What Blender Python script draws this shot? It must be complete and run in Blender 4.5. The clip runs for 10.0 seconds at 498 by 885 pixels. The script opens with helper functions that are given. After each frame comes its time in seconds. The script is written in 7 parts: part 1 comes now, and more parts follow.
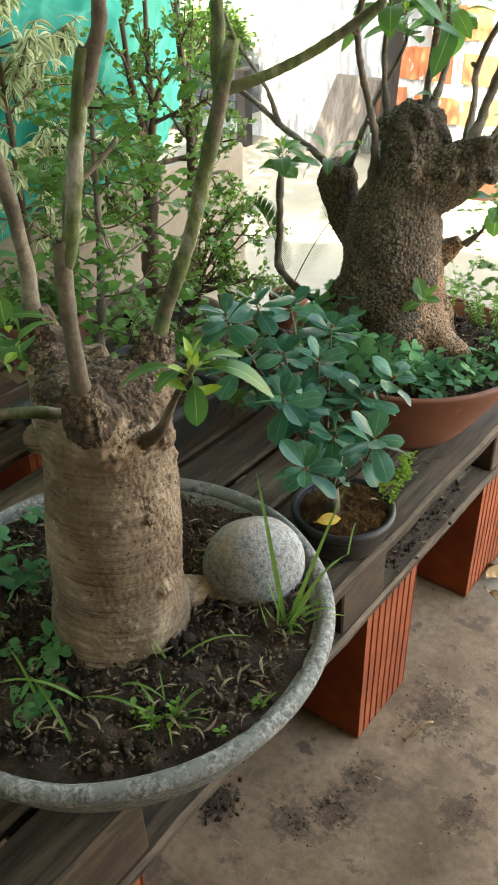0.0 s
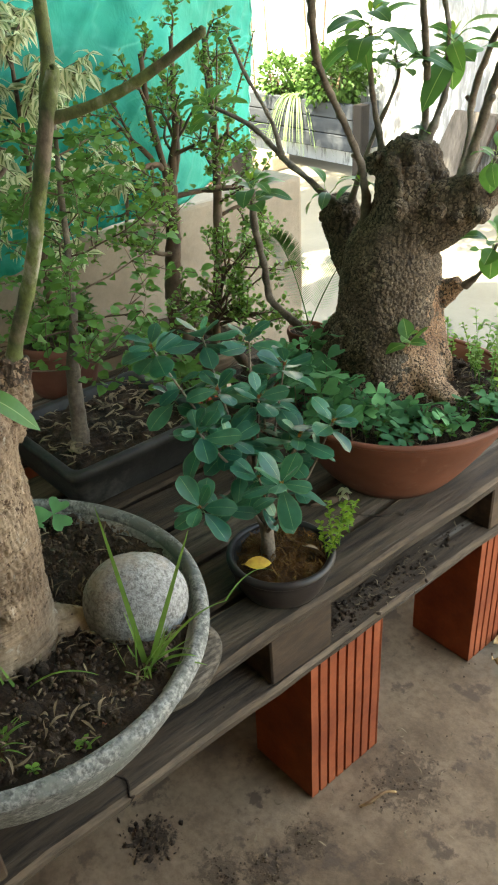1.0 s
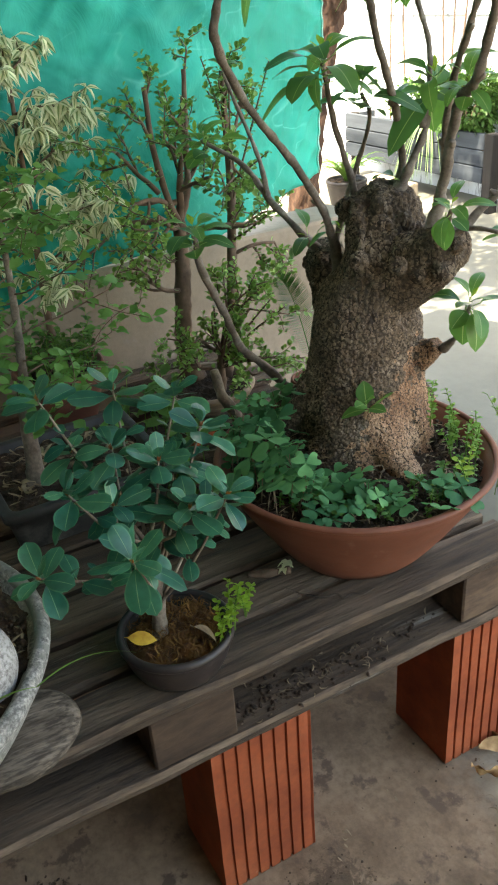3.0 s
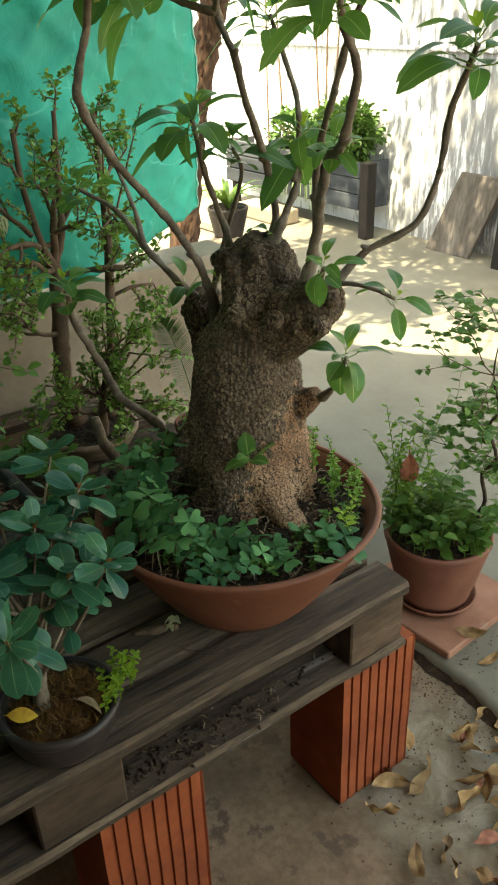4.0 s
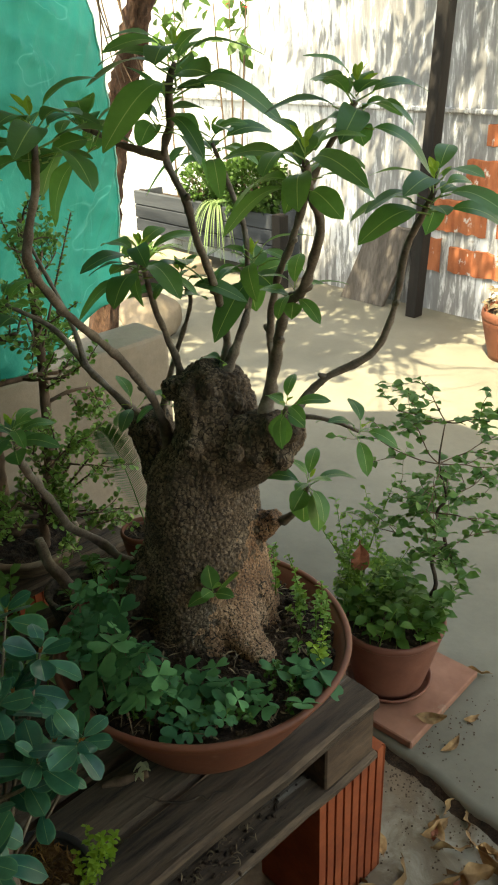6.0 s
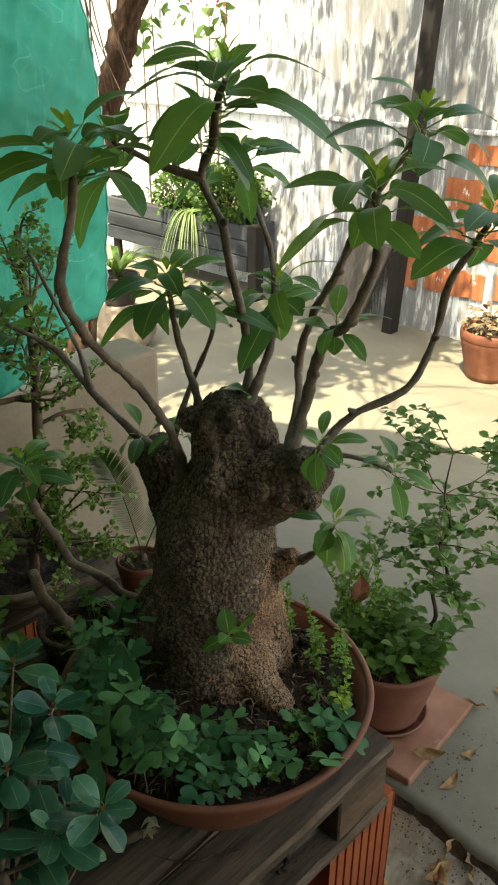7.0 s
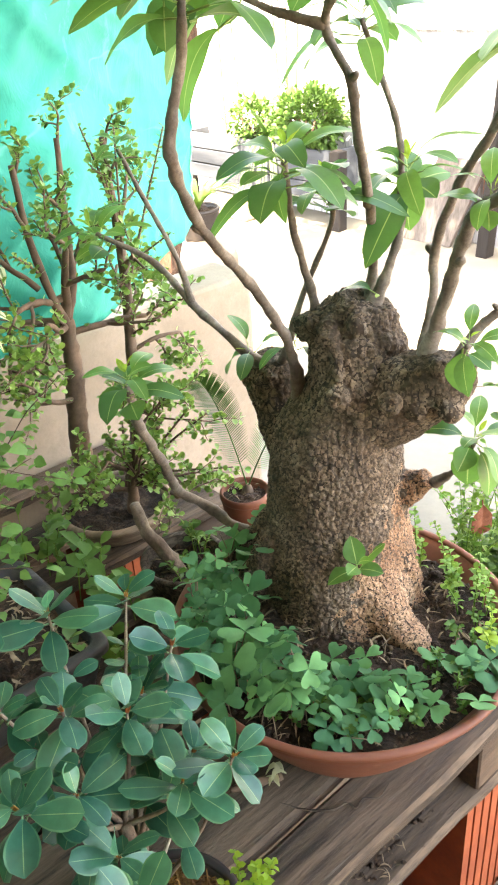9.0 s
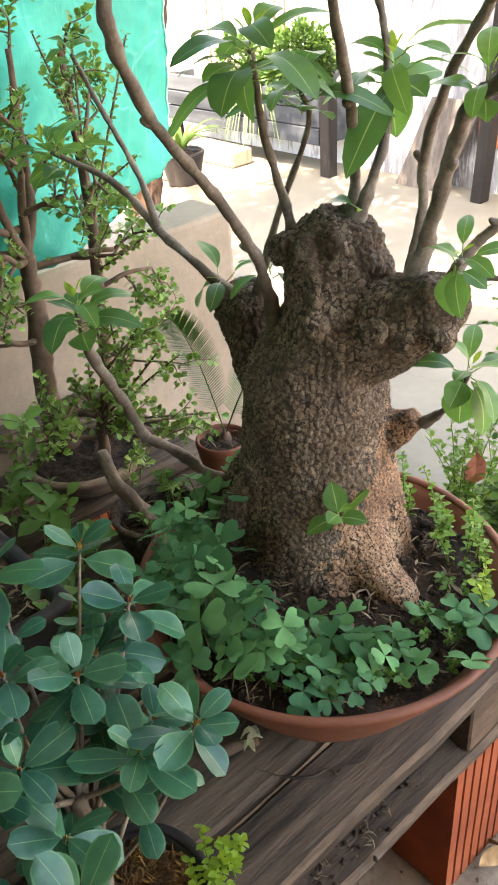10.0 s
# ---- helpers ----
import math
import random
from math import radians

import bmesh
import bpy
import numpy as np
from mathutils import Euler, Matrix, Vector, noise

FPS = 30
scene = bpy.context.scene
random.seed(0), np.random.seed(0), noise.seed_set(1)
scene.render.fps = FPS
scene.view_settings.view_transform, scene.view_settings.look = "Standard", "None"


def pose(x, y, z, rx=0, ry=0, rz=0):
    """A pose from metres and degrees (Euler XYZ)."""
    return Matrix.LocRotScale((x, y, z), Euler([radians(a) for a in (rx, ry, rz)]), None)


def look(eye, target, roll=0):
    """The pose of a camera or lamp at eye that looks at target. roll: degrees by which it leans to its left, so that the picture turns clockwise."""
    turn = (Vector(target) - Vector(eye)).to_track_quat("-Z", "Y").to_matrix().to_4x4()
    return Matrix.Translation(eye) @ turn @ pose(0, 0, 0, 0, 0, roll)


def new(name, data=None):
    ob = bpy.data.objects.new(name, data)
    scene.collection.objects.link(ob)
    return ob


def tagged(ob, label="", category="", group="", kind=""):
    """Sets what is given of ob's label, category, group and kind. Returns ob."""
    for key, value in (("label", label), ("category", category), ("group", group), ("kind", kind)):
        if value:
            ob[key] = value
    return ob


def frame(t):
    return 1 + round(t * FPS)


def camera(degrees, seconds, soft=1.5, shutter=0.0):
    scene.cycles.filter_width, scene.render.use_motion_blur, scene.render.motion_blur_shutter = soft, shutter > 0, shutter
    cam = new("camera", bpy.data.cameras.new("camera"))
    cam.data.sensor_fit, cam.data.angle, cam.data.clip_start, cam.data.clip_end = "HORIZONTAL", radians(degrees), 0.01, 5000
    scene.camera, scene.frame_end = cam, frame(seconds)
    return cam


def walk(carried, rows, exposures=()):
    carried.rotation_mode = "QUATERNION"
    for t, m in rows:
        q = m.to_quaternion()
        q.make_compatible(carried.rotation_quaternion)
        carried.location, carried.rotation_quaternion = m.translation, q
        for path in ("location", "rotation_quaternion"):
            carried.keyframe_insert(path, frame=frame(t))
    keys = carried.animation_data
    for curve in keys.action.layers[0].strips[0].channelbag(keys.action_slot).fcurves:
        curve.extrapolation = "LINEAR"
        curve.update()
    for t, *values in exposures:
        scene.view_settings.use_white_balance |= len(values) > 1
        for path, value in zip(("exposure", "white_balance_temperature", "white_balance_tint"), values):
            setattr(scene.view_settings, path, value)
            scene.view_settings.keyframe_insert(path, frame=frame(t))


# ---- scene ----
cam = camera(33.5, 10.0, 2.0)
PATH = [
    (0, (0.595, 0.716, 1.364), (-0.447, 2.013, 0.254), -1.4),
    (0.5, (0.705, 0.835, 1.358), (-0.414, 2.098, 0.284), -1.4),
    (1, (0.799, 0.952, 1.343), (-0.517, 2.045, 0.307), -3.1),
    (1.5, (0.902, 1.067, 1.33), (-0.674, 1.79, 0.334), -4.0),
    (2, (0.946, 1.137, 1.321), (-0.664, 1.793, 0.333), -5.3),
    (2.5, (0.933, 1.212, 1.316), (-0.648, 1.938, 0.329), -4.5),
    (3, (0.908, 1.316, 1.331), (-0.642, 2.118, 0.355), -4.2),
    (3.2, (0.893, 1.347, 1.341), (-0.622, 2.205, 0.357), -3.2),
    (4.3, (0.877, 1.356, 1.391), (-0.508, 2.45, 0.449), -2.0),
    (4.5, (0.871, 1.356, 1.406), (-0.479, 2.496, 0.469), -1.9),
    (5, (0.851, 1.351, 1.449), (-0.464, 2.543, 0.528), -2.2),
    (5.5, (0.819, 1.36, 1.479), (-0.495, 2.563, 0.57), -2.5),
    (6, (0.753, 1.377, 1.496), (-0.559, 2.584, 0.591), -2.1),
    (6.2, (0.723, 1.386, 1.499), (-0.591, 2.592, 0.597), -2.0),
    (7.3, (0.61, 1.355, 1.505), (-0.607, 2.667, 0.613), 0.6),
    (7.5, (0.599, 1.352, 1.501), (-0.618, 2.661, 0.605), 0.0),
    (8, (0.558, 1.351, 1.483), (-0.777, 2.539, 0.583), -3.1),
    (8.5, (0.534, 1.366, 1.444), (-0.836, 2.499, 0.528), -4.2),
    (9, (0.523, 1.386, 1.408), (-0.806, 2.496, 0.407), -4.1),
    (9.5, (0.509, 1.427, 1.367), (-0.786, 2.525, 0.31), -3.9),
    (10, (0.484, 1.452, 1.334), (-0.8, 2.534, 0.248), -4.4),
]
EXPOSURES = [(0, 4.31, 9550, 3), (0.5, 3.85, 10050, 0), (1, 4.04, 9550, 0), (1.5, 4.38, 8350, 6), (2, 4.76, 8700, 16), (2.5, 4.74, 8700, 25), (3, 3.69, 8600, 3), (3.2, 3.51, 8900, 1), (4.5, 3.02, 11550, -3), (6, 2.73, 10600, -1), (7.5, 2.63, 10500, 0), (8, 3.12, 11850, -3), (8.5, 3.73, 12100, -2), (9, 5.01, 9550, 13), (9.5, 4.84, 8800, 18), (10, 4.29, 9350, 15)]
walk(cam, [(t, look(eye, target, roll)) for t, eye, target, roll in PATH], EXPOSURES)

# ---- world, sun, exposure ----
SUN_EL, SUN_AZ = radians(62), radians(160)   # azimuth from +y, clockwise seen from above
sun_from = Vector((math.sin(SUN_AZ) * math.cos(SUN_EL), math.cos(SUN_AZ) * math.cos(SUN_EL), math.sin(SUN_EL)))
world = bpy.data.worlds.new("sky")
scene.world = world
world.use_nodes = True
wn = world.node_tree.nodes
sky = wn.new("ShaderNodeTexSky")
sky.sky_type = 'NISHITA'
sky.sun_disc = False
sky.sun_elevation, sky.sun_rotation = SUN_EL, SUN_AZ
sky.air_density, sky.dust_density, sky.ozone_density = 0.85, 1.6, 0.5
world.node_tree.links.new(sky.outputs[0], wn["Background"].inputs[0])
wn["Background"].inputs[1].default_value = 0.15
sun_data = bpy.data.lights.new("sun", 'SUN')
sun_data.energy, sun_data.angle, sun_data.color = 2.7, radians(0.5), (1.0, 0.99, 0.98)
sun = new("sun", sun_data)
sun.matrix_world = look(sun_from * 20, (0, 0, 0))


# ---- materials ----
def material(name, rough=0.7, metal=0.0, spec=0.4):
    m = bpy.data.materials.new(name)
    m.use_nodes = True
    b = m.node_tree.nodes["Principled BSDF"]
    b.inputs["Roughness"].default_value = rough
    b.inputs["Metallic"].default_value = metal
    b.inputs["Specular IOR Level"].default_value = spec
    return m, m.node_tree.nodes, m.node_tree.links, b


def ramp(nodes, stops):
    r = nodes.new("ShaderNodeValToRGB")
    e = r.color_ramp.elements
    while len(e) < len(stops):
        e.new(0.5)
    for el, (p, c) in zip(e, stops):
        el.position, el.color = p, (*c, 1)
    return r


def noise_node(nodes, links, coord, scale, detail=6, rough=0.6, stretch=(1, 1, 1), distort=0.0):
    mp = nodes.new("ShaderNodeMapping")
    mp.inputs["Scale"].default_value = stretch
    links.new(coord, mp.inputs[0])
    n = nodes.new("ShaderNodeTexNoise")
    n.inputs["Scale"].default_value, n.inputs["Detail"].default_value = scale, detail
    n.inputs["Roughness"].default_value, n.inputs["Distortion"].default_value = rough, distort
    links.new(mp.outputs[0], n.inputs["Vector"])
    return n


def mix(nodes, links, fac, a, b, mode='MIX'):
    m = nodes.new("ShaderNodeMix")
    m.data_type, m.blend_type = 'RGBA', mode
    for sock, v in ((m.inputs[0], fac), (m.inputs[6], a), (m.inputs[7], b)):
        if isinstance(v, (int, float)):
            sock.default_value = v
        elif isinstance(v, tuple):
            sock.default_value = (*v, 1)
        else:
            links.new(v, sock)
    return m.outputs[2]


def surface(name, stops, scale, rough=0.75, fine=None, fine_stops=None, fine_mix=0.5, bump=0.3, bump_scale=None,
            stretch=(1, 1, 1), spec=0.35, depth=0.004, vary=0.0, coords="Object", distort=0.0, patch=None):
    """A weathered surface: broad colour noise, fine grain over it, and relief."""
    m, n, l, b = material(name, rough, 0, spec)
    co = n.new("ShaderNodeTexCoord").outputs[coords]
    broad = noise_node(n, l, co, scale, 5, 0.6, stretch, distort)
    col = ramp(n, stops)
    l.new(broad.outputs[0], col.inputs[0])
    out = col.outputs[0]
    fs = fine or scale * 12
    grain = noise_node(n, l, co, fs, 8, 0.7, stretch)
    if fine_stops:
        g = ramp(n, fine_stops)
        l.new(grain.outputs[0], g.inputs[0])
        out = mix(n, l, fine_mix, out, g.outputs[0], 'MULTIPLY')
    if patch:
        pscale, lo, hi, pcol = patch
        pn = noise_node(n, l, co, pscale, 7, 0.65, stretch)
        pr = ramp(n, [(lo, (0, 0, 0)), (hi, (1, 1, 1))])
        l.new(pn.outputs[0], pr.inputs[0])
        out = mix(n, l, pr.outputs[0], out, pcol)
    if vary:
        info = n.new("ShaderNodeObjectInfo")
        hs = n.new("ShaderNodeHueSaturation")
        mr = n.new("ShaderNodeMapRange")
        mr.inputs[3].default_value, mr.inputs[4].default_value = 1 - vary, 1 + vary
        l.new(info.outputs["Random"], mr.inputs[0])
        l.new(mr.outputs[0], hs.inputs["Value"])
        l.new(out, hs.inputs["Color"])
        out = hs.outputs[0]
    l.new(out, b.inputs["Base Color"])
    rr = n.new("ShaderNodeMapRange")
    rr.inputs[3].default_value, rr.inputs[4].default_value = max(0.05, rough - 0.15), min(1, rough + 0.15)
    l.new(grain.outputs[0], rr.inputs[0])
    l.new(rr.outputs[0], b.inputs["Roughness"])
    bn = noise_node(n, l, co, bump_scale or fs, 8, 0.7, stretch)
    bp = n.new("ShaderNodeBump")
    bp.inputs["Strength"].default_value, bp.inputs["Distance"].default_value = bump, depth
    l.new(bn.outputs[0], bp.inputs["Height"])
    l.new(bp.outputs[0], b.inputs["Normal"])
    return m


def leaf_mat(name, dark, light, rough=0.4, spec=0.4, island=False, through_light=0.3, spread=0.25, blue=0.0, scale=60):
    """A leaf: green that differs from leaf to leaf, mottled, some light passing through it."""
    m, n, l, b = material(name, rough, 0, spec)
    co = n.new("ShaderNodeTexCoord").outputs["Object"]
    rnd = n.new("ShaderNodeNewGeometry").outputs["Random Per Island"] if island else n.new("ShaderNodeObjectInfo").outputs["Random"]
    tone = mix(n, l, rnd, dark, light)
    nz = noise_node(n, l, co, scale, 4)
    r = ramp(n, [(0.3, (0.75, 0.75, 0.75)), (0.7, (1.15, 1.15, 1.1))])
    l.new(nz.outputs[0], r.inputs[0])
    col = mix(n, l, 1.0, tone, r.outputs[0], 'MULTIPLY')
    l.new(col, b.inputs["Base Color"])
    t = n.new("ShaderNodeBsdfTranslucent")
    bright = mix(n, l, 0.5, col, tuple(min(1, c * 1.6) for c in light))
    l.new(bright, t.inputs[0])
    ms = n.new("ShaderNodeMixShader")
    ms.inputs[0].default_value = through_light
    l.new(b.outputs[0], ms.inputs[1])
    l.new(t.outputs[0], ms.inputs[2])
    l.new(ms.outputs[0], n["Material Output"].inputs[0])
    bp = n.new("ShaderNodeBump")
    bp.inputs["Strength"].default_value, bp.inputs["Distance"].default_value = 0.25, 0.002
    l.new(nz.outputs[0], bp.inputs["Height"])
    l.new(bp.outputs[0], b.inputs["Normal"])
    return m


M = {}
M["bark_dark"] = surface("bark_dark", [(0.34, (0.088, 0.062, 0.042)), (0.5, (0.140, 0.103, 0.072)), (0.66, (0.22, 0.17, 0.125))], 16, 0.92,
                         150, [(0.38, (0.30, 0.28, 0.26)), (0.48, (0.80, 0.78, 0.76)), (0.62, (1.5, 1.47, 1.44))], 0.95, 0.8, 230, depth=0.006, patch=(38, 0.61, 0.72, (0.21, 0.18, 0.15)))
M["bark_fissure"] = surface("bark_fissure", [(0.36, (0.030, 0.021, 0.015)), (0.64, (0.075, 0.053, 0.037))], 40, 0.95, 200, bump=0.6, depth=0.004)
# Bared bark, with the yard's warm light on it painted in.
M["bark_pale"] = surface("bark_pale", [(0.34, (0.20, 0.108, 0.062)), (0.5, (0.345, 0.202, 0.120)), (0.66, (0.50, 0.325, 0.21))], 16, 0.9,
                         260, [(0.38, (0.34, 0.30, 0.27)), (0.5, (0.85, 0.83, 0.81)), (0.62, (1.4, 1.38, 1.35))], 0.9, 0.9, 270, depth=0.006, patch=(60, 0.60, 0.68, (0.11, 0.072, 0.05)))


def tan_bark():
    """Smooth tan bark: fine level wrinkles, broad dull patches, dark pores and grey flakes."""
    m, n, l, b = material("bark_tan", 0.88, 0, 0.25)
    co = n.new("ShaderNodeTexCoord").outputs["Object"]
    broad = noise_node(n, l, co, 12, 6, 0.62, (1, 1, 0.8), 0.4)
    tone = ramp(n, [(0.32, (0.104, 0.069, 0.046)), (0.5, (0.212, 0.150, 0.104)), (0.66, (0.35, 0.262, 0.187))])
    l.new(broad.outputs[0], tone.inputs[0])
    wr = noise_node(n, l, co, 30, 6, 0.62, (0.45, 0.45, 7.5), 0.6)
    wrc = ramp(n, [(0.34, (0.40, 0.36, 0.32)), (0.45, (0.88, 0.86, 0.84)), (0.64, (1.15, 1.14, 1.12))])
    l.new(wr.outputs[0], wrc.inputs[0])
    out = mix(n, l, 0.85, tone.outputs[0], wrc.outputs[0], 'MULTIPLY')
    pore = noise_node(n, l, co, 150, 3, 0.5, (1, 1, 1.6))
    pc = ramp(n, [(0.66, (0, 0, 0)), (0.72, (1, 1, 1))])
    l.new(pore.outputs[0], pc.inputs[0])
    out = mix(n, l, pc.outputs[0], out, (0.055, 0.036, 0.025))
    flake = noise_node(n, l, co, 55, 7, 0.7, (1, 1, 0.7))
    fc = ramp(n, [(0.60, (0, 0, 0)), (0.68, (0.7, 0.7, 0.7))])
    l.new(flake.outputs[0], fc.inputs[0])
    out = mix(n, l, fc.outputs[0], out, (0.50, 0.45, 0.38))
    l.new(out, b.inputs["Base Color"])
    b1 = n.new("ShaderNodeBump")
    b1.inputs["Strength"].default_value, b1.inputs["Distance"].default_value = 0.55, 0.004
    l.new(wr.outputs[0], b1.inputs["Height"])
    b2 = n.new("ShaderNodeBump")
    b2.inputs["Strength"].default_value, b2.inputs["Distance"].default_value = 0.7, 0.003
    l.new(noise_node(n, l, co, 210, 8, 0.7).outputs[0], b2.inputs["Height"])
    l.new(b1.outputs[0], b2.inputs["Normal"])
    l.new(b2.outputs[0], b.inputs["Normal"])
    return m


M["bark_tan"] = tan_bark()
M["bark_scar"] = surface("bark_scar", [(0.36, (0.062, 0.037, 0.024)), (0.52, (0.165, 0.106, 0.070)), (0.66, (0.36, 0.262, 0.185))], 45, 0.9,
                         190, [(0.38, (0.30, 0.27, 0.25)), (0.5, (0.85, 0.84, 0.83)), (0.62, (1.3, 1.3, 1.28))], 0.9, 0.9, stretch=(1, 1, 0.6), depth=0.006)
M["shoot_green"] = surface("shoot_green", [(0.38, (0.13, 0.10, 0.072)), (0.45, (0.060, 0.072, 0.026)), (0.55, (0.110, 0.132, 0.044)), (0.62, (0.30, 0.28, 0.225))], 15, 0.7,
                           170, [(0.36, (0.45, 0.44, 0.42)), (0.5, (0.95, 0.95, 0.93)), (0.64, (1.3, 1.3, 1.28))], 0.75, 0.5, stretch=(1, 1, 0.6), depth=0.003)
M["shoot_brown"] = surface("shoot_brown", [(0.35, (0.085, 0.060, 0.044)), (0.55, (0.175, 0.138, 0.100)), (0.70, (0.31, 0.27, 0.21))], 22, 0.78,
                           170, [(0.35, (0.5, 0.48, 0.45)), (0.6, (1.1, 1.1, 1.1))], 0.7, 0.5, depth=0.003)
M["branch_grey"] = surface("branch_grey", [(0.35, (0.0882, 0.06888, 0.05376)), (0.55, (0.168, 0.1361, 0.1092)), (0.75, (0.2856, 0.2436, 0.2016))], 22, 0.75,
                           170, [(0.35, (0.5, 0.48, 0.45)), (0.6, (1.1, 1.1, 1.1))], 0.7, 0.5, depth=0.003)
M["peeling_bark"] = surface("peeling_bark", [(0.35, (0.045, 0.022, 0.014)), (0.55, (0.10, 0.052, 0.033)), (0.72, (0.17, 0.10, 0.066))], 16, 0.85,
                           90, [(0.38, (0.4, 0.38, 0.36)), (0.6, (1.15, 1.12, 1.1))], 0.8, 0.9, stretch=(1, 1, 0.3), depth=0.01)
M["twig_brown"] = surface("twig_brown", [(0.35, (0.07, 0.045, 0.03)), (0.7, (0.17, 0.11, 0.075))], 30, 0.8, 200, bump=0.5, depth=0.002)
M["leaf_bonsai"] = leaf_mat("leaf_bonsai", (0.024, 0.098, 0.032), (0.102, 0.240, 0.050), 0.42, 0.35, scale=45, through_light=0.38)
M["leaf_young"] = leaf_mat("leaf_young", (0.16, 0.30, 0.035), (0.26, 0.38, 0.05), 0.45, 0.35, through_light=0.4)
M["leaf_rib"] = leaf_mat("leaf_rib", (0.20, 0.33, 0.10), (0.30, 0.42, 0.15), 0.5, 0.3)
M["leaf_ficus"] = leaf_mat("leaf_ficus", (0.00782, 0.0704, 0.0508), (0.0377, 0.156, 0.0792), 0.32, 0.34, through_light=0.14)
M["ficus_rib"] = leaf_mat("ficus_rib", (0.09, 0.20, 0.10), (0.17, 0.28, 0.13), 0.4, 0.3, through_light=0.12)
M["ficus_edge"] = leaf_mat("ficus_edge", (0.03, 0.12, 0.07), (0.08, 0.21, 0.10), 0.4, 0.3, through_light=0.15)
M["leaf_clover"] = leaf_mat("leaf_clover", (0.024, 0.1056, 0.048), (0.1032, 0.282, 0.1104), 0.6, 0.2)
M["leaf_weed"] = leaf_mat("leaf_weed", (0.064, 0.17, 0.025), (0.16, 0.289, 0.05), 0.5, 0.3, island=True, through_light=0.35)
M["leaf_grass"] = leaf_mat("leaf_grass", (0.08, 0.17, 0.036), (0.176, 0.289, 0.063), 0.5, 0.3, island=True)
M["leaf_jade"] = leaf_mat("leaf_jade", (0.066, 0.168, 0.034), (0.205, 0.350, 0.078), 0.4, 0.4, island=True, through_light=0.25)
M["leaf_tray"] = leaf_mat("leaf_tray", (0.034, 0.118, 0.030), (0.118, 0.258, 0.062), 0.5, 0.3, through_light=0.4)
M["leaf_cream"] = leaf_mat("leaf_cream", (0.50, 0.55, 0.34), (0.68, 0.68, 0.46), 0.5, 0.3, island=True)
M["leaf_greygreen"] = leaf_mat("leaf_greygreen", (0.12, 0.20, 0.08), (0.22, 0.30, 0.14), 0.5, 0.3, island=True)
M["leaf_pot"] = leaf_mat("leaf_pot", (0.036, 0.1098, 0.0243), (0.0972, 0.1998, 0.0414), 0.5, 0.3, island=True)
M["leaf_bush"] = leaf_mat("leaf_bush", (0.0269, 0.0736, 0.0139), (0.0656, 0.132, 0.0277), 0.5, 0.3, island=True)
M["leaf_fern"] = leaf_mat("leaf_fern", (0.0277, 0.0909, 0.0176), (0.0497, 0.123, 0.0246), 0.4, 0.4, island=True)
M["leaf_dry"] = surface("leaf_dry", [(0.35, (0.10, 0.050, 0.022)), (0.52, (0.25, 0.145, 0.062)), (0.7, (0.43, 0.30, 0.15))], 14, 0.75, 120, bump=0.4, depth=0.003, vary=0.4)
M["wood_worn"] = surface("wood_worn", [(0.35, (0.072, 0.0508, 0.0352)), (0.55, (0.144, 0.105, 0.0755)), (0.7, (0.223, 0.17, 0.126))], 16, 0.9, 120, [(0.36, (0.216, 0.19, 0.163)), (0.6, (0.828, 0.766, 0.692))], 0.8, 0.7, stretch=(1, 0.15, 1), depth=0.003)
M["bud_red"] = leaf_mat("bud_red", (0.22, 0.05, 0.02), (0.34, 0.16, 0.03), 0.45, 0.35)
M["leaf_rust"] = surface("leaf_rust", [(0.35, (0.16, 0.05, 0.03)), (0.65, (0.33, 0.13, 0.08))], 30, 0.7, 150, bump=0.4, depth=0.003)
M["leaf_yellow"] = surface("leaf_yellow", [(0.35, (0.30, 0.15, 0.02)), (0.65, (0.55, 0.34, 0.04))], 40, 0.6, 150, bump=0.2, depth=0.002)
M["soil"] = surface("soil", [(0.35, (0.022, 0.0125, 0.0072)), (0.55, (0.054, 0.031, 0.0185)), (0.72, (0.110, 0.066, 0.040))], 28, 0.95,
                    220, [(0.35, (0.35, 0.35, 0.35)), (0.62, (1.3, 1.3, 1.3))], 0.8, 1.0, depth=0.008)
M["crumb"] = surface("crumb", [(0.3, (0.03, 0.019, 0.0114)), (0.55, (0.078, 0.0504, 0.0312)), (0.7, (0.168, 0.118, 0.078))], 40, 0.95, 260, bump=0.5, depth=0.003)
M["straw"] = surface("straw", [(0.35, (0.070, 0.048, 0.028)), (0.65, (0.25, 0.186, 0.116))], 25, 0.85, 200, bump=0.3, depth=0.002)
M["moss"] = surface("moss", [(0.35, (0.0347, 0.0126, 0.0035)), (0.55, (0.104, 0.042, 0.0084)), (0.7, (0.165, 0.077, 0.0158))], 40, 0.95, 300, bump=1.0, depth=0.006)
M["terracotta"] = surface("terracotta", [(0.35, (0.1221, 0.03931, 0.02173)), (0.55, (0.1646, 0.05555, 0.03058)), (0.75, (0.2083, 0.08131, 0.04984))], 7, 0.62,
                          120, [(0.3, (0.8, 0.8, 0.8)), (0.6, (1.08, 1.08, 1.08))], 0.6, 0.12, depth=0.002, patch=(5, 0.62, 0.75, (0.30, 0.17, 0.12)))
M["terracotta_old"] = surface("terracotta_old", [(0.35, (0.119, 0.0425, 0.0281)), (0.6, (0.178, 0.068, 0.0442)), (0.8, (0.23, 0.111, 0.0765))], 8, 0.65, 120, bump=0.15, depth=0.002)
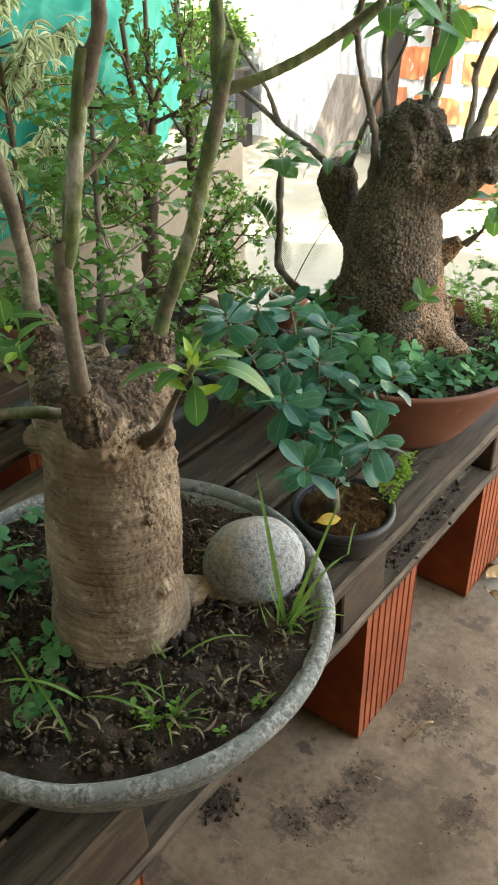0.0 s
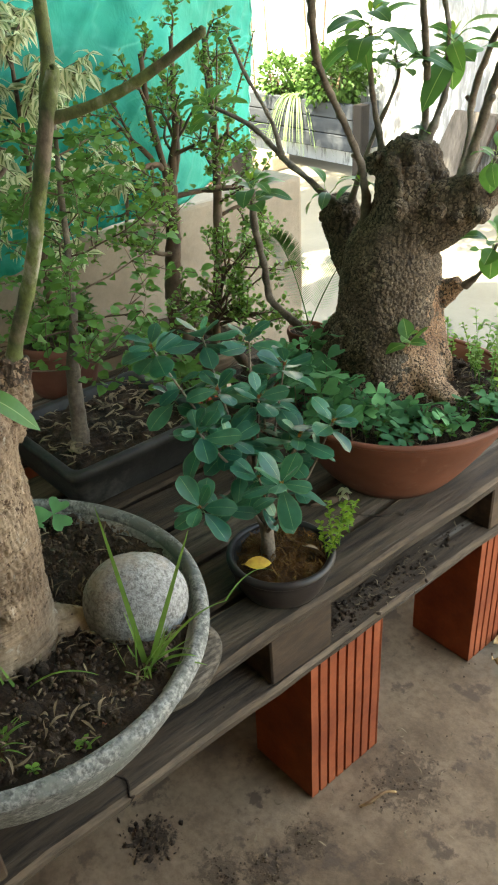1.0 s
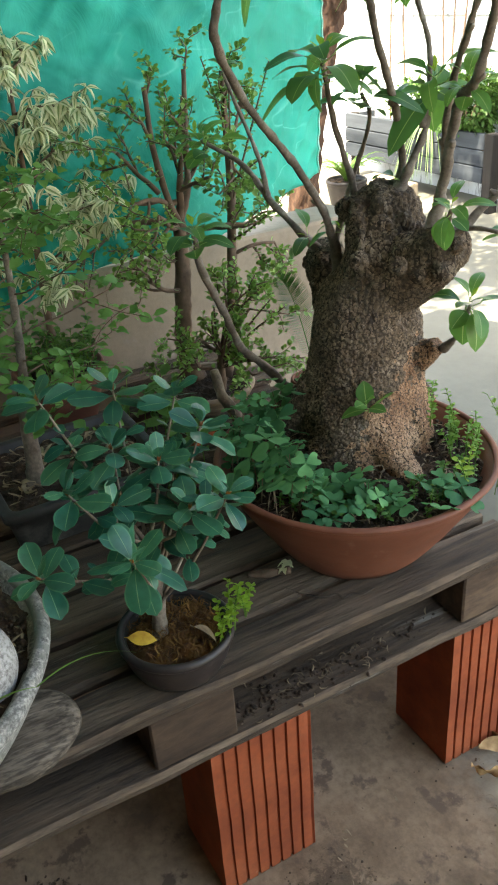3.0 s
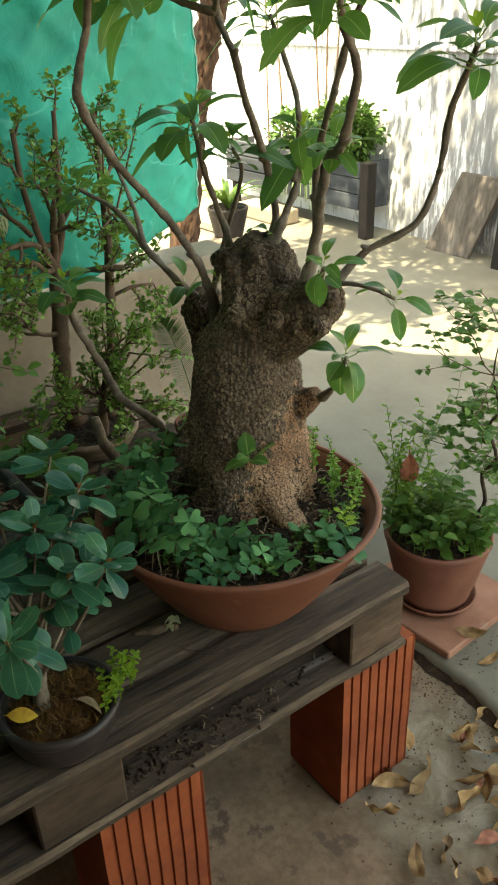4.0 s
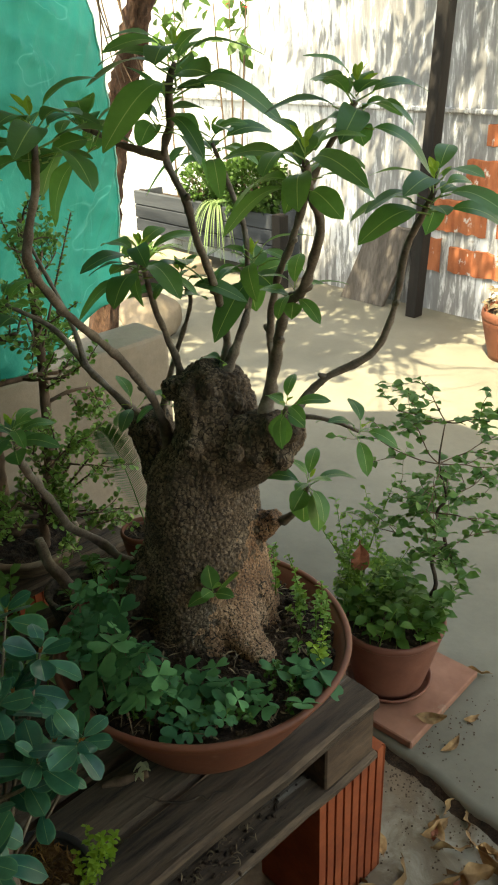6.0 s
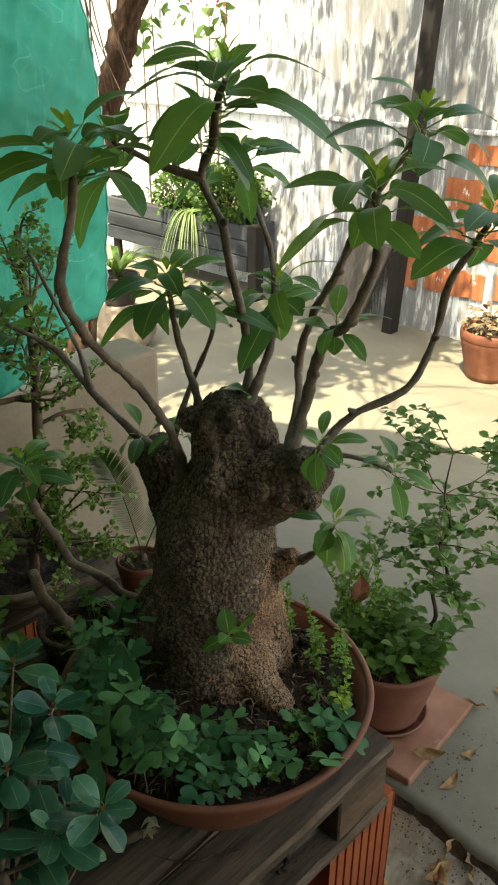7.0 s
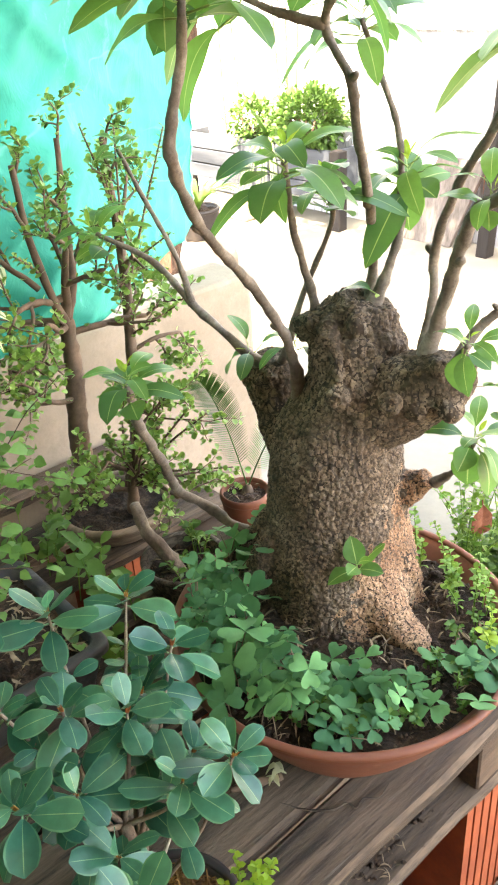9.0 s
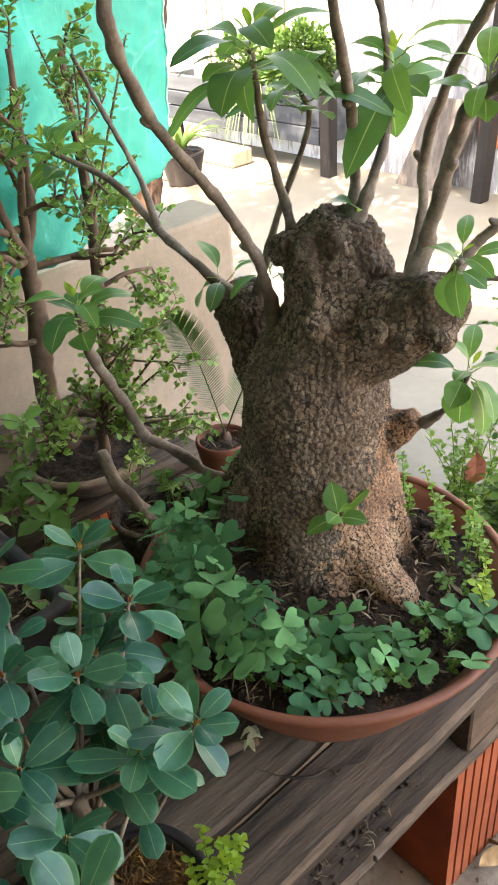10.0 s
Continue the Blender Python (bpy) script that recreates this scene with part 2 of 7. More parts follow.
M["cement"] = surface("cement", [(0.38, (0.118, 0.117, 0.112)), (0.5, (0.195, 0.194, 0.184)), (0.62, (0.30, 0.293, 0.275))], 130, 0.8,
                      260, [(0.35, (0.55, 0.56, 0.56)), (0.6, (1.15, 1.15, 1.15))], 0.8, 0.5, depth=0.003, patch=(26, 0.50, 0.60, (0.165, 0.172, 0.158)))
M["black_plastic"] = surface("black_plastic", [(0.35, (0.0144, 0.0116, 0.0114)), (0.65, (0.0336, 0.0258, 0.024))], 12, 0.45, 120, bump=0.1, depth=0.002, patch=(9, 0.6, 0.75, (0.056, 0.0422, 0.0348)))
M["grey_plastic"] = surface("grey_plastic", [(0.35, (0.013, 0.012, 0.012)), (0.65, (0.036, 0.034, 0.033))], 12, 0.6, 120, bump=0.25, depth=0.002, patch=(9, 0.6, 0.75, (0.12, 0.11, 0.10)))
M["clay_brick"] = surface("clay_brick", [(0.32, (0.160, 0.030, 0.010)), (0.55, (0.240, 0.052, 0.017)), (0.75, (0.300, 0.080, 0.032))], 10, 0.85,
                          90, [(0.3, (0.7, 0.68, 0.66)), (0.6, (1.08, 1.08, 1.08))], 0.6, 0.25, depth=0.002, patch=(16, 0.66, 0.76, (0.36, 0.20, 0.13)))
M["wood"] = surface("wood", [(0.32, (0.03068, 0.02006, 0.01298)), (0.5, (0.0708, 0.04838, 0.03304)), (0.68, (0.151, 0.1086, 0.07788))], 12, 0.88,
                    75, [(0.35, (0.26, 0.24, 0.22)), (0.47, (0.82, 0.81, 0.79)), (0.64, (1.4, 1.37, 1.33))], 0.95, 0.9, 130, stretch=(1, 0.09, 1), depth=0.008, vary=0.22, patch=(34, 0.61, 0.70, (0.185, 0.160, 0.135)))
M["wood_raw"] = surface("wood_raw", [(0.3, (0.12, 0.085, 0.06)), (0.5, (0.22, 0.165, 0.12)), (0.7, (0.32, 0.25, 0.19))], 9, 0.85,
                        60, [(0.35, (0.5, 0.46, 0.44)), (0.6, (1.15, 1.13, 1.1))], 0.8, 0.5, stretch=(1, 0.09, 1), depth=0.003, vary=0.12)
M["wood_block"] = surface("wood_block", [(0.3, (0.034, 0.020, 0.013)), (0.55, (0.072, 0.044, 0.027)), (0.75, (0.122, 0.080, 0.052))], 14, 0.85,
                          70, [(0.35, (0.45, 0.43, 0.42)), (0.6, (1.1, 1.1, 1.1))], 0.8, 0.45, stretch=(1, 0.3, 1), depth=0.003, vary=0.15)
M["concrete"] = surface("concrete", [(0.32, (0.100, 0.064, 0.039)), (0.5, (0.180, 0.122, 0.077)), (0.68, (0.250, 0.175, 0.115))], 5, 0.85,
                        60, [(0.34, (0.62, 0.6, 0.58)), (0.6, (1.08, 1.08, 1.08))], 0.7, 0.35, 90, depth=0.004, coords="Object", patch=(13, 0.56, 0.62, (0.095, 0.064, 0.044)))
M["slab"] = surface("slab", [(0.32, (0.124, 0.117, 0.092)), (0.55, (0.162, 0.154, 0.123)), (0.75, (0.202, 0.191, 0.154))], 1.6, 0.75,
                    40, [(0.3, (0.85, 0.85, 0.85)), (0.6, (1.05, 1.05, 1.05))], 0.6, 0.2, 70, depth=0.003, patch=(4, 0.66, 0.78, (0.17, 0.155, 0.13)))
M["plaster_beige"] = surface("plaster_beige", [(0.3, (0.188, 0.147, 0.108)), (0.55, (0.251, 0.2, 0.15)), (0.75, (0.295, 0.24, 0.185))], 4, 0.9,
                             60, [(0.3, (0.8, 0.8, 0.8)), (0.6, (1.05, 1.05, 1.05))], 0.6, 0.3, depth=0.004, patch=(6, 0.62, 0.72, (0.25, 0.215, 0.18)))


def whitewash():
    """Lime-washed wall: bright and blotched, with grey runs of weathering and painted leaf shade, most of them beside
    the timber post.
    """
    m, n, l, b = material("whitewash", 0.9, 0, 0.2)
    co = n.new("ShaderNodeTexCoord").outputs["Object"]
    blotch = noise_node(n, l, co, 2.2, 6, 0.6)
    tone = ramp(n, [(0.34, (0.36, 0.365, 0.375)), (0.48, (0.58, 0.59, 0.61)), (0.62, (0.70, 0.71, 0.73))])
    l.new(blotch.outputs[0], tone.inputs[0])
    run = noise_node(n, l, co, 26, 7, 0.68, (1, 1, 0.16), 0.3)
    xyz = n.new("ShaderNodeSeparateXYZ")
    l.new(co, xyz.inputs[0])
    near = ramp(n, [(0.0, (0.0, 0.0, 0.0)), (0.22, (0.01, 0.01, 0.01)), (0.40, (0.13, 0.13, 0.13)), (0.56, (0.18, 0.18, 0.18)), (0.74, (0.06, 0.06, 0.06))])
    span = n.new("ShaderNodeMapRange")
    span.inputs[1].default_value, span.inputs[2].default_value = -3.6, -0.4
    l.new(xyz.outputs[0], span.inputs[0])
    l.new(span.outputs[0], near.inputs[0])
    patchy = noise_node(n, l, co, 3.5, 4, 0.6, (1, 1, 0.5))
    add = n.new("ShaderNodeMath")
    l.new(run.outputs[0], add.inputs[0])
    l.new(near.outputs[0], add.inputs[1])
    both = n.new("ShaderNodeMath")
    both.operation = 'MULTIPLY_ADD'
    l.new(patchy.outputs[0], both.inputs[0])
    both.inputs[1].default_value = 0.30
    l.new(add.outputs[0], both.inputs[2])
    grey = ramp(n, [(0.70, (0, 0, 0)), (0.78, (0.8, 0.8, 0.8)), (0.90, (0.95, 0.95, 0.95))])
    l.new(both.outputs[0], grey.inputs[0])
    out = mix(n, l, grey.outputs[0], tone.outputs[0], (0.165, 0.165, 0.17))
    flake = noise_node(n, l, co, 11, 6, 0.7)
    fr = ramp(n, [(0.66, (0, 0, 0)), (0.70, (0.8, 0.8, 0.8))])
    l.new(flake.outputs[0], fr.inputs[0])
    out = mix(n, l, fr.outputs[0], out, (0.30, 0.25, 0.21))
    l.new(out, b.inputs["Base Color"])
    bp = n.new("ShaderNodeBump")
    bp.inputs["Strength"].default_value, bp.inputs["Distance"].default_value = 0.5, 0.006
    l.new(flake.outputs[0], bp.inputs["Height"])
    l.new(bp.outputs[0], b.inputs["Normal"])
    return m


M["whitewash"] = whitewash()
M["wall_brick"] = surface("wall_brick", [(0.35, (0.272, 0.08, 0.036)), (0.65, (0.4, 0.136, 0.064))], 14, 0.9, 90, bump=0.4, depth=0.004, patch=(22, 0.60, 0.66, (0.576, 0.552, 0.528)), stretch=(1, 1, 0.6))
M["dark_post"] = surface("dark_post", [(0.35, (0.0077, 0.00605, 0.00525)), (0.7, (0.0207, 0.0165, 0.0143))], 8, 0.85, 60, stretch=(1, 1, 0.1), bump=0.5, depth=0.004)
M["grey_board"] = surface("grey_board", [(0.35, (0.020, 0.024, 0.030)), (0.7, (0.075, 0.084, 0.096))], 5, 0.9, 60, spec=0.12, stretch=(0.15, 1, 1), bump=0.4, depth=0.004)
M["granite"] = surface("granite", [(0.35, (0.20, 0.198, 0.197)), (0.65, (0.36, 0.355, 0.35))], 10, 0.85,
                       170, [(0.38, (0.35, 0.34, 0.33)), (0.56, (1.15, 1.15, 1.15))], 0.85, 0.8, 220, depth=0.004, patch=(9, 0.52, 0.72, (0.40, 0.30, 0.23)))
M["slate_pebble"] = surface("slate_pebble", [(0.38, (0.0504, 0.0416, 0.0326)), (0.5, (0.0756, 0.0624, 0.0498)), (0.62, (0.121, 0.101, 0.0816))], 55, 0.75,
                            170, [(0.42, (0.42, 0.41, 0.40)), (0.56, (1.35, 1.33, 1.3))], 0.9, 0.4, stretch=(1, 0.12, 1), depth=0.002, distort=1.0, spec=0.15)
M["tile_red"] = surface("tile_red", [(0.35, (0.193, 0.0855, 0.056)), (0.65, (0.276, 0.135, 0.092))], 9, 0.75, 90, bump=0.2, depth=0.002, patch=(12, 0.62, 0.72, (0.23, 0.18, 0.132)))
M["flower_red"] = leaf_mat("flower_red", (0.45, 0.02, 0.02), (0.65, 0.05, 0.04), 0.5, 0.3, True)
# For the unseen walls: dark, and yellowed to warm their bounce light.
M["plaster_brown"] = surface("plaster_brown", [(0.3, (0.137, 0.103, 0.0638)), (0.55, (0.189, 0.147, 0.09)), (0.75, (0.242, 0.191, 0.12))], 4, 0.9, 60, bump=0.3, depth=0.004)
M["moss_fibre"] = surface("moss_fibre", [(0.35, (0.064, 0.0252, 0.0048)), (0.6, (0.144, 0.0684, 0.0128)), (0.75, (0.2, 0.115, 0.0256))], 60, 0.9, 300, bump=0.3, depth=0.001)
M["board_old"] = surface("board_old", [(0.35, (0.07, 0.058, 0.05)), (0.6, (0.14, 0.12, 0.105)), (0.75, (0.20, 0.175, 0.155))], 9, 0.9, 60, [(0.38, (0.45, 0.44, 0.43)), (0.6, (1.1, 1.1, 1.1))], 0.7, 0.5, stretch=(1, 1, 0.12), depth=0.004)


def cement_smears(m, cx, cy):
    """Pale trowel smears of cement on the floor round one place."""
    n, l = m.node_tree.nodes, m.node_tree.links
    b = n["Principled BSDF"]
    old = b.inputs["Base Color"].links[0].from_socket
    co = n.new("ShaderNodeTexCoord").outputs["Object"]
    far = n.new("ShaderNodeVectorMath")
    far.operation = 'DISTANCE'
    l.new(co, far.inputs[0])
    far.inputs[1].default_value = (cx, cy, 0)
    mr = n.new("ShaderNodeMapRange")
    mr.inputs[1].default_value, mr.inputs[2].default_value = 0.10, 0.27
    mr.inputs[3].default_value, mr.inputs[4].default_value = 1.0, 0.0
    l.new(far.outputs["Value"], mr.inputs[0])
    nz = noise_node(n, l, co, 11, 7, 0.68, (1, 1, 1), 0.6)
    r = ramp(n, [(0.44, (0, 0, 0)), (0.60, (0.85, 0.85, 0.85))])
    l.new(nz.outputs[0], r.inputs[0])
    grey = mix(n, l, mr.outputs[0], old, (0.155, 0.124, 0.086))
    k = mix(n, l, 1.0, mr.outputs[0], r.outputs[0], 'MULTIPLY')
    l.new(mix(n, l, k, grey, (0.27, 0.25, 0.20)), b.inputs["Base Color"])


cement_smears(M["concrete"], 0.2, 2.33)


def earth_stain(m, cx, cy, r, strength):
    """A smear of trodden damp earth with a ragged edge."""
    n, l = m.node_tree.nodes, m.node_tree.links
    b = n["Principled BSDF"]
    old = b.inputs["Base Color"].links[0].from_socket
    co = n.new("ShaderNodeTexCoord").outputs["Object"]
    far = n.new("ShaderNodeVectorMath")
    far.operation = 'DISTANCE'
    l.new(co, far.inputs[0])
    far.inputs[1].default_value = (cx, cy, 0)
    mr = n.new("ShaderNodeMapRange")
    mr.inputs[1].default_value, mr.inputs[2].default_value = r * 0.3, r * 1.3
    mr.inputs[3].default_value, mr.inputs[4].default_value = 0.62, 0.30
    l.new(far.outputs["Value"], mr.inputs[0])
    nz = noise_node(n, l, co, 62, 8, 0.72, (1, 1, 1), 0.4)
    sm = n.new("ShaderNodeMath")
    sm.operation = 'SUBTRACT'
    l.new(mr.outputs[0], sm.inputs[0])
    l.new(nz.outputs[0], sm.inputs[1])
    cut = n.new("ShaderNodeMapRange")
    cut.inputs[1].default_value, cut.inputs[2].default_value = -0.02, 0.07
    cut.inputs[3].default_value, cut.inputs[4].default_value = 0.0, strength
    l.new(sm.outputs[0], cut.inputs[0])
    l.new(mix(n, l, cut.outputs[0], old, (0.03, 0.018, 0.011)), b.inputs["Base Color"])


for cx, cy, r, k in ((-0.02, 1.36, 0.055, 0.9), (0.163, 1.47, 0.06, 0.6), (0.11, 1.41, 0.055, 0.55), (0.167, 1.56, 0.055, 0.5), (0.345, 1.60, 0.06, 0.5), (0.21, 1.78, 0.09, 0.55)):
    earth_stain(M["concrete"], cx, cy, r, k)


def tarp_material():
    m, n, l, b = material("green_tarp", 0.55, 0, 0.16)
    co = n.new("ShaderNodeTexCoord").outputs["Object"]
    broad = noise_node(n, l, co, 2.2, 4, 0.55, (1, 1, 2.2), 0.8)
    col = ramp(n, [(0.30, (0.002, 0.215, 0.166)), (0.52, (0.003, 0.275, 0.212)), (0.72, (0.005, 0.36, 0.278))])
    l.new(broad.outputs[0], col.inputs[0])
    weave = n.new("ShaderNodeTexWave")
    weave.inputs["Scale"].default_value = 260
    weave.bands_direction = 'Z'
    l.new(co, weave.inputs["Vector"])
    # Paler streaks scattered over the sheet.
    pale_streak = noise_node(n, l, co, 9, 7, 0.7, (1, 1.4, 0.5), 0.5)
    sr = ramp(n, [(0.60, (0, 0, 0)), (0.76, (0.55, 0.55, 0.55))])
    l.new(pale_streak.outputs[0], sr.inputs[0])
    c2 = mix(n, l, sr.outputs[0], col.outputs[0], (0.14, 0.66, 0.54))
    # Thin pale lines paint the light caught along creases.
    line = noise_node(n, l, co, 4.5, 2, 0.4, (1, 0.55, 1.6), 0.1)
    lr = ramp(n, [(0.490, (0, 0, 0)), (0.5, (0.34, 0.34, 0.34)), (0.510, (0, 0, 0))])
    l.new(line.outputs[0], lr.inputs[0])
    where = ramp(n, [(0.46, (0, 0, 0)), (0.60, (0.8, 0.8, 0.8))])
    l.new(noise_node(n, l, co, 4, 4, 0.6).outputs[0], where.inputs[0])
    glint_line = mix(n, l, 1.0, lr.outputs[0], where.outputs[0], 'MULTIPLY')
    c2 = mix(n, l, glint_line, c2, (0.22, 0.72, 0.60))
    l.new(c2, b.inputs["Base Color"])
    bp = n.new("ShaderNodeBump")
    bp.inputs["Strength"].default_value, bp.inputs["Distance"].default_value = 0.15, 0.001
    l.new(weave.outputs[1], bp.inputs["Height"])
    fold = noise_node(n, l, co, 2.2, 3, 0.5, (1, 0.8, 1.7), 0.9)
    scratch = noise_node(n, l, co, 9, 4, 0.6, (1, 1.2, 0.9), 1.5)
    sb = n.new("ShaderNodeBump")
    sb.inputs["Strength"].default_value, sb.inputs["Distance"].default_value = 0.3, 0.012
    l.new(scratch.outputs[0], sb.inputs["Height"])
    fb = n.new("ShaderNodeBump")
    l.new(sb.outputs[0], fb.inputs["Normal"])
    fb.inputs["Strength"].default_value, fb.inputs["Distance"].default_value = 0.6, 0.05
    l.new(fold.outputs[0], fb.inputs["Height"])
    l.new(fb.outputs[0], bp.inputs["Normal"])
    l.new(bp.outputs[0], b.inputs["Normal"])
    t = n.new("ShaderNodeBsdfTranslucent")
    l.new(mix(n, l, 0.5, c2, (0.008, 0.52, 0.39)), t.inputs[0])
    ms = n.new("ShaderNodeMixShader")
    ms.inputs[0].default_value = 0.08
    l.new(b.outputs[0], ms.inputs[1])
    l.new(t.outputs[0], ms.inputs[2])
    l.new(ms.outputs[0], n["Material Output"].inputs[0])
    return m


M["tarp"] = tarp_material()
M["tarp_hem"] = surface("tarp_hem", [(0.35, (0.10, 0.42, 0.34)), (0.65, (0.35, 0.62, 0.52))], 40, 0.7, 200, bump=0.3, depth=0.001)


def roof_sheet():
    """Unseen roofing sheet, nearly opaque: little light passes, scattered and warmed."""
    m, n, l, b = material("roof_sheet", 0.6)
    co = n.new("ShaderNodeTexCoord").outputs["Object"]
    nz = noise_node(n, l, co, 3, 5)
    r = ramp(n, [(0.3, (0.62, 0.57, 0.44)), (0.7, (0.80, 0.75, 0.60))])
    l.new(nz.outputs[0], r.inputs[0])
    l.new(r.outputs[0], b.inputs["Base Color"])
    t = n.new("ShaderNodeBsdfTranslucent")
    l.new(r.outputs[0], t.inputs[0])
    ms = n.new("ShaderNodeMixShader")
    ms.inputs[0].default_value = 0.05
    l.new(b.outputs[0], ms.inputs[1])
    l.new(t.outputs[0], ms.inputs[2])
    l.new(ms.outputs[0], n["Material Output"].inputs[0])
    return m


M["roof"] = roof_sheet()


# ---- building helpers ----
def thing(name, loc, label, category, group="", kind=""):
    e = new(name)
    e.location = loc
    e.empty_display_size = 0.05
    return tagged(e, label, category, group, kind)


def base_of(ob):
    p = Vector((0, 0, 0))
    while ob is not None:
        p += ob.location
        ob = ob.parent
    return p


def as_mesh(name, bm, mats, smooth=True):
    me = bpy.data.meshes.new(name)
    bm.to_mesh(me)
    bm.free()
    for m in (mats if isinstance(mats, (list, tuple)) else [mats]):
        me.materials.append(m)
    if smooth:
        me.polygons.foreach_set("use_smooth", [True] * len(me.polygons))
    return me


def part(name, bm, mats, parent=None, label="", smooth=True, kind=""):
    """Links a bmesh, drawn in world places, as one mesh object under a thing."""
    me = as_mesh(name, bm, mats, smooth) if isinstance(bm, bmesh.types.BMesh) else bm
    ob = new(name, me)
    if parent is not None:
        o = base_of(parent)
        me.transform(Matrix.Translation(-o))
        ob.parent = parent
    if label:
        ob["label"] = label
    if kind:
        ob["kind"] = kind
    return ob


def place(name, me, parent, m, label=""):
    """Another object on shared mesh data, at the world pose m, under parent."""
    ob = new(name, me)
    ob.parent = parent
    ob.matrix_basis = Matrix.Translation(-base_of(parent)) @ m
    if label:
        ob["label"] = label
    return ob


def setting(name, bm, mats, label, category, smooth=False):
    return tagged(new(name, as_mesh(name, bm, mats, smooth)), label, category, kind="structure")


def box(bm, x0, x1, y0, y1, z0, z1, bevel=0.0, jitter=0.0, segs=1):
    r = bmesh.ops.create_cube(bm, size=1)
    vs = r["verts"]
    for v in vs:
        v.co = Vector((x0 + (v.co.x + 0.5) * (x1 - x0), y0 + (v.co.y + 0.5) * (y1 - y0), z0 + (v.co.z + 0.5) * (z1 - z0)))
        if jitter:
            v.co += Vector([random.uniform(-jitter, jitter) for _ in range(3)])
    if bevel:
        edges = list({e for v in vs for e in v.link_edges})
        bmesh.ops.bevel(bm, geom=edges, offset=bevel, segments=segs, affect='EDGES', profile=0.6)
    return vs


def plank(bm, x0, x1, y0, y1, z0, z1, worn=0.004, cuts=24):
    """A board along y with worn, wavering edges and slightly ragged ends."""
    secs = []
    seed = random.uniform(0, 100)
    for i in range(cuts + 1):
        t = i / cuts
        y = y0 + (y1 - y0) * t
        a = noise.noise(Vector((t * 9, seed, 0))) * worn + noise.noise(Vector((t * 31, seed, 5))) * worn * 0.5
        b = noise.noise(Vector((t * 9, seed, 9))) * worn + noise.noise(Vector((t * 31, seed, 15))) * worn * 0.5
        c = noise.noise(Vector((t * 5, seed, 19))) * worn * 0.6
        k = min(0.006, (z1 - z0) * 0.28) * (1 + 0.7 * noise.noise(Vector((t * 60, seed, 40))))
        prof = [(x0 + a + k, z0), (x1 + b - k, z0), (x1 + b, z0 + k), (x1 + b, z1 + c - k), (x1 + b - k, z1 + c),
                ((x0 + x1) / 2, z1 + c + 0.001), (x0 + a + k, z1 + c), (x0 + a, z1 + c - k), (x0 + a, z0 + k)]
        secs.append([bm.verts.new((px, y + (noise.noise(Vector((px * 60, seed, 3))) * 0.006 if i in (0, cuts) else 0), pz)) for px, pz in prof])
    n = len(secs[0])
    for s, e in zip(secs, secs[1:]):
        for j in range(n):
            f = bm.faces.new((s[j], s[(j + 1) % n], e[(j + 1) % n], e[j]))
            f.material_index = 1 if j in (1, 3, 6) else 0
    bm.faces.new(secs[0])
    bm.faces.new(list(reversed(secs[-1])))
    bmesh.ops.recalc_face_normals(bm, faces=bm.faces[:])


def catmull(points, steps):
    """A smooth run through control points (any number of values each)."""
    p = [np.array(q, float) for q in points]
    p = [2 * p[0] - p[1]] + p + [2 * p[-1] - p[-2]]
    out = []
    for i in range(1, len(p) - 2):
        for s in range(steps):
            t = s / steps
            a, b, c, d = p[i - 1:i + 3]
            out.append(0.5 * (2 * b + (c - a) * t + (2 * a - 5 * b + 4 * c - d) * t * t + (3 * b - a - 3 * c + d) * t ** 3))
    out.append(p[-2])
    return out


def tube(bm, points, sides=10, steps=6, rough=0.0, rings=0.0, seed=0.0):
    """A tapering limb through (x, y, z, radius) points, with knobbly skin."""
    run = catmull(points, steps) if steps > 1 else [np.array(q, float) for q in points]
    prev, side = None, None
    for i, q in enumerate(run):
        c = Vector(q[:3])
        d = (Vector(run[min(i + 1, len(run) - 1)][:3]) - Vector(run[max(i - 1, 0)][:3])).normalized()
        if side is None:
            side = d.orthogonal().normalized()
        side = (side - d * side.dot(d)).normalized()
        up = d.cross(side)
        r = max(q[3], 0.0004)
        if rings:
            r *= 1 + rings * max(0, math.sin(i * 1.9 + seed) ** 3)
        ring = []
        for k in range(sides):
            a = 2 * math.pi * k / sides
            v = side * math.cos(a) + up * math.sin(a)
            w = r * (1 + rough * noise.noise((c + v * r * 1.5) * 45 + Vector((seed, 0, 0))))
            ring.append(bm.verts.new(c + v * w))
        if prev:
            for k in range(sides):
                bm.faces.new((prev[k], prev[(k + 1) % sides], ring[(k + 1) % sides], ring[k]))
        else:
            bm.faces.new(list(reversed(ring)))
        prev = ring
    bm.faces.new(prev)


def lathe(bm, cx, cy, profile, sides=72, wob=0.0, seed=0.0):
    """A turned vessel: (radius, z) round a vertical axis; an open run of rings."""
    prev = None
    for r, z in profile:
        ring = []
        for k in range(sides):
            a = 2 * math.pi * k / sides
            w = 1 + wob * noise.noise(Vector((math.cos(a) * 1.5, math.sin(a) * 1.5, seed)))
            zz = z + wob * 0.1 * noise.noise(Vector((math.cos(a) * 1.2, math.sin(a) * 1.2, seed + 7)))
            ring.append(bm.verts.new((cx + r * w * math.cos(a), cy + r * w * math.sin(a), zz)))
        if prev:
            for k in range(sides):
                bm.faces.new((prev[k], prev[(k + 1) % sides], ring[(k + 1) % sides], ring[k]))
        else:
            bm.faces.new(list(reversed(ring)))
        prev = ring
    bm.faces.new(prev)


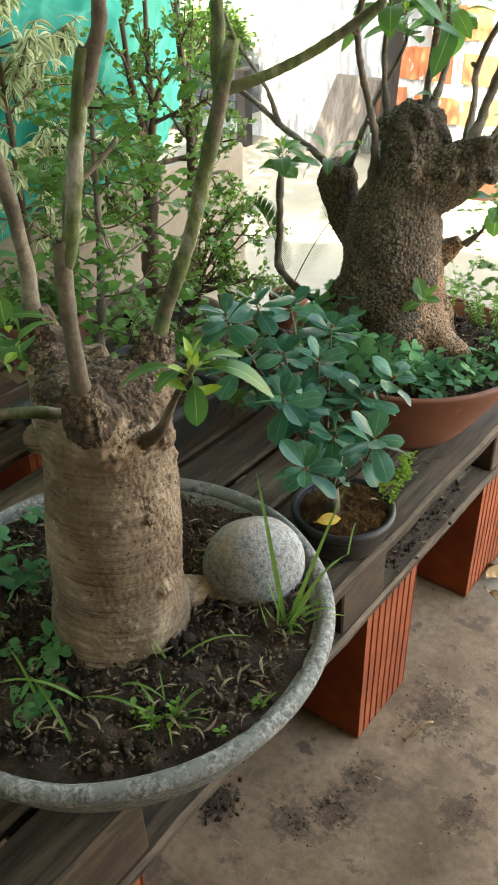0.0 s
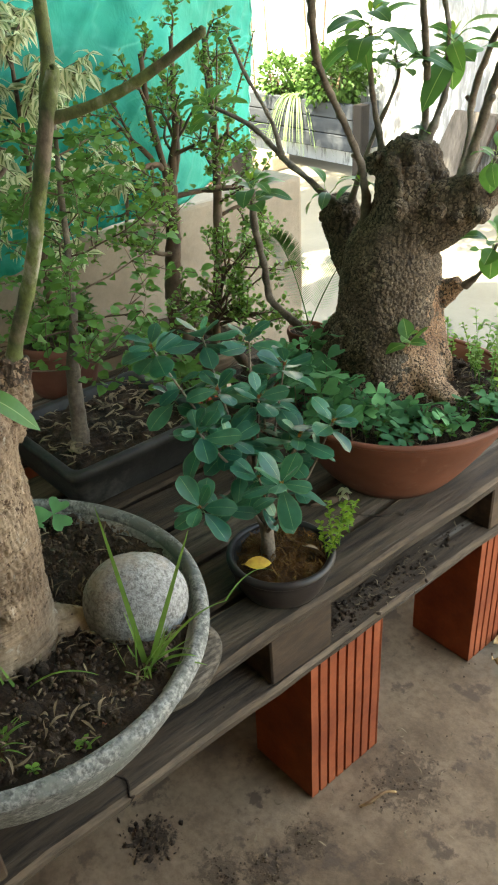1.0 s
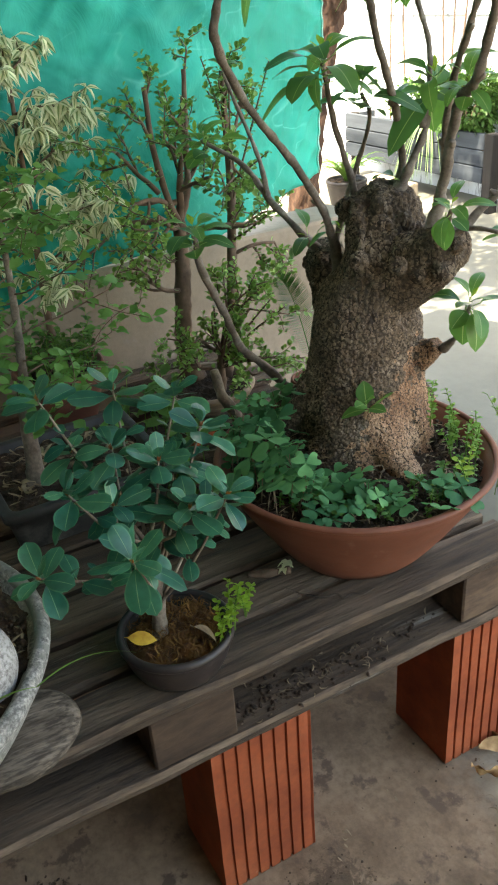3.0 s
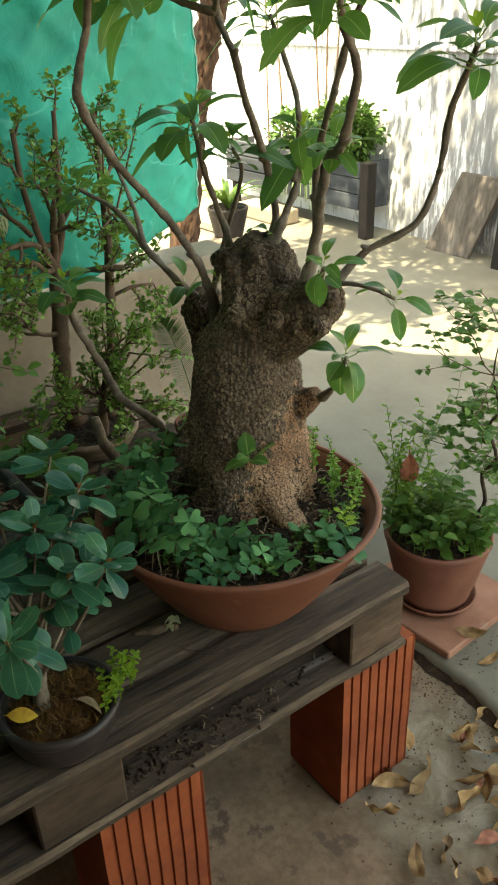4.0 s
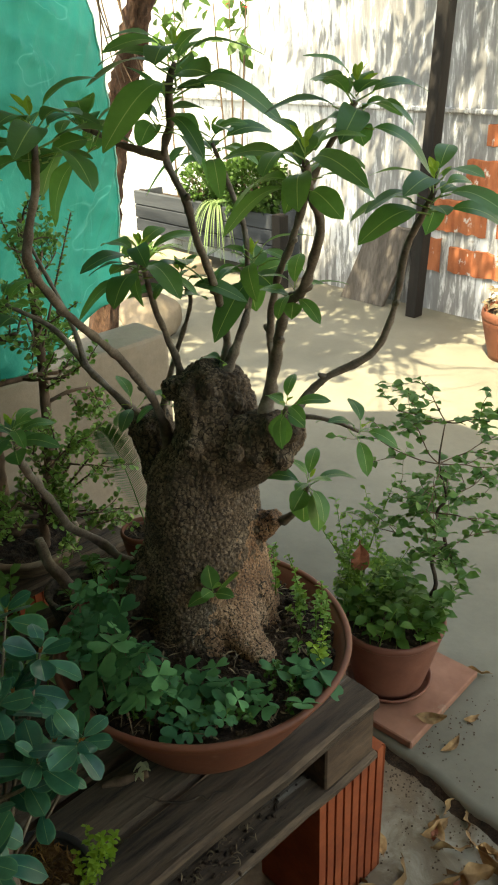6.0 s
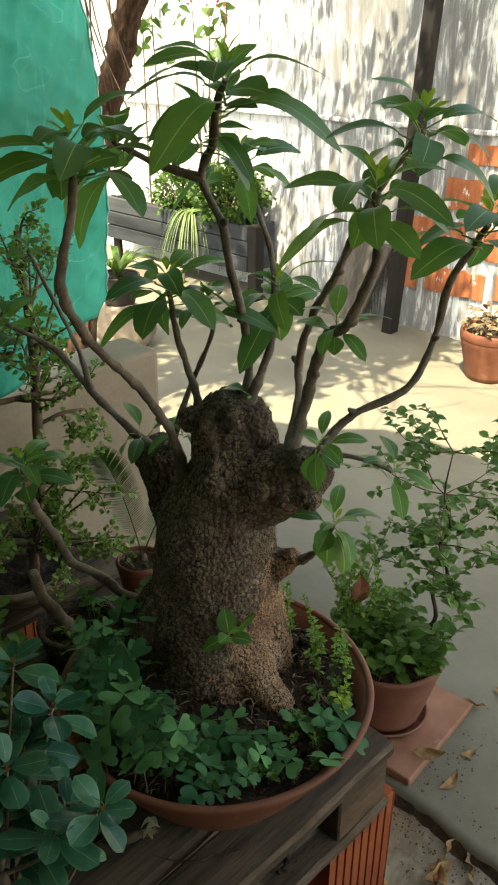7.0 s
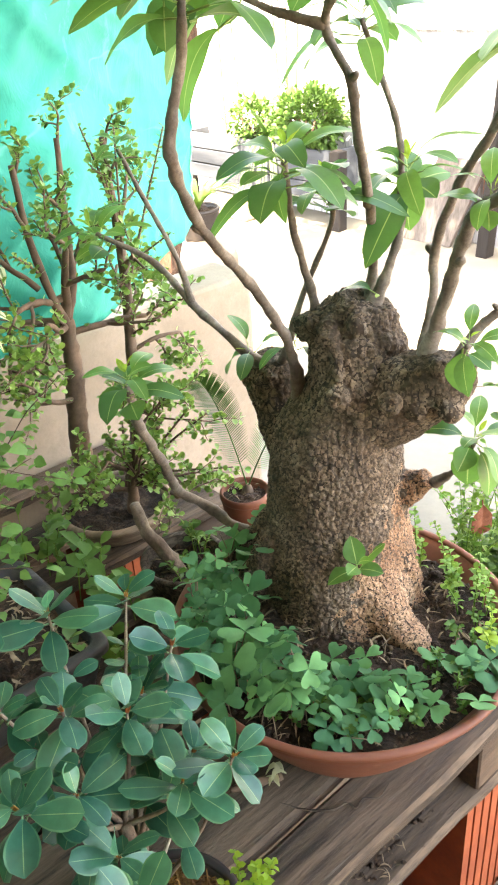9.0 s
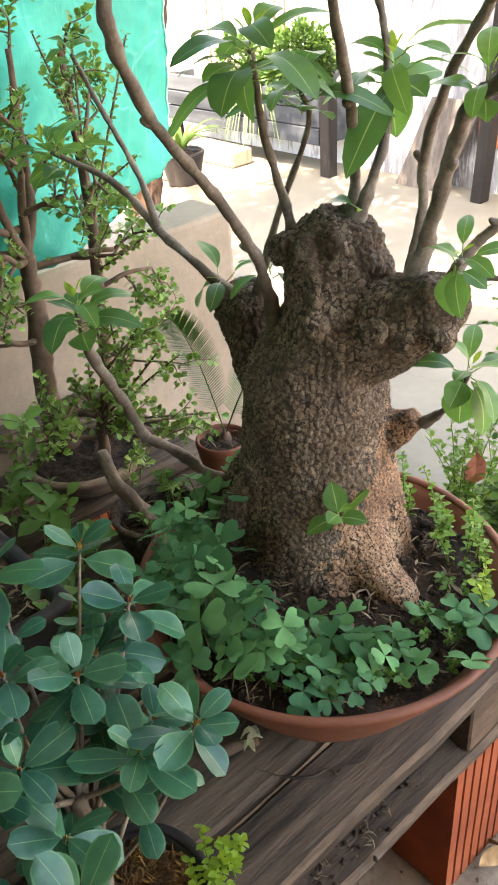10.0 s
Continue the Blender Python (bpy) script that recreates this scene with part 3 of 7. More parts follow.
def soil_disc(bm, cx, cy, r, z, bumps=0.012, mound=0.0, rings=26, sides=80, scale=30):
    prev = [bm.verts.new((cx, cy, z + mound))]
    for i in range(1, rings + 1):
        ring = []
        for k in range(sides):
            a = 2 * math.pi * k / sides
            x, y = cx + r * i / rings * math.cos(a), cy + r * i / rings * math.sin(a)
            h = bumps * (noise.noise(Vector((x, y, 3)) * scale) + 0.6 * noise.noise(Vector((x, y, 9)) * scale * 3))
            ring.append(bm.verts.new((x, y, z + mound * (1 - (i / rings) ** 2) + h)))
        if i == 1:
            for k in range(sides):
                bm.faces.new((prev[0], ring[k], ring[(k + 1) % sides]))
        else:
            for k in range(sides):
                bm.faces.new((prev[k], ring[k], ring[(k + 1) % sides], prev[(k + 1) % sides]))
        prev = ring


def pebble(bm, c, r, squash=0.6, rough=0.35, detail=1):
    v = bmesh.ops.create_icosphere(bm, subdivisions=detail, radius=1)["verts"]
    rot = Euler([random.uniform(0, 6.3) for _ in range(3)]).to_matrix()
    sc = Vector((r, r * random.uniform(0.6, 1), r * squash))
    s = random.uniform(0, 99)
    for q in v:
        k = 1 + rough * noise.noise(q.co * 1.3 + Vector((s, s, s)))
        q.co = Vector(c) + rot @ Vector((q.co.x * sc.x * k, q.co.y * sc.y * k, q.co.z * sc.z * k))


def sliver(bm, c, length, width, up=0.3, bend=0.4):
    """A dry bit of leaf or straw lying on the ground."""
    a = random.uniform(0, 6.3)
    d = Vector((math.cos(a), math.sin(a), random.uniform(-0.1, up)))
    s = Vector((-d.y, d.x, 0)) * width
    bow = Vector((-d.y, d.x, 0.5)) * length * random.uniform(-bend, bend)
    prev = None
    for i in range(5):
        t = i / 4
        p = Vector(c) + d * length * (t - 0.5) + bow * (4 * t * (1 - t) - 0.5) + Vector((0, 0, length * 0.12 * math.sin(t * 3.1)))
        w = max(0.15, math.sin(math.pi * min(0.95, t + 0.05)))
        q = (bm.verts.new(p - s * w), bm.verts.new(p + s * w + Vector((0, 0, width * 0.4))))
        if prev:
            bm.faces.new((prev[0], prev[1], q[1], q[0]))
        prev = q


def leaf_mesh(name, mats, length, width, widest=0.5, tip=1.0, fold=0.25, droop=0.25, wave=0.0, rows=7, stalk=0.12, ribw=0.05, cup=0.0, rim=False):
    """A leaf along +y, face up, with a midrib, folded, bowed and wavy; rim gives it a paler margin."""
    bm = bmesh.new()
    cols = (-1, -0.88, -0.5, -ribw, ribw, 0.5, 0.88, 1) if rim else (-1, -0.55, -ribw, ribw, 0.55, 1)
    mid = len(cols) // 2 - 1
    prev = None
    for i in range(rows + 1):
        t = i / rows
        a = (t / widest) if t < widest else (1 - t) / (1 - widest)
        w = width * 0.5 * (math.sin(math.pi / 2 * max(0, min(1, a))) ** (0.75 if t < widest else tip))
        if i == 0:
            w = width * 0.05
        if i == rows:
            w = width * 0.02
        y = length * (stalk + (1 - stalk) * t)
        z = -droop * length * t * t + 0.10 * length * t
        row = []
        for c in cols:
            x = c * w
            zz = z + fold * abs(x) - cup * x * x / max(width, 1e-6) * 4 + wave * width * math.sin(t * 11 + (2 if c > 0 else 0)) * abs(c)
            row.append(bm.verts.new((x, y, zz)))
        if prev:
            for k in range(len(cols) - 1):
                f = bm.faces.new((prev[k], prev[k + 1], row[k + 1], row[k]))
                f.material_index = 1 if k == mid else (2 if rim and k in (0, len(cols) - 2) else 0)
        prev = row
    s = width * 0.032
    ring = [[bm.verts.new((x, y, z)) for x, z in ((-s, 0), (s, 0), (0, -1.6 * s))] for y in (0, length * stalk * 1.02)]
    for k in range(3):
        bm.faces.new((ring[0][k], ring[0][(k + 1) % 3], ring[1][(k + 1) % 3], ring[1][k])).material_index = 1
    return as_mesh(name, bm, mats)


def aim(p, d, roll=0.0, size=1.0):
    """A pose at p with +y along d and the face as much upward as it can."""
    y = Vector(d).normalized()
    x = y.cross(Vector((0, 0, 1)))
    x = x.normalized() if x.length > 1e-3 else Vector((1, 0, 0))
    z = x.cross(y)
    m = Matrix((x, y, z)).transposed().to_4x4()
    return Matrix.Translation(p) @ m @ Matrix.Rotation(roll, 4, 'Y') @ Matrix.Scale(size, 4)


def rosette(parent, meshes, p, axis=(0, 0, 1), n=9, low=-0.35, high=0.7, size=1.0, start=0.0, name="leaf", gap=0.006, young=None):
    """Leaves in a whorl round the end of a shoot, the outer ones lowest."""
    ax = Vector(axis).normalized()
    u = ax.orthogonal().normalized()
    v = ax.cross(u)
    for i in range(n):
        a = start + i * 2.39996 + random.uniform(-0.25, 0.25)
        f = i / max(1, n - 1)
        lift = low + (high - low) * f + random.uniform(-0.15, 0.15)
        d = (u * math.cos(a) + v * math.sin(a)) * math.cos(lift) + ax * math.sin(lift)
        s = size * random.uniform(0.8, 1.12) * (1 - 0.42 * f * f)
        use = young if young and f > 0.8 else meshes
        place(name, random.choice(use), parent, aim(Vector(p) + ax * gap * (i - n * 0.6), d, random.uniform(-0.5, 0.5), s))


def raw(name, verts, faces, mats, index=None):
    me = bpy.data.meshes.new(name)
    me.from_pydata(verts, [], faces)
    for m in (mats if isinstance(mats, (list, tuple)) else [mats]):
        me.materials.append(m)
    me.polygons.foreach_set("use_smooth", [True] * len(faces))
    if index:
        me.polygons.foreach_set("material_index", index)
    return me


def leaf_cloud(name, spots, mats, outline, parent, label="", edge=False):
    """Many small leaves as one part: spots are (place, direction, roll, size); outline gives half widths along the leaf."""
    verts, faces, idx = [], [], []
    for p, d, roll, size in spots:
        m = aim(p, d, roll, size)
        b = len(verts)
        n = len(outline)
        for t, w, z in outline:
            for x in (-w, -w * 0.28, w * 0.28, w) if edge else (-w, 0, w):
                verts.append(tuple(m @ Vector((x, t, z + abs(x) * 0.3))))
        c = 4 if edge else 3
        for i in range(n - 1):
            for k in range(c - 1):
                faces.append((b + i * c + k, b + i * c + k + 1, b + (i + 1) * c + k + 1, b + (i + 1) * c + k))
                idx.append(1 if edge and k != 1 else 0)
    return part(name, raw(name, verts, faces, mats, idx), None, parent, label, kind="stuff")


def fuse(bm, voxel, shape, name, mats, keep=1.0):
    """Melts overlapping lumps into one skin, then carves its bark by shape(co, normal) -> metres outward."""
    tmp = bpy.data.meshes.new("lumps")
    bm.to_mesh(tmp)
    bm.free()
    ob = bpy.data.objects.new("lumps", tmp)
    scene.collection.objects.link(ob)
    md = ob.modifiers.new("melt", 'REMESH')
    md.mode, md.voxel_size = 'VOXEL', voxel
    sm = ob.modifiers.new("smooth", 'SMOOTH')
    sm.factor, sm.iterations = 0.5, 6
    me = bpy.data.meshes.new_from_object(ob.evaluated_get(bpy.context.evaluated_depsgraph_get()))
    bpy.data.objects.remove(ob)
    me.name = name
    cos = [v.co.copy() for v in me.vertices]
    nor = [v.normal.copy() for v in me.vertices]
    for v, c, n in zip(me.vertices, cos, nor):
        v.co = c + n * shape(c, n)
    me.materials.clear()
    for m in (mats if isinstance(mats, (list, tuple)) else [mats]):
        me.materials.append(m)
    me.polygons.foreach_set("use_smooth", [True] * len(me.polygons))
    return me


# ---- the setting ----
def ground_sheet():
    bm = bmesh.new()
    xs = [-400, -60, -15, -8] + [-5 + 0.25 * i for i in range(13)] + [-1.9 + 0.06 * i for i in range(52)] + [1.3, 1.8, 3, 6, 15, 60, 400]
    ys = [-400, -60, -15, -5, -2, -0.5] + [0 + 0.06 * i for i in range(46)] + [2.9, 3.3, 4, 5, 6, 8, 15, 60, 400]
    grid = []
    for y in ys:
        row = []
        for x in xs:
            near = -1.9 <= x <= 1.2 and 0 <= y <= 2.4
            h = 0.0
            if near:
                h = 0.004 * noise.noise(Vector((x, y, 0)) * 4) + 0.0025 * noise.noise(Vector((x, y, 4)) * 14) - 0.002
            row.append(bm.verts.new((x, y, h)))
        grid.append(row)
    for a, b in zip(grid, grid[1:]):
        for k in range(len(xs) - 1):
            bm.faces.new((a[k], a[k + 1], b[k + 1], b[k]))
    return setting("ground", bm, M["concrete"], "worn brown-grey concrete yard floor, stained with damp earth", "floor", True)


ground_sheet()


def yard_slab():
    """The raised screed of the yard, with a broken edge towards the bench."""
    bm = bmesh.new()
    n = 150
    top, edge, foot = [], [], []
    back = []
    for i in range(n + 1):
        x = -5.6 + 7.6 * i / n
        w = 0.012 * noise.noise(Vector((x * 9, 1, 0))) + 0.010 * noise.noise(Vector((x * 40, 2, 0)))
        y = 2.515 - 0.055 * (x + 0.1) + w if x > -0.6 else 2.54 + w
        top.append(bm.verts.new((x, 5.6, 0.03)))
        back.append(bm.verts.new((x, y + 0.02, 0.03)))
        edge.append(bm.verts.new((x, y, 0.024 + 0.004 * noise.noise(Vector((x * 30, 5, 0))))))
        foot.append(bm.verts.new((x, y - 0.003, -0.02)))
    for rows in ((foot, edge), (edge, back), (back, top)):
        for i in range(n):
            bm.faces.new((rows[0][i], rows[0][i + 1], rows[1][i + 1], rows[1][i]))
    return setting("pavement", bm, M["slab"], "grey-green cement screed of the yard with a broken edge", "pavement", True)


yard_slab()


def low_wall():
    bm = bmesh.new()
    box(bm, -1.12, -0.975, -1.6, 2.68, 0, 0.75, 0.012, segs=2)
    return setting("wall_west", bm, M["plaster_beige"], "low beige cement-plastered wall behind the bench", "wall")


low_wall()


def back_wall():
    bm = bmesh.new()
    box(bm, -5.6, 3.2, 5.16, 5.36, 0, 2.3)
    box(bm, -5.6, 3.2, 5.135, 5.16, 1.06, 1.085, 0.006)
    return setting("wall_north", bm, M["whitewash"], "high whitewashed yard wall, streaked grey and flaking", "wall")


wall_north = back_wall()
bm = bmesh.new()
box(bm, -5.75, -5.6, 2.4, 5.36, 0, 2.3)
setting("wall_far_west", bm, M["whitewash"], "whitewashed side wall of the yard", "wall")
# Unseen walls added to hold light back; the lower stretch lets sky in.
bm = bmesh.new()
box(bm, -0.25, 4.2, -1.4, -1.2, 0, 2.45)
box(bm, -5.6, -0.25, -1.4, -1.2, 0, 1.6)
setting("wall_south", bm, M["plaster_brown"], "unseen brown wall, added to cut light behind the bench end", "wall")

bm = bmesh.new()
box(bm, 2.0, 2.15, -1.2, 1.75, 0, 2.45)
setting("wall_east", bm, M["plaster_brown"], "unseen brown wall, added to cut light from the east", "wall")

# unseen porch roof over the bench, its outline drawn to cast the porch's shade
bm = bmesh.new()
edge = [(-1.25, -1.2), (2.1, -1.2), (2.1, 1.85), (1.05, 2.1), (0.95, 2.85), (-0.50, 2.78), (-0.66, 2.74), (-0.84, 2.57), (-1.1, 2.44), (-1.25, 2.42)]
lo = [bm.verts.new((x, y, 2.45)) for x, y in edge]
hi = [bm.verts.new((x, y, 2.5)) for x, y in edge]
bm.faces.new(list(reversed(lo)))
bm.faces.new(hi)
for k in range(len(edge)):
    bm.faces.new((lo[k], lo[(k + 1) % len(edge)], hi[(k + 1) % len(edge)], hi[k]))
setting("ceiling", bm, M["roof"], "unseen porch roof over the bench, outlined to cast its shade", "ceiling")


# ---- tarp ----
def green_tarp():
    """A hung sheet with shallow folds, tight at the top, its hem waving and its free end rolled in."""
    bm = bmesh.new()
    ny, nz = 320, 140
    grid = []
    for j in range(nz + 1):
        row = []
        for i in range(ny + 1):
            s, t = i / ny, j / nz
            y = -1.5 + 4.26 * s
            rise = max(0, min(1, (y - 1.5) / 0.6))
            hem = 0.690 + 0.095 * rise * rise * (3 - 2 * rise) + 0.010 * math.sin(y * 5.3)
            z = hem + (2.42 - hem) * t
            f = 0.016 * math.sin((y * 2.1 + z * 2.6) * 3.0) * (0.4 + 0.6 * (1 - t))
            f += 0.020 * noise.noise(Vector((y * 2.2, z * 1.4, 1))) + 0.007 * noise.noise(Vector((y * 7 + z * 4, z * 3, 4)))
            f += 0.004 * noise.noise(Vector((y * 16 + z * 10, z * 9 - y * 4, 8)))
            crease = 1 - abs(noise.noise(Vector(((y * 0.5 + z * 0.85) * 9, (y * 0.85 - z * 0.5) * 1.6, 12))))
            f += 0.024 * crease ** 5 * (0.3 + 0.7 * max(0, noise.noise(Vector((y * 1.5, z * 1.5, 20))) + 0.4))
            crease = 1 - abs(noise.noise(Vector(((y * 0.8 - z * 0.6) * 11, (y * 0.6 + z * 0.8) * 2.2, 31))))
            f += 0.014 * crease ** 8
            end = max(0, (y - 2.62) / 0.14)
            back = max(0, y - 2.12)
            row.append(bm.verts.new((-0.940 + f - 0.75 * back * back / (back + 0.25) - 0.02 * end * end, y - 0.03 * (z - 1.2) - 0.02 * end * math.sin(z * 4), z)))
        grid.append(row)
    ends = [[row[-1].co.copy()] for row in grid]
    for a, b in zip(grid, grid[1:]):
        for k in range(ny):
            bm.faces.new((a[k], a[k + 1], b[k + 1], b[k]))
    ob = new("tarp", as_mesh("tarp", bm, M["tarp"]))
    sol = ob.modifiers.new("cloth", 'SOLIDIFY')
    sol.thickness = 0.002
    bm = bmesh.new()
    tube(bm, [(*(row[0] + Vector((0.001, 0.001, 0))), 0.0026) for row in ends], 6, 1)
    part("hem", bm, M["tarp_hem"], ob, "pale stitched hem along the free end")
    return tagged(ob, "turquoise-green woven plastic tarp hung over the low wall", "tarp")


green_tarp()


# ---- hollow bricks ----
def hollow_brick(y0, x1=0.118, width=0.176, deep=0.15, z0=0.0, tall=0.33, along=True):
    """A fluted hollow clay block standing on end: grooved faces, open cells on top."""
    e = thing("hollow_brick", (x1 - deep / 2, y0 + width / 2, z0), "orange fluted hollow clay brick standing on end under the pallet", "brick", "bricks under the pallet")
    out = []
    n = 8
    for side in (1, -1):
        run = []
        xs = x1 if side > 0 else x1 - deep
        for k in range(n):
            a = y0 + width * k / n
            w = width / n
            for u, d in ((0.0, 0.0), (0.74, 0.0), (0.78, 0.0045), (0.96, 0.0045)):
                run.append((xs - side * (d if 0 < k + u < n - 0.1 else 0), a + w * u))
        run.append((xs, y0 + width))
        out += run if side > 0 else list(reversed(run))
    bm = bmesh.new()
    rows = []
    for i, t in enumerate((0, 0.01, 0.25, 0.5, 0.75, 0.99, 1)):
        k = 0.985 if i in (0, 6) else 1
        cx, cy = x1 - deep / 2, y0 + width / 2
        rows.append([bm.verts.new((cx + (x - cx) * k, cy + (y - cy) * k + 0.001 * noise.noise(Vector((x * 50, t * 6, y0))), z0 + tall * t)) for x, y in out])
    m = len(out)
    for a, b in zip(rows, rows[1:]):
        for k in range(m):
            bm.faces.new((a[k], a[(k + 1) % m], b[(k + 1) % m], b[k]))
    bm.faces.new(list(reversed(rows[0])))
    bm.faces.new(rows[-1])
    bmesh.ops.recalc_face_normals(bm, faces=bm.faces[:])
    part("body", bm, M["clay_brick"], e, smooth=False)
    return e


for yy, xx in ((1.622, 0.118), (2.098, 0.112), (0.895, 0.118)):
    hollow_brick(yy, xx)
for yy, xx in ((1.30, -0.36), (2.05, -0.34), (0.92, -0.40), (1.62, -0.78), (2.05, -0.82), (0.92, -0.80)):
    hollow_brick(yy, xx)


# ---- pallet bench ----
def pallet():
    e = thing("pallet", (-0.4, 1.55, 0.33), "weathered grey-brown wooden pallet used as a plant bench on bricks", "pallet")
    y0, y1 = 0.86, 2.236
    tops = [(0.036, 0.124), (-0.074, 0.025), (-0.184, -0.086), (-0.294, -0.196), (-0.404, -0.306), (-0.51, -0.42), (-0.66, -0.575), (-0.797, -0.722), (-0.968, -0.90)]
    for i, (a, b) in enumerate(tops):
        bm = bmesh.new()
        lift = 0.004 * math.sin(i * 2.3)
        plank(bm, a, b, y0 + random.uniform(-0.01, 0.01), y1 + random.uniform(-0.012, 0.004), 0.449 + lift, 0.475 + lift * 0.5)
        part("top_board", bm, [M["wood"], M["wood_worn"]], e, smooth=False)
    for a, b in ((0.024, 0.124), (-0.45, -0.35), (-0.95, -0.85)):
        bm = bmesh.new()
        plank(bm, a, b, y0, y1 - 0.005, 0.331, 0.353)
        part("bottom_board", bm, [M["wood"], M["wood_worn"]], e, smooth=False)
    for x in (0.117, -0.35, -0.85):
        for a, b in ((0.96, 1.09), (1.54, 1.672), (2.105, 2.230)):
            bm = bmesh.new()
            box(bm, x - 0.095, x, a, b, 0.3535, 0.4485, 0.003, 0.0015)
            part("block", bm, M["wood_block"], e, smooth=False)
    for a, b in ((0.965, 1.085), (1.546, 1.666), (2.11, 2.225)):
        bm = bmesh.new()
        box(bm, -0.96, 0.02, a, b, 0.43, 0.4485)
        part("stringer", bm, M["wood_block"], e, smooth=False)
    # a split in the lower front board and a crack line in the upper one
    bm = bmesh.new()
    run = [(0.1245, 1.27 + 0.004 * math.sin(i * 2.1), 0.332 + 0.021 * i / 5, 0.0016) for i in range(6)]
    run += [(0.12 - 0.018 * i, 1.272 + 0.006 * math.sin(i * 1.7), 0.3535, 0.0022 - 0.0002 * i) for i in range(1, 5)]
    tube(bm, run, 6, 3, 0.3)
    part("split", bm, M["soil"], e, "dark split in the lower board")
    return e


pallet()
bm = bmesh.new()
tube(bm, [(0.00, 1.83, 0.477, 0.0006), (0.03, 1.845, 0.478, 0.0013), (0.055, 1.868, 0.479, 0.0016), (0.062, 1.89, 0.479, 0.0015), (0.075, 1.893, 0.479, 0.0015),
          (0.072, 1.91, 0.479, 0.0014), (0.085, 1.925, 0.479, 0.001), (0.08, 1.95, 0.478, 0.0006)], 6, 5, 0.4)
tagged(new("dry_root", as_mesh("dry_root", bm, M["bark_fissure"])), "thin dark wriggly dried root lying on the bench boards", "twig")
# crumbled earth and scraps lying on the lower front board
random.seed(51)
bm = bmesh.new()
for _ in range(190):
    k = random.choice((1.735, 1.76, 1.84, 1.92, 2.02))
    s = random.uniform(0.0012, 0.0055)
    pebble(bm, (0.085 + random.gauss(0, 0.016), k + random.gauss(0, 0.04), 0.3535 + s * 0.35), s, 0.6, 0.5)
spill = tagged(new("earth_spill", as_mesh("earth_spill", bm, M["soil"])), "dark crumbled earth lying on the pallet's lower board", "earth", kind="stuff")
bm = bmesh.new()
for _ in range(60):
    sliver(bm, (0.085 + random.gauss(0, 0.02), 1.86 + random.gauss(0, 0.09), 0.357), random.uniform(0.006, 0.02), random.uniform(0.0004, 0.002))
part("straw", bm, M["straw"], spill, "dry scraps", kind="stuff")
# a broken length of bark lying between the pots
bm = bmesh.new()
tube(bm, [(-0.055, 1.795, 0.481, 0.004), (-0.047, 1.812, 0.484, 0.006), (-0.036, 1.828, 0.486, 0.007), (-0.026, 1.844, 0.488, 0.0065), (-0.019, 1.855, 0.490, 0.004)], 12, 6, 0.8)
bark_piece = tagged(new("bark_piece", as_mesh("bark_piece", bm, M["twig_brown"])), "brown broken length of bark lying on the bench boards", "wood")
bm = bmesh.new()
for _ in range(7):
    sliver(bm, (-0.022 + random.uniform(-0.008, 0.008), 1.850 + random.uniform(-0.010, 0.008), 0.491 + random.uniform(-0.002, 0.008)), 0.022, 0.004)
part("splinter", bm, M["leaf_cream"], bark_piece, "whitish split wood at its end")


# ---- bowls and pots ----
def bowl(name, cx, cy, z0, z1, r_foot, r_rim, lip, thick, mat, label, wob=0.012, soil_drop=0.03, soil_mat="soil", mound=0.0, bumps=0.012, seed=0.0, belly=0.5):
    e = thing(name, (cx, cy, z0), label, "plant pot")
    h = z1 - z0
    prof = [(r_foot * 0.7, z0 + 0.004), (r_foot, z0)]
    for i in range(1, 9):
        t = i / 8
        prof.append((r_foot + (r_rim - r_foot) * (t ** belly), z0 + (h - lip) * t))
    r_in = r_rim - thick
    bead = lip * 0.5
    prof += [(r_rim - thick * 0.1, z1 - bead), (r_in + thick * 0.1, z1 - bead)]
    for t in (0.9, 0.7, 0.5, 0.3):
        prof.append((r_foot - thick + (r_in - r_foot + thick) * (t ** belly), z0 + 0.012 + (h - 0.012) * t))
    bm = bmesh.new()
    lathe(bm, cx, cy, prof, 96, wob, seed)
    body = part("body", bm, M[mat], e)
    bm = bmesh.new()
    ring = [(r_rim - thick * 0.35 + thick * 0.75 * math.cos(math.pi * k / 6), z1 - bead + bead * math.sin(math.pi * k / 6)) for k in range(12)]
    loops = []
    for r, z in ring:
        loop = []
        for k in range(96):
            a = 2 * math.pi * k / 96
            c, s = math.cos(a), math.sin(a)
            loop.append(bm.verts.new((cx + r * c * (1 + wob * noise.noise(Vector((c * 1.5, s * 1.5, seed)))), cy + r * s * (1 + wob * noise.noise(Vector((c * 1.5, s * 1.5, seed)))),
                                      z + wob * 0.1 * noise.noise(Vector((c * 1.2, s * 1.2, seed + 7))))))
        loops.append(loop)
    for p, q in zip(loops, loops[1:] + loops[:1]):
        for k in range(96):
            bm.faces.new((p[k], p[(k + 1) % 96], q[(k + 1) % 96], q[k]))
    bmesh.ops.recalc_face_normals(bm, faces=bm.faces[:])
    part("rim", bm, M[mat], body, "rounded rim")
    bm = bmesh.new()
    tt = 1 - soil_drop / h
    soil_disc(bm, cx, cy, (r_foot - thick + (r_in - r_foot + thick) * (tt ** belly)) + 0.004, z1 - soil_drop, bumps, mound)
    part("soil", bm, M[soil_mat], e, "dark crumbly potting soil")
    return e


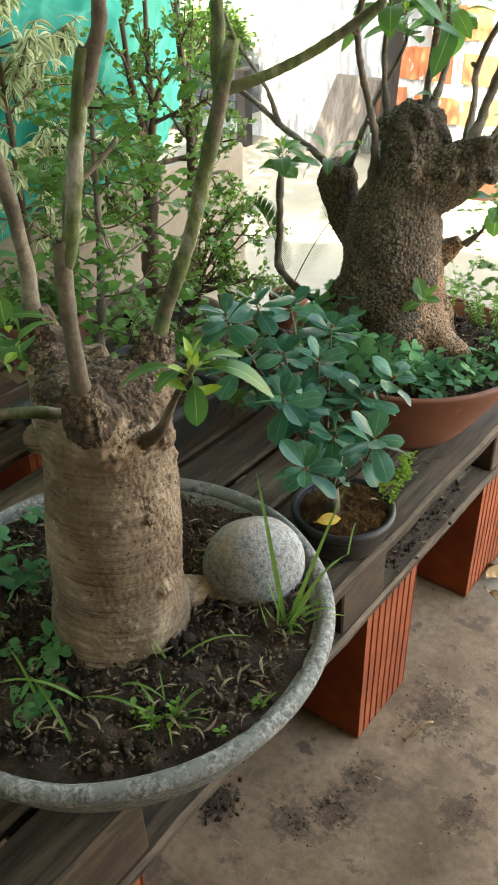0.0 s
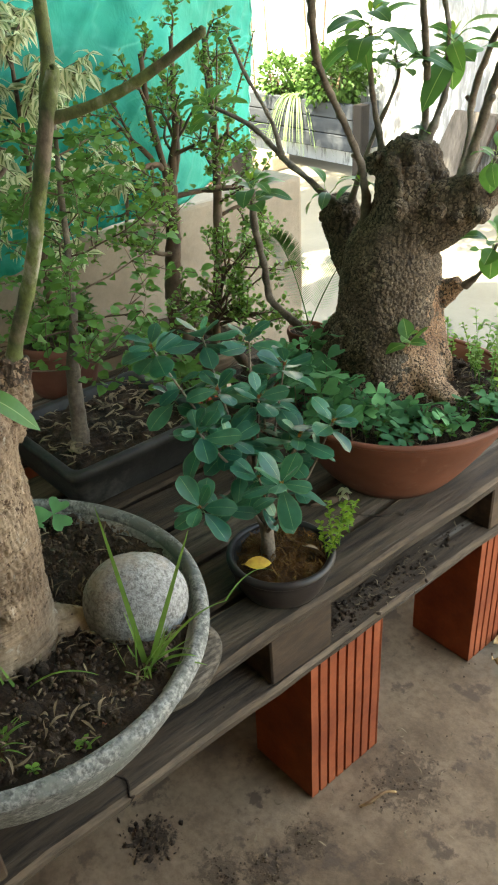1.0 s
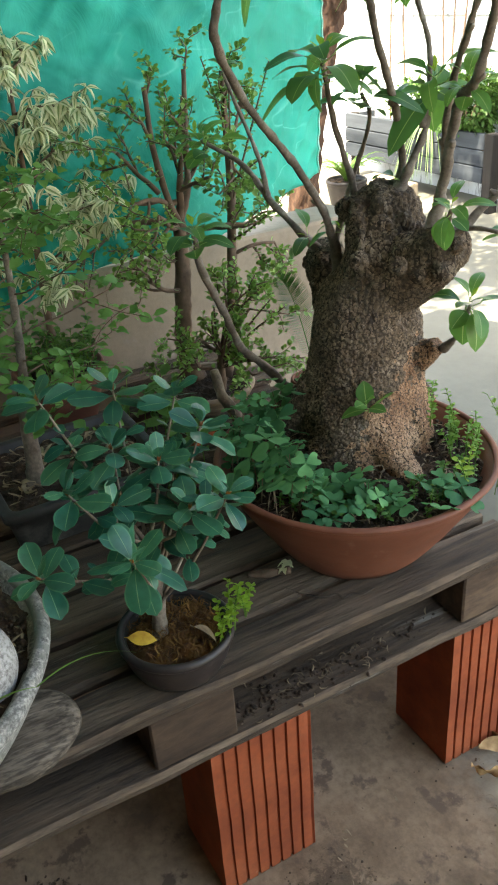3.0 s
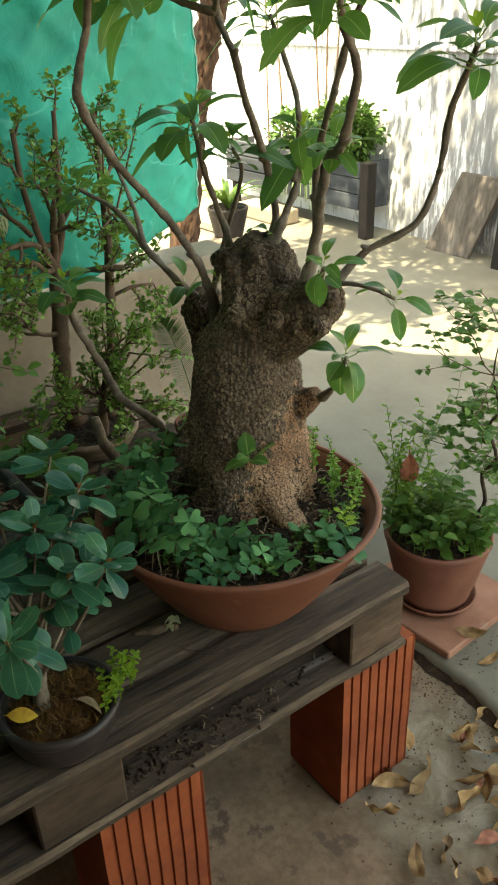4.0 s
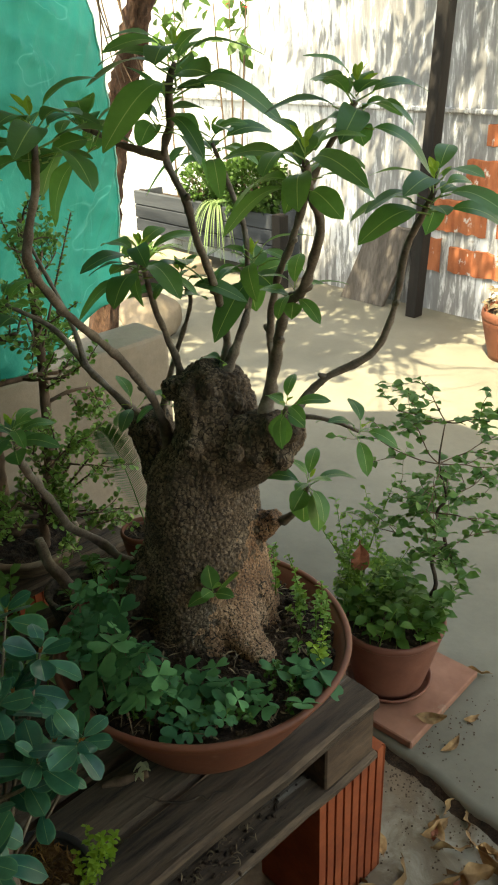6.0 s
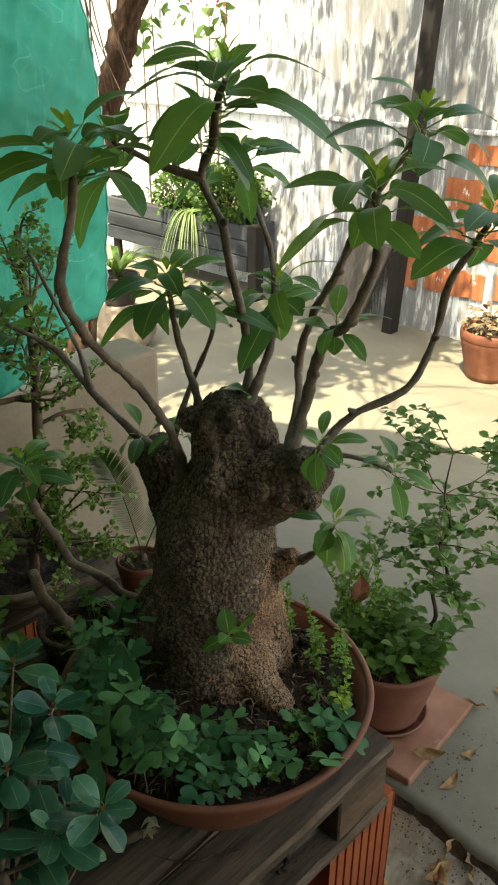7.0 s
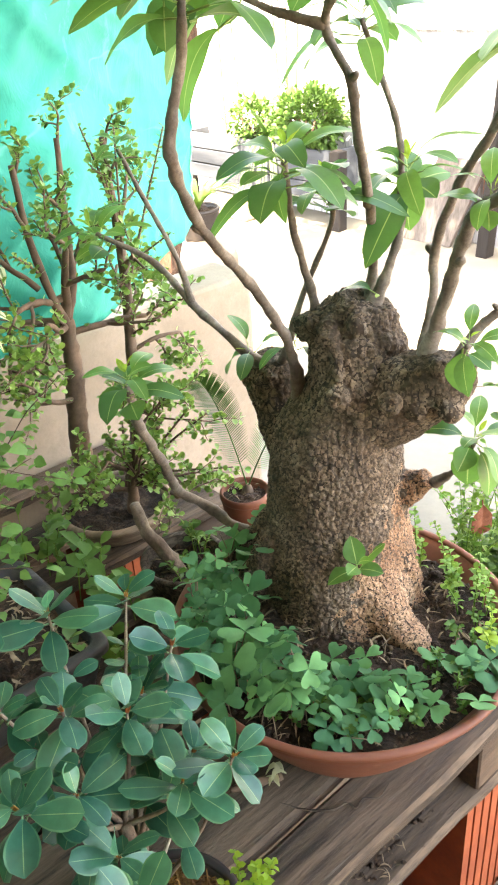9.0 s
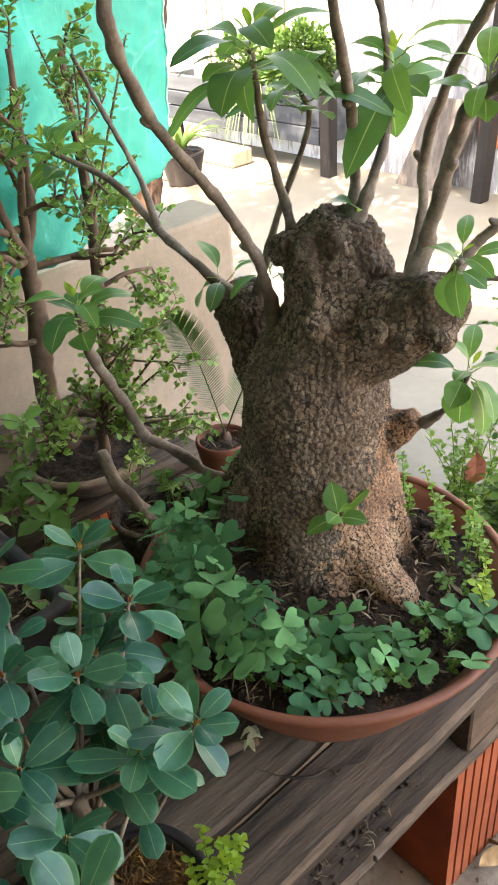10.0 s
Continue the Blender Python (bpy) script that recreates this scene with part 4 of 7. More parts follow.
def crumbs(e, cx, cy, r, z, n, size=(0.002, 0.006), straw=0, keep=None, mound=0.0):
    """Loose grains, and bits of straw, over the soil of a pot."""
    bm = bmesh.new()
    for _ in range(n):
        a, q = random.uniform(0, 6.3), r * math.sqrt(random.random())
        x, y = cx + q * math.cos(a), cy + q * math.sin(a)
        s = random.uniform(*size)
        c = Vector((x, y, z + mound * (1 - (q / r) ** 2) + random.uniform(-0.002, 0.004)))
        o = [Vector((s, 0, 0)), Vector((-s * 0.8, 0, 0)), Vector((0, s * 0.9, 0)), Vector((0, -s, 0)), Vector((0, 0, s * 0.7)), Vector((0, 0, -s * 0.5))]
        rot = Euler((random.uniform(0, 6), random.uniform(0, 6), random.uniform(0, 6))).to_matrix()
        vs = [bm.verts.new(c + rot @ p) for p in o]
        for f in ((0, 2, 4), (2, 1, 4), (1, 3, 4), (3, 0, 4), (2, 0, 5), (1, 2, 5), (3, 1, 5), (0, 3, 5)):
            bm.faces.new([vs[i] for i in f])
    part("grit", bm, M["crumb"], e, kind="stuff")
    bm = bmesh.new()
    for _ in range(n // 26):
        a, q = random.uniform(0, 6.3), r * math.sqrt(random.random())
        s = random.uniform(size[1] * 0.9, size[1] * 2.2)
        pebble(bm, (cx + q * math.cos(a), cy + q * math.sin(a), z + mound * (1 - (q / r) ** 2) + s * 0.1), s, 0.7, 0.5)
    part("clod", bm, M["soil"], e, kind="stuff")
    if straw:
        bm = bmesh.new()
        for _ in range(straw):
            a, q = random.uniform(0, 6.3), r * math.sqrt(random.random())
            sliver(bm, (cx + q * math.cos(a), cy + q * math.sin(a), z + 0.006 + mound * (1 - (q / r) ** 2)), random.uniform(0.006, 0.026), random.uniform(0.0003, 0.0020), 0.25, random.uniform(0.0, 0.25))
        part("straw", bm, M["straw"], e, "dry straw and leaf scraps", kind="stuff")


grey_bowl = bowl("cement_bowl", 0.0, 1.19, 0.477, 0.642, 0.13, 0.262, 0.024, 0.014, "cement", "wide scuffed grey cement bonsai bowl on the pallet", 0.016, 0.018, bumps=0.011, mound=0.012, seed=3)
crumbs(grey_bowl, 0.0, 1.19, 0.235, 0.628, 3600, (0.0012, 0.0050), 520, mound=0.012)
clay_bowl = bowl("terracotta_bowl", -0.045, 2.000, 0.477, 0.656, 0.112, 0.226, 0.010, 0.0075, "terracotta", "wide terracotta plastic bonsai bowl on the pallet", 0.012, 0.03, bumps=0.012, mound=0.006, seed=8, belly=0.86)
crumbs(clay_bowl, -0.045, 2.000, 0.2, 0.632, 1400, (0.0015, 0.005), 420, mound=0.006)
black_pot = bowl("black_pot", 0.06, 1.617, 0.477, 0.548, 0.052, 0.081, 0.014, 0.008, "black_plastic", "small round black plastic bonsai pot on the pallet", 0.01, 0.018, "moss", bumps=0.012, mound=0.012, seed=5)
bowl("shallow_bowl", -0.672, 2.035, 0.477, 0.532, 0.07, 0.108, 0.014, 0.01, "wood_raw", "shallow pale brown clay bowl on the pallet", 0.01, 0.014, bumps=0.008, seed=6)
small_bowl = bowl("clay_bowl", -0.42, 2.012, 0.477, 0.545, 0.052, 0.072, 0.008, 0.007, "slate_pebble", "small grey-brown clay bowl of soil on the pallet", 0.01, 0.025, bumps=0.01, seed=7)
bm = bmesh.new()
for _ in range(800):
    a, q = random.uniform(0, 6.3), 0.066 * math.sqrt(random.random())
    sliver(bm, (0.06 + q * math.cos(a), 1.617 + q * math.sin(a), 0.540 + 0.012 * (1 - (q / 0.066) ** 2) + random.uniform(0, 0.005)), random.uniform(0.006, 0.013), random.uniform(0.0005, 0.0011), 1.4)
part("moss_fibre", bm, M["moss_fibre"], black_pot, "orange-brown fibrous moss", kind="stuff")
crumbs(small_bowl, -0.42, 2.012, 0.06, 0.522, 200, (0.001, 0.004), 40)
bowl("terracotta_pot", -0.80, 1.735, 0.477, 0.61, 0.07, 0.10, 0.022, 0.008, "terracotta_old", "round red-brown plastic pot on the back boards of the pallet", 0.006, 0.02, seed=9, belly=0.95)


def tray():
    """A rectangular dark grey bonsai tray with a flat rim."""
    e = thing("bonsai_tray", (-0.49, 1.60, 0.477), "rectangular dark grey plastic bonsai tray on the pallet", "plant pot")
    bm = bmesh.new()
    x0, x1, y0, y1, z0, z1 = -0.60, -0.315, 1.478, 1.80, 0.477, 0.566
    rings = [(0.022, z0), (0.022, z0 + 0.004), (0.006, z1 - 0.018), (0.0, z1 - 0.016), (0.0, z1 - 0.002), (0.003, z1), (0.015, z1), (0.018, z1 - 0.003), (0.024, z1 - 0.05)]
    prev = None
    for ins, z in rings:
        loop = []
        for (cx, sx), (cy, sy), k in (((x0, 1), (y0, 1), 2), ((x1, -1), (y0, 1), 3), ((x1, -1), (y1, -1), 0), ((x0, 1), (y1, -1), 1)):
            rr = 0.018
            px, py = cx + sx * (ins + rr), cy + sy * (ins + rr)
            for j in range(4):
                a = math.pi / 2 * k + math.pi / 2 * j / 3
                loop.append(bm.verts.new((px + rr * math.cos(a), py + rr * math.sin(a), z)))
        if prev:
            for k in range(len(loop)):
                bm.faces.new((prev[k], prev[(k + 1) % len(loop)], loop[(k + 1) % len(loop)], loop[k]))
        else:
            bm.faces.new(list(reversed(loop)))
        prev = loop
    part("body", bm, M["grey_plastic"], e)
    bm = bmesh.new()
    n = 40
    g = [[bm.verts.new((x0 + 0.018 + (x1 - x0 - 0.036) * i / n, y0 + 0.018 + (y1 - y0 - 0.036) * j / n,
                        0.548 + 0.010 * noise.noise(Vector((i * 0.35, j * 0.35, 2))) + 0.008 * noise.noise(Vector((i * 1.1, j * 1.1, 2))))) for i in range(n + 1)] for j in range(n + 1)]
    for a, b in zip(g, g[1:]):
        for k in range(n):
            bm.faces.new((a[k], a[k + 1], b[k + 1], b[k]))
    part("soil", bm, M["soil"], e, "brown soil with moss and scraps")
    bm = bmesh.new()
    for _ in range(170):
        sliver(bm, (random.uniform(x0 + 0.03, x1 - 0.03), random.uniform(y0 + 0.03, y1 - 0.03), 0.557), random.uniform(0.012, 0.035), random.uniform(0.0008, 0.004))
    part("straw", bm, M["straw"], e, kind="stuff")
    return e


tray()


# ---- the dark-barked bonsai in the terracotta bowl ----
bonsai_leaves = [leaf_mesh("leaf", [M["leaf_bonsai"], M["leaf_rib"]], ln, wd, 0.58, 0.52, 0.16, d, w, 10, 0.27, 0.035) for ln, wd, d, w in ((0.112, 0.040, 0.50, 0.02), (0.102, 0.043, 0.62, 0.03), (0.110, 0.040, 0.75, 0.02), (0.094, 0.043, 0.55, 0.04))]
bonsai_round = [leaf_mesh("leaf", [M["leaf_bonsai"], M["leaf_rib"]], 0.064, 0.046, 0.48, 0.7, 0.15, d, 0.02) for d in (0.30, 0.50)]
young_leaves = [leaf_mesh("leaf", [M["leaf_young"], M["leaf_rib"]], 0.045, 0.016, 0.5, 0.8, 0.3, 0.1, 0.01)]


def worn(c):
    """How far the dark bark has come off, low on the yard side of the trunk; its pale tone also paints the warm yard
    light there.
    """
    side = (c.x + 0.13) * 0.93 + (c.y - 2.08) * 0.37
    return 0.0 if c.z > 0.87 else max(0, min(1, (side - 0.048 - max(0, c.z - 0.70) * 0.34 + 0.02 * noise.noise(c * 22) + 0.03 * noise.noise(c * 70)) / 0.03))


def plates(c, size, tall):
    """Bark plates: the gap to the next plate (0 in a fissure) and the plate's own height, 0 to 1."""
    w = c + Vector((noise.noise(c * 60), noise.noise(c * 60 + Vector((9, 0, 0))), noise.noise(c * 60 + Vector((0, 9, 0))))) * size * 0.35
    d, p = noise.voronoi(Vector((w.x / size, w.y / size, w.z / (size * tall))))
    return d[1] - d[0], 0.5 + 0.5 * noise.noise(p[0] * 7.3)


def crusted(c):
    """The upper trunk and its knobs carry coarse plates, the foot finer ones."""
    return plates(c, 0.0085, 1.6) if c.z > 0.86 + 0.03 * noise.noise(c * 15) else plates(c, 0.0075, 1.1)


def bark_tones(me):
    """Dark bark, the pale side both worn and painted warm-lit, and crevice darkening between plates."""
    for f in me.polygons:
        gap, high = crusted(f.center)
        bare = worn(f.center) > 0.5
        # Crevice darkening is put into the colour of faces in the gaps.
        if gap < (0.06 if bare else 0.12) and high < 0.7:
            f.material_index = 2
        elif bare:
            f.material_index = 1
    return me


def dark_bonsai():
    random.seed(5)
    e = thing("bonsai_tree", (-0.13, 2.08, 0.62), "old thick-trunked bonsai with dark rough bark and leafy shoots", "bonsai tree")
    bm = bmesh.new()
    column = [(-0.122, 2.078, 0.57, 0.132), (-0.124, 2.079, 0.62, 0.123), (-0.134, 2.085, 0.67, 0.113), (-0.142, 2.093, 0.73, 0.102), (-0.145, 2.097, 0.79, 0.0935), (-0.142, 2.101, 0.85, 0.087)]
    tube(bm, column + [(-0.135, 2.111, 0.89, 0.073), (-0.129, 2.118, 0.93, 0.065), (-0.129, 2.121, 0.97, 0.064), (-0.130, 2.121, 0.998, 0.060), (-0.122, 2.122, 1.024, 0.047), (-0.118, 2.124, 1.043, 0.033)], 40, 6)
    tube(bm, [(x + 0.020, y - 0.022, z, r * 0.86) for x, y, z, r in column] + [(-0.108, 2.088, 0.90, 0.055), (-0.102, 2.092, 0.96, 0.043), (-0.112, 2.098, 1.0, 0.034)], 36, 6)
    tube(bm, [(-0.18, 2.095, 0.765, 0.050), (-0.236, 2.104, 0.802, 0.041), (-0.271, 2.112, 0.838, 0.037), (-0.285, 2.115, 0.872, 0.039), (-0.284, 2.115, 0.902, 0.038), (-0.280, 2.114, 0.922, 0.027)], 24, 5)
    tube(bm, [(-0.125, 2.110, 0.885, 0.060), (-0.066, 2.114, 0.920, 0.054), (-0.028, 2.122, 0.948, 0.046), (-0.002, 2.125, 0.966, 0.040), (0.018, 2.126, 0.977, 0.035), (0.032, 2.126, 0.985, 0.025)], 24, 5)
    # low knot, roots
    tube(bm, [(-0.085, 2.140, 0.765, 0.034), (-0.052, 2.152, 0.785, 0.022), (-0.034, 2.158, 0.80, 0.014)], 16, 4)
    for ang, ln, r in ((-2.0, 0.10, 0.026), (0.35, 0.096, 0.022), (1.6, 0.115, 0.03), (2.7, 0.125, 0.03), (3.7, 0.12, 0.03), (4.3, 0.105, 0.028)):
        c, s = math.cos(ang), math.sin(ang)
        tube(bm, [(-0.134 + 0.080 * c, 2.080 + 0.080 * s, 0.715, r), (-0.134 + 0.102 * c, 2.080 + 0.102 * s, 0.675, r), (-0.134 + ln * 1.18 * c, 2.080 + ln * 1.18 * s, 0.645, r * 0.85),
                  (-0.134 + ln * 1.34 * c, 2.080 + ln * 1.34 * s, 0.615, r * 0.6)], 14, 4)
    tube(bm, [(-0.068, 2.056, 0.675, 0.058), (-0.022, 2.050, 0.652, 0.040), (0.028, 2.046, 0.634, 0.023), (0.062, 2.044, 0.620, 0.013)], 16, 5)
    # burls, the beak-like ridge below the top, and knobs
    tube(bm, [(-0.140, 2.074, 1.018, 0.013), (-0.114, 2.058, 1.006, 0.009), (-0.099, 2.052, 0.986, 0.0075), (-0.093, 2.048, 0.965, 0.006)], 10, 5)
    for x, y, z, r in ((-0.088, 2.042, 0.948, 0.0165), (-0.030, 2.070, 0.950, 0.0135), (-0.180, 2.086, 1.000, 0.021), (-0.158, 2.076, 1.012, 0.017), (-0.045, 2.098, 0.966, 0.024), (-0.100, 2.090, 1.025, 0.018), (-0.080, 2.116, 1.000, 0.018),
                       (-0.132, 2.074, 1.018, 0.015), (-0.075, 2.066, 0.915, 0.020), (-0.305, 2.092, 0.885, 0.015), (-0.266, 2.086, 0.902, 0.016), (-0.275, 2.086, 0.85, 0.014), (0.030, 2.105, 0.948, 0.017), (0.038, 2.118, 0.985, 0.014),
                       (0.016, 2.100, 0.998, 0.013), (-0.006, 2.093, 0.938, 0.016)):
        v = bmesh.ops.create_icosphere(bm, subdivisions=2, radius=r)["verts"]
        for q in v:
            q.co += Vector((x, y, z))

    knots = (Vector((-0.080, 2.028, 0.95)), Vector((-0.024, 2.060, 0.952)), Vector((0.03, 2.11, 0.95)))

    def bark(c, n):
        big = noise.noise(c * 26) * 0.004 + noise.noise(c * 9) * 0.004
        bare = worn(c)
        gap, high = crusted(c)
        coarse = max(0, min(1, (c.z - 0.84) / 0.06))
        crust = (0.0016 - 0.0002 * coarse) * (high - 0.4) - (0.0024 - 0.0006 * coarse) * max(0, 0.30 - gap) / 0.30
        fine = 0.0015 * noise.noise(c * 230) + 0.0010 * noise.noise(c * 420)
        ring = sum(0.0022 * math.cos(d * 900) * (1 - d / 0.024) for d in [(c - k).length for k in knots] if d < 0.024)
        top = max(0, min(1, (c.z - 0.90) / 0.08)) * (0.45 if c.x > -0.05 else 1)
        w = c + Vector((noise.noise(c * 18), noise.noise(c * 18 + Vector((5, 5, 5))), 0)) * 0.02
        wrinkle = (0.0035 * noise.noise(c * 55) + 0.0045 * (abs(noise.noise(Vector((w.x * 85, w.y * 85, w.z * 26)))) - 0.25)) * top
        hollow = -0.010 * max(0, 1 - (c - Vector((-0.128, 2.046, 0.985))).length / 0.022) - 0.010 * max(0, 1 - (c - Vector((-0.072, 2.056, 0.985))).length / 0.020)
        smooth = 0.5 if c.x > -0.055 and c.z > 0.86 else 1
        return big + crust * (1 - 0.55 * bare) * smooth + fine + wrinkle + ring + hollow

    part("trunk", bark_tones(fuse(bm, 0.0020, bark, "trunk", [M["bark_dark"], M["bark_pale"], M["bark_fissure"]])), None, e, "thick gnarled trunk with flaking dark bark")
    limbs = [
        [(-0.185, 2.074, 0.905, 0.016), (-0.172, 2.050, 0.965, 0.0125), (-0.160, 2.020, 1.025, 0.0112), (-0.15, 1.965, 1.10, 0.0105), (-0.115, 1.88, 1.185, 0.010), (-0.066, 1.816, 1.262, 0.010), (-0.06, 1.815, 1.30, 0.0085), (-0.062, 1.832, 1.345, 0.0085), (-0.068, 1.843, 1.40, 0.007)],
        [(-0.115, 2.125, 1.02, 0.0135), (-0.132, 2.155, 1.07, 0.011), (-0.105, 2.115, 1.16, 0.0100), (-0.075, 2.06, 1.25, 0.0098), (-0.062, 2.035, 1.305, 0.0095), (-0.092, 2.032, 1.352, 0.0095), (-0.05, 2.01, 1.395, 0.0085), (-0.022, 1.991, 1.438, 0.0075), (-0.005, 1.986, 1.46, 0.006)],
        [(-0.092, 2.032, 1.352, 0.008), (-0.12, 2.0, 1.365, 0.0075), (-0.152, 1.967, 1.386, 0.006)],
        [(-0.022, 2.12, 0.98, 0.017), (-0.005, 2.122, 1.05, 0.0145), (0.02, 2.112, 1.12, 0.0135), (0.048, 2.1, 1.181, 0.013), (0.085, 2.089, 1.207, 0.0115), (0.136, 2.063, 1.288, 0.010), (0.17, 2.01, 1.34, 0.0085), (0.19, 1.982, 1.375, 0.0065)],
        [(-0.04, 2.14, 0.98, 0.012), (-0.042, 2.16, 1.06, 0.010), (-0.044, 2.158, 1.105, 0.0105), (0.01, 2.12, 1.197, 0.0085), (0.064, 2.092, 1.26, 0.008), (0.115, 2.08, 1.35, 0.0075), (0.165, 2.083, 1.42, 0.006)],
        [(0.0, 2.14, 0.97, 0.013), (0.004, 2.182, 1.01, 0.0105), (0.025, 2.203, 1.04, 0.0095), (0.076, 2.244, 1.081, 0.0095), (0.10, 2.255, 1.152, 0.0085), (0.115, 2.25, 1.228, 0.0085), (0.15, 2.235, 1.28, 0.0075), (0.171, 2.224, 1.312, 0.006)],
        [(-0.175, 2.10, 0.99, 0.011), (-0.180, 2.092, 1.05, 0.010), (-0.165, 2.05, 1.14, 0.0085), (-0.138, 2.015, 1.222, 0.006)],
        [(-0.265, 2.115, 0.91, 0.009), (-0.225, 2.12, 1.02, 0.0075), (-0.165, 2.115, 1.13, 0.0065), (-0.15, 2.09, 1.175, 0.005)],
        [(-0.112, 2.12, 1.02, 0.014), (-0.105, 2.15, 1.075, 0.012), (-0.112, 2.185, 1.13, 0.009), (-0.119, 2.2, 1.18, 0.006)],
        [(-0.112, 2.175, 1.12, 0.008), (-0.125, 2.195, 1.19, 0.0075), (-0.142, 2.204, 1.235, 0.0075), (-0.165, 2.2, 1.29, 0.007), (-0.185, 2.19, 1.345, 0.0055)],
        [(-0.285, 2.100, 0.905, 0.015), (-0.325, 2.075, 0.948, 0.0115), (-0.40, 2.065, 0.99, 0.010), (-0.475, 2.06, 1.035, 0.0085), (-0.548, 2.015, 1.075, 0.006)],
        [(-0.395, 2.065, 0.985, 0.0085), (-0.43, 2.07, 1.05, 0.0075), (-0.50, 2.075, 1.12, 0.0065), (-0.53, 2.06, 1.19, 0.005)],
        [(0.012, 2.112, 0.985, 0.010), (0.04, 2.096, 1.02, 0.007), (0.062, 2.082, 1.045, 0.005)],
        [(0.01, 2.12, 0.99, 0.008), (0.045, 2.135, 1.008, 0.0058), (0.08, 2.155, 1.005, 0.005), (0.108, 2.175, 0.992, 0.0045)],
        [(-0.025, 2.16, 0.795, 0.010), (0.005, 2.16, 0.83, 0.0065), (0.037, 2.152, 0.888, 0.005)],
        [(-0.235, 2.04, 0.655, 0.017), (-0.275, 2.018, 0.672, 0.015), (-0.313, 2.0, 0.70, 0.0135), (-0.308, 1.945, 0.76, 0.013), (-0.272, 1.90, 0.843, 0.0115), (-0.232, 1.845, 0.942, 0.011), (-0.217, 1.832, 1.0, 0.008)],
    ]
    boughs = []
    for i, run in enumerate(limbs):
        bm = bmesh.new()
        tube(bm, [(x, y, z, r * (0.54 if k else 0.78)) for k, (x, y, z, r) in enumerate(run)], 12, 9, 0.42, 0.14, i * 1.7)
        boughs.append((Vector(run[-1][:3]), part("branch", bm, M["branch_grey"], e)))
    # cut stubs and dry collars along the limbs
    for run in limbs[:6]:
        for k in (2, 4):
            if k < len(run):
                x, y, z, r = run[k]
                bm = bmesh.new()
                a = random.uniform(0, 6.3)
                tube(bm, [(x, y, z, r * 0.55), (x + 0.009 * math.cos(a), y + 0.009 * math.sin(a), z + 0.004, r * 0.42), (x + 0.012 * math.cos(a), y + 0.012 * math.sin(a), z + 0.007, r * 0.25)], 8, 3, 0.3)
                part("stub", bm, M["branch_grey"], e)
    tips = [((-0.068, 1.843, 1.403), (-0.1, -0.1, 1), 11, 1.15), ((-0.005, 1.986, 1.462), (0.1, -0.1, 1), 12, 1.15), ((-0.16, 1.96, 1.39), (-0.5, -0.4, 0.8), 8, 1.1),
            ((-0.045, 2.0, 1.41), (0.2, 0.5, 0.8), 7, 1.0), ((0.19, 1.98, 1.378), (0.1, -0.15, 1), 11, 0.95), ((0.165, 2.083, 1.424), (0.1, 0.1, 1), 12, 0.98), ((0.171, 2.224, 1.314), (0.1, 0.05, 1), 11, 1.1),
            ((-0.134, 2.011, 1.225), (0, 0, 1), 10, 1.05), ((-0.147, 2.085, 1.18), (-0.3, 0.2, 0.9), 8, 0.9), ((-0.119, 2.2, 1.182), (0.15, -0.2, 0.9), 9, 1.1), ((-0.187, 2.19, 1.35), (0, 0, 1), 10, 1.1),
            ((-0.55, 2.012, 1.077), (-0.3, -0.3, 0.8), 10, 0.95), ((-0.532, 2.06, 1.195), (0, 0, 1), 6, 0.6), ((0.062, 2.082, 1.048), (0.3, -0.3, 0.9), 4, 0.72), ((0.110, 2.177, 0.994), (0.5, 0.2, 0.8), 3, 0.75),
            ((0.037, 2.150, 0.895), (0.4, -0.2, 0.7), 5, 0.8), ((-0.217, 1.831, 1.005), (0, 0, 1), 9, 0.85), ((-0.30, 2.085, 0.935), (-0.2, -0.6, 0.6), 0, 0.85), ((-0.235, 2.11, 0.955), (-0.3, -0.3, 0.8), 1, 0.8), ((0.07, 2.09, 1.20), (0.4, -0.3, 0.8), 6, 0.7),
            ((-0.085, 2.11, 1.06), (0.3, -0.5, 0.6), -3, 0.7)]
    for p, ax, n, s in tips:
        bough = min(boughs, key=lambda b: (b[0] - Vector(p)).length)[1]
        rosette(bough, bonsai_leaves + bonsai_round[:1], p, ax, n + (7 if n > 6 else 5), 0.12, 0.9, s * 0.80, random.uniform(0, 6), gap=0.003, young=young_leaves)
    for p, d, s in (((0.060, 2.075, 1.043), (0.2, -0.35, -0.9), 0.9), ((0.03, 2.15, 0.885), (0.15, -0.25, -0.9), 1.1), ((0.045, 2.145, 0.885), (0.5, -0.1, -0.5), 1.1), ((-0.115, 2.195, 1.18), (0.25, -0.35, -0.85), 1.2),
                    ((-0.13, 2.005, 1.22), (-0.05, -0.35, -0.9), 1.05), ((-0.115, 1.86, 1.385), (-0.25, 0.1, -0.85), 0.75), ((0.185, 1.965, 1.37), (0.0, 0.15, -0.95), 0.72)):
        place("leaf", random.choice(bonsai_round), e, aim(p, d, random.uniform(-0.3, 0.3), s * 0.82))
    # young whorl low on the trunk
    rosette(e, bonsai_round, (-0.032, 2.014, 0.735), (0.35, -0.45, 0.8), 6, 0.15, 1.2, 0.72, 1.0)
    return e


dark_bonsai()


# ---- the tan-barked bonsai in the grey bowl ----
def flaking(c):
    """Slanting bark flakes on the tan trunk."""
    return plates(Vector((c.x, c.y, c.z + 0.9 * c.x - 0.5 * c.y)), 0.0058, 2.6)


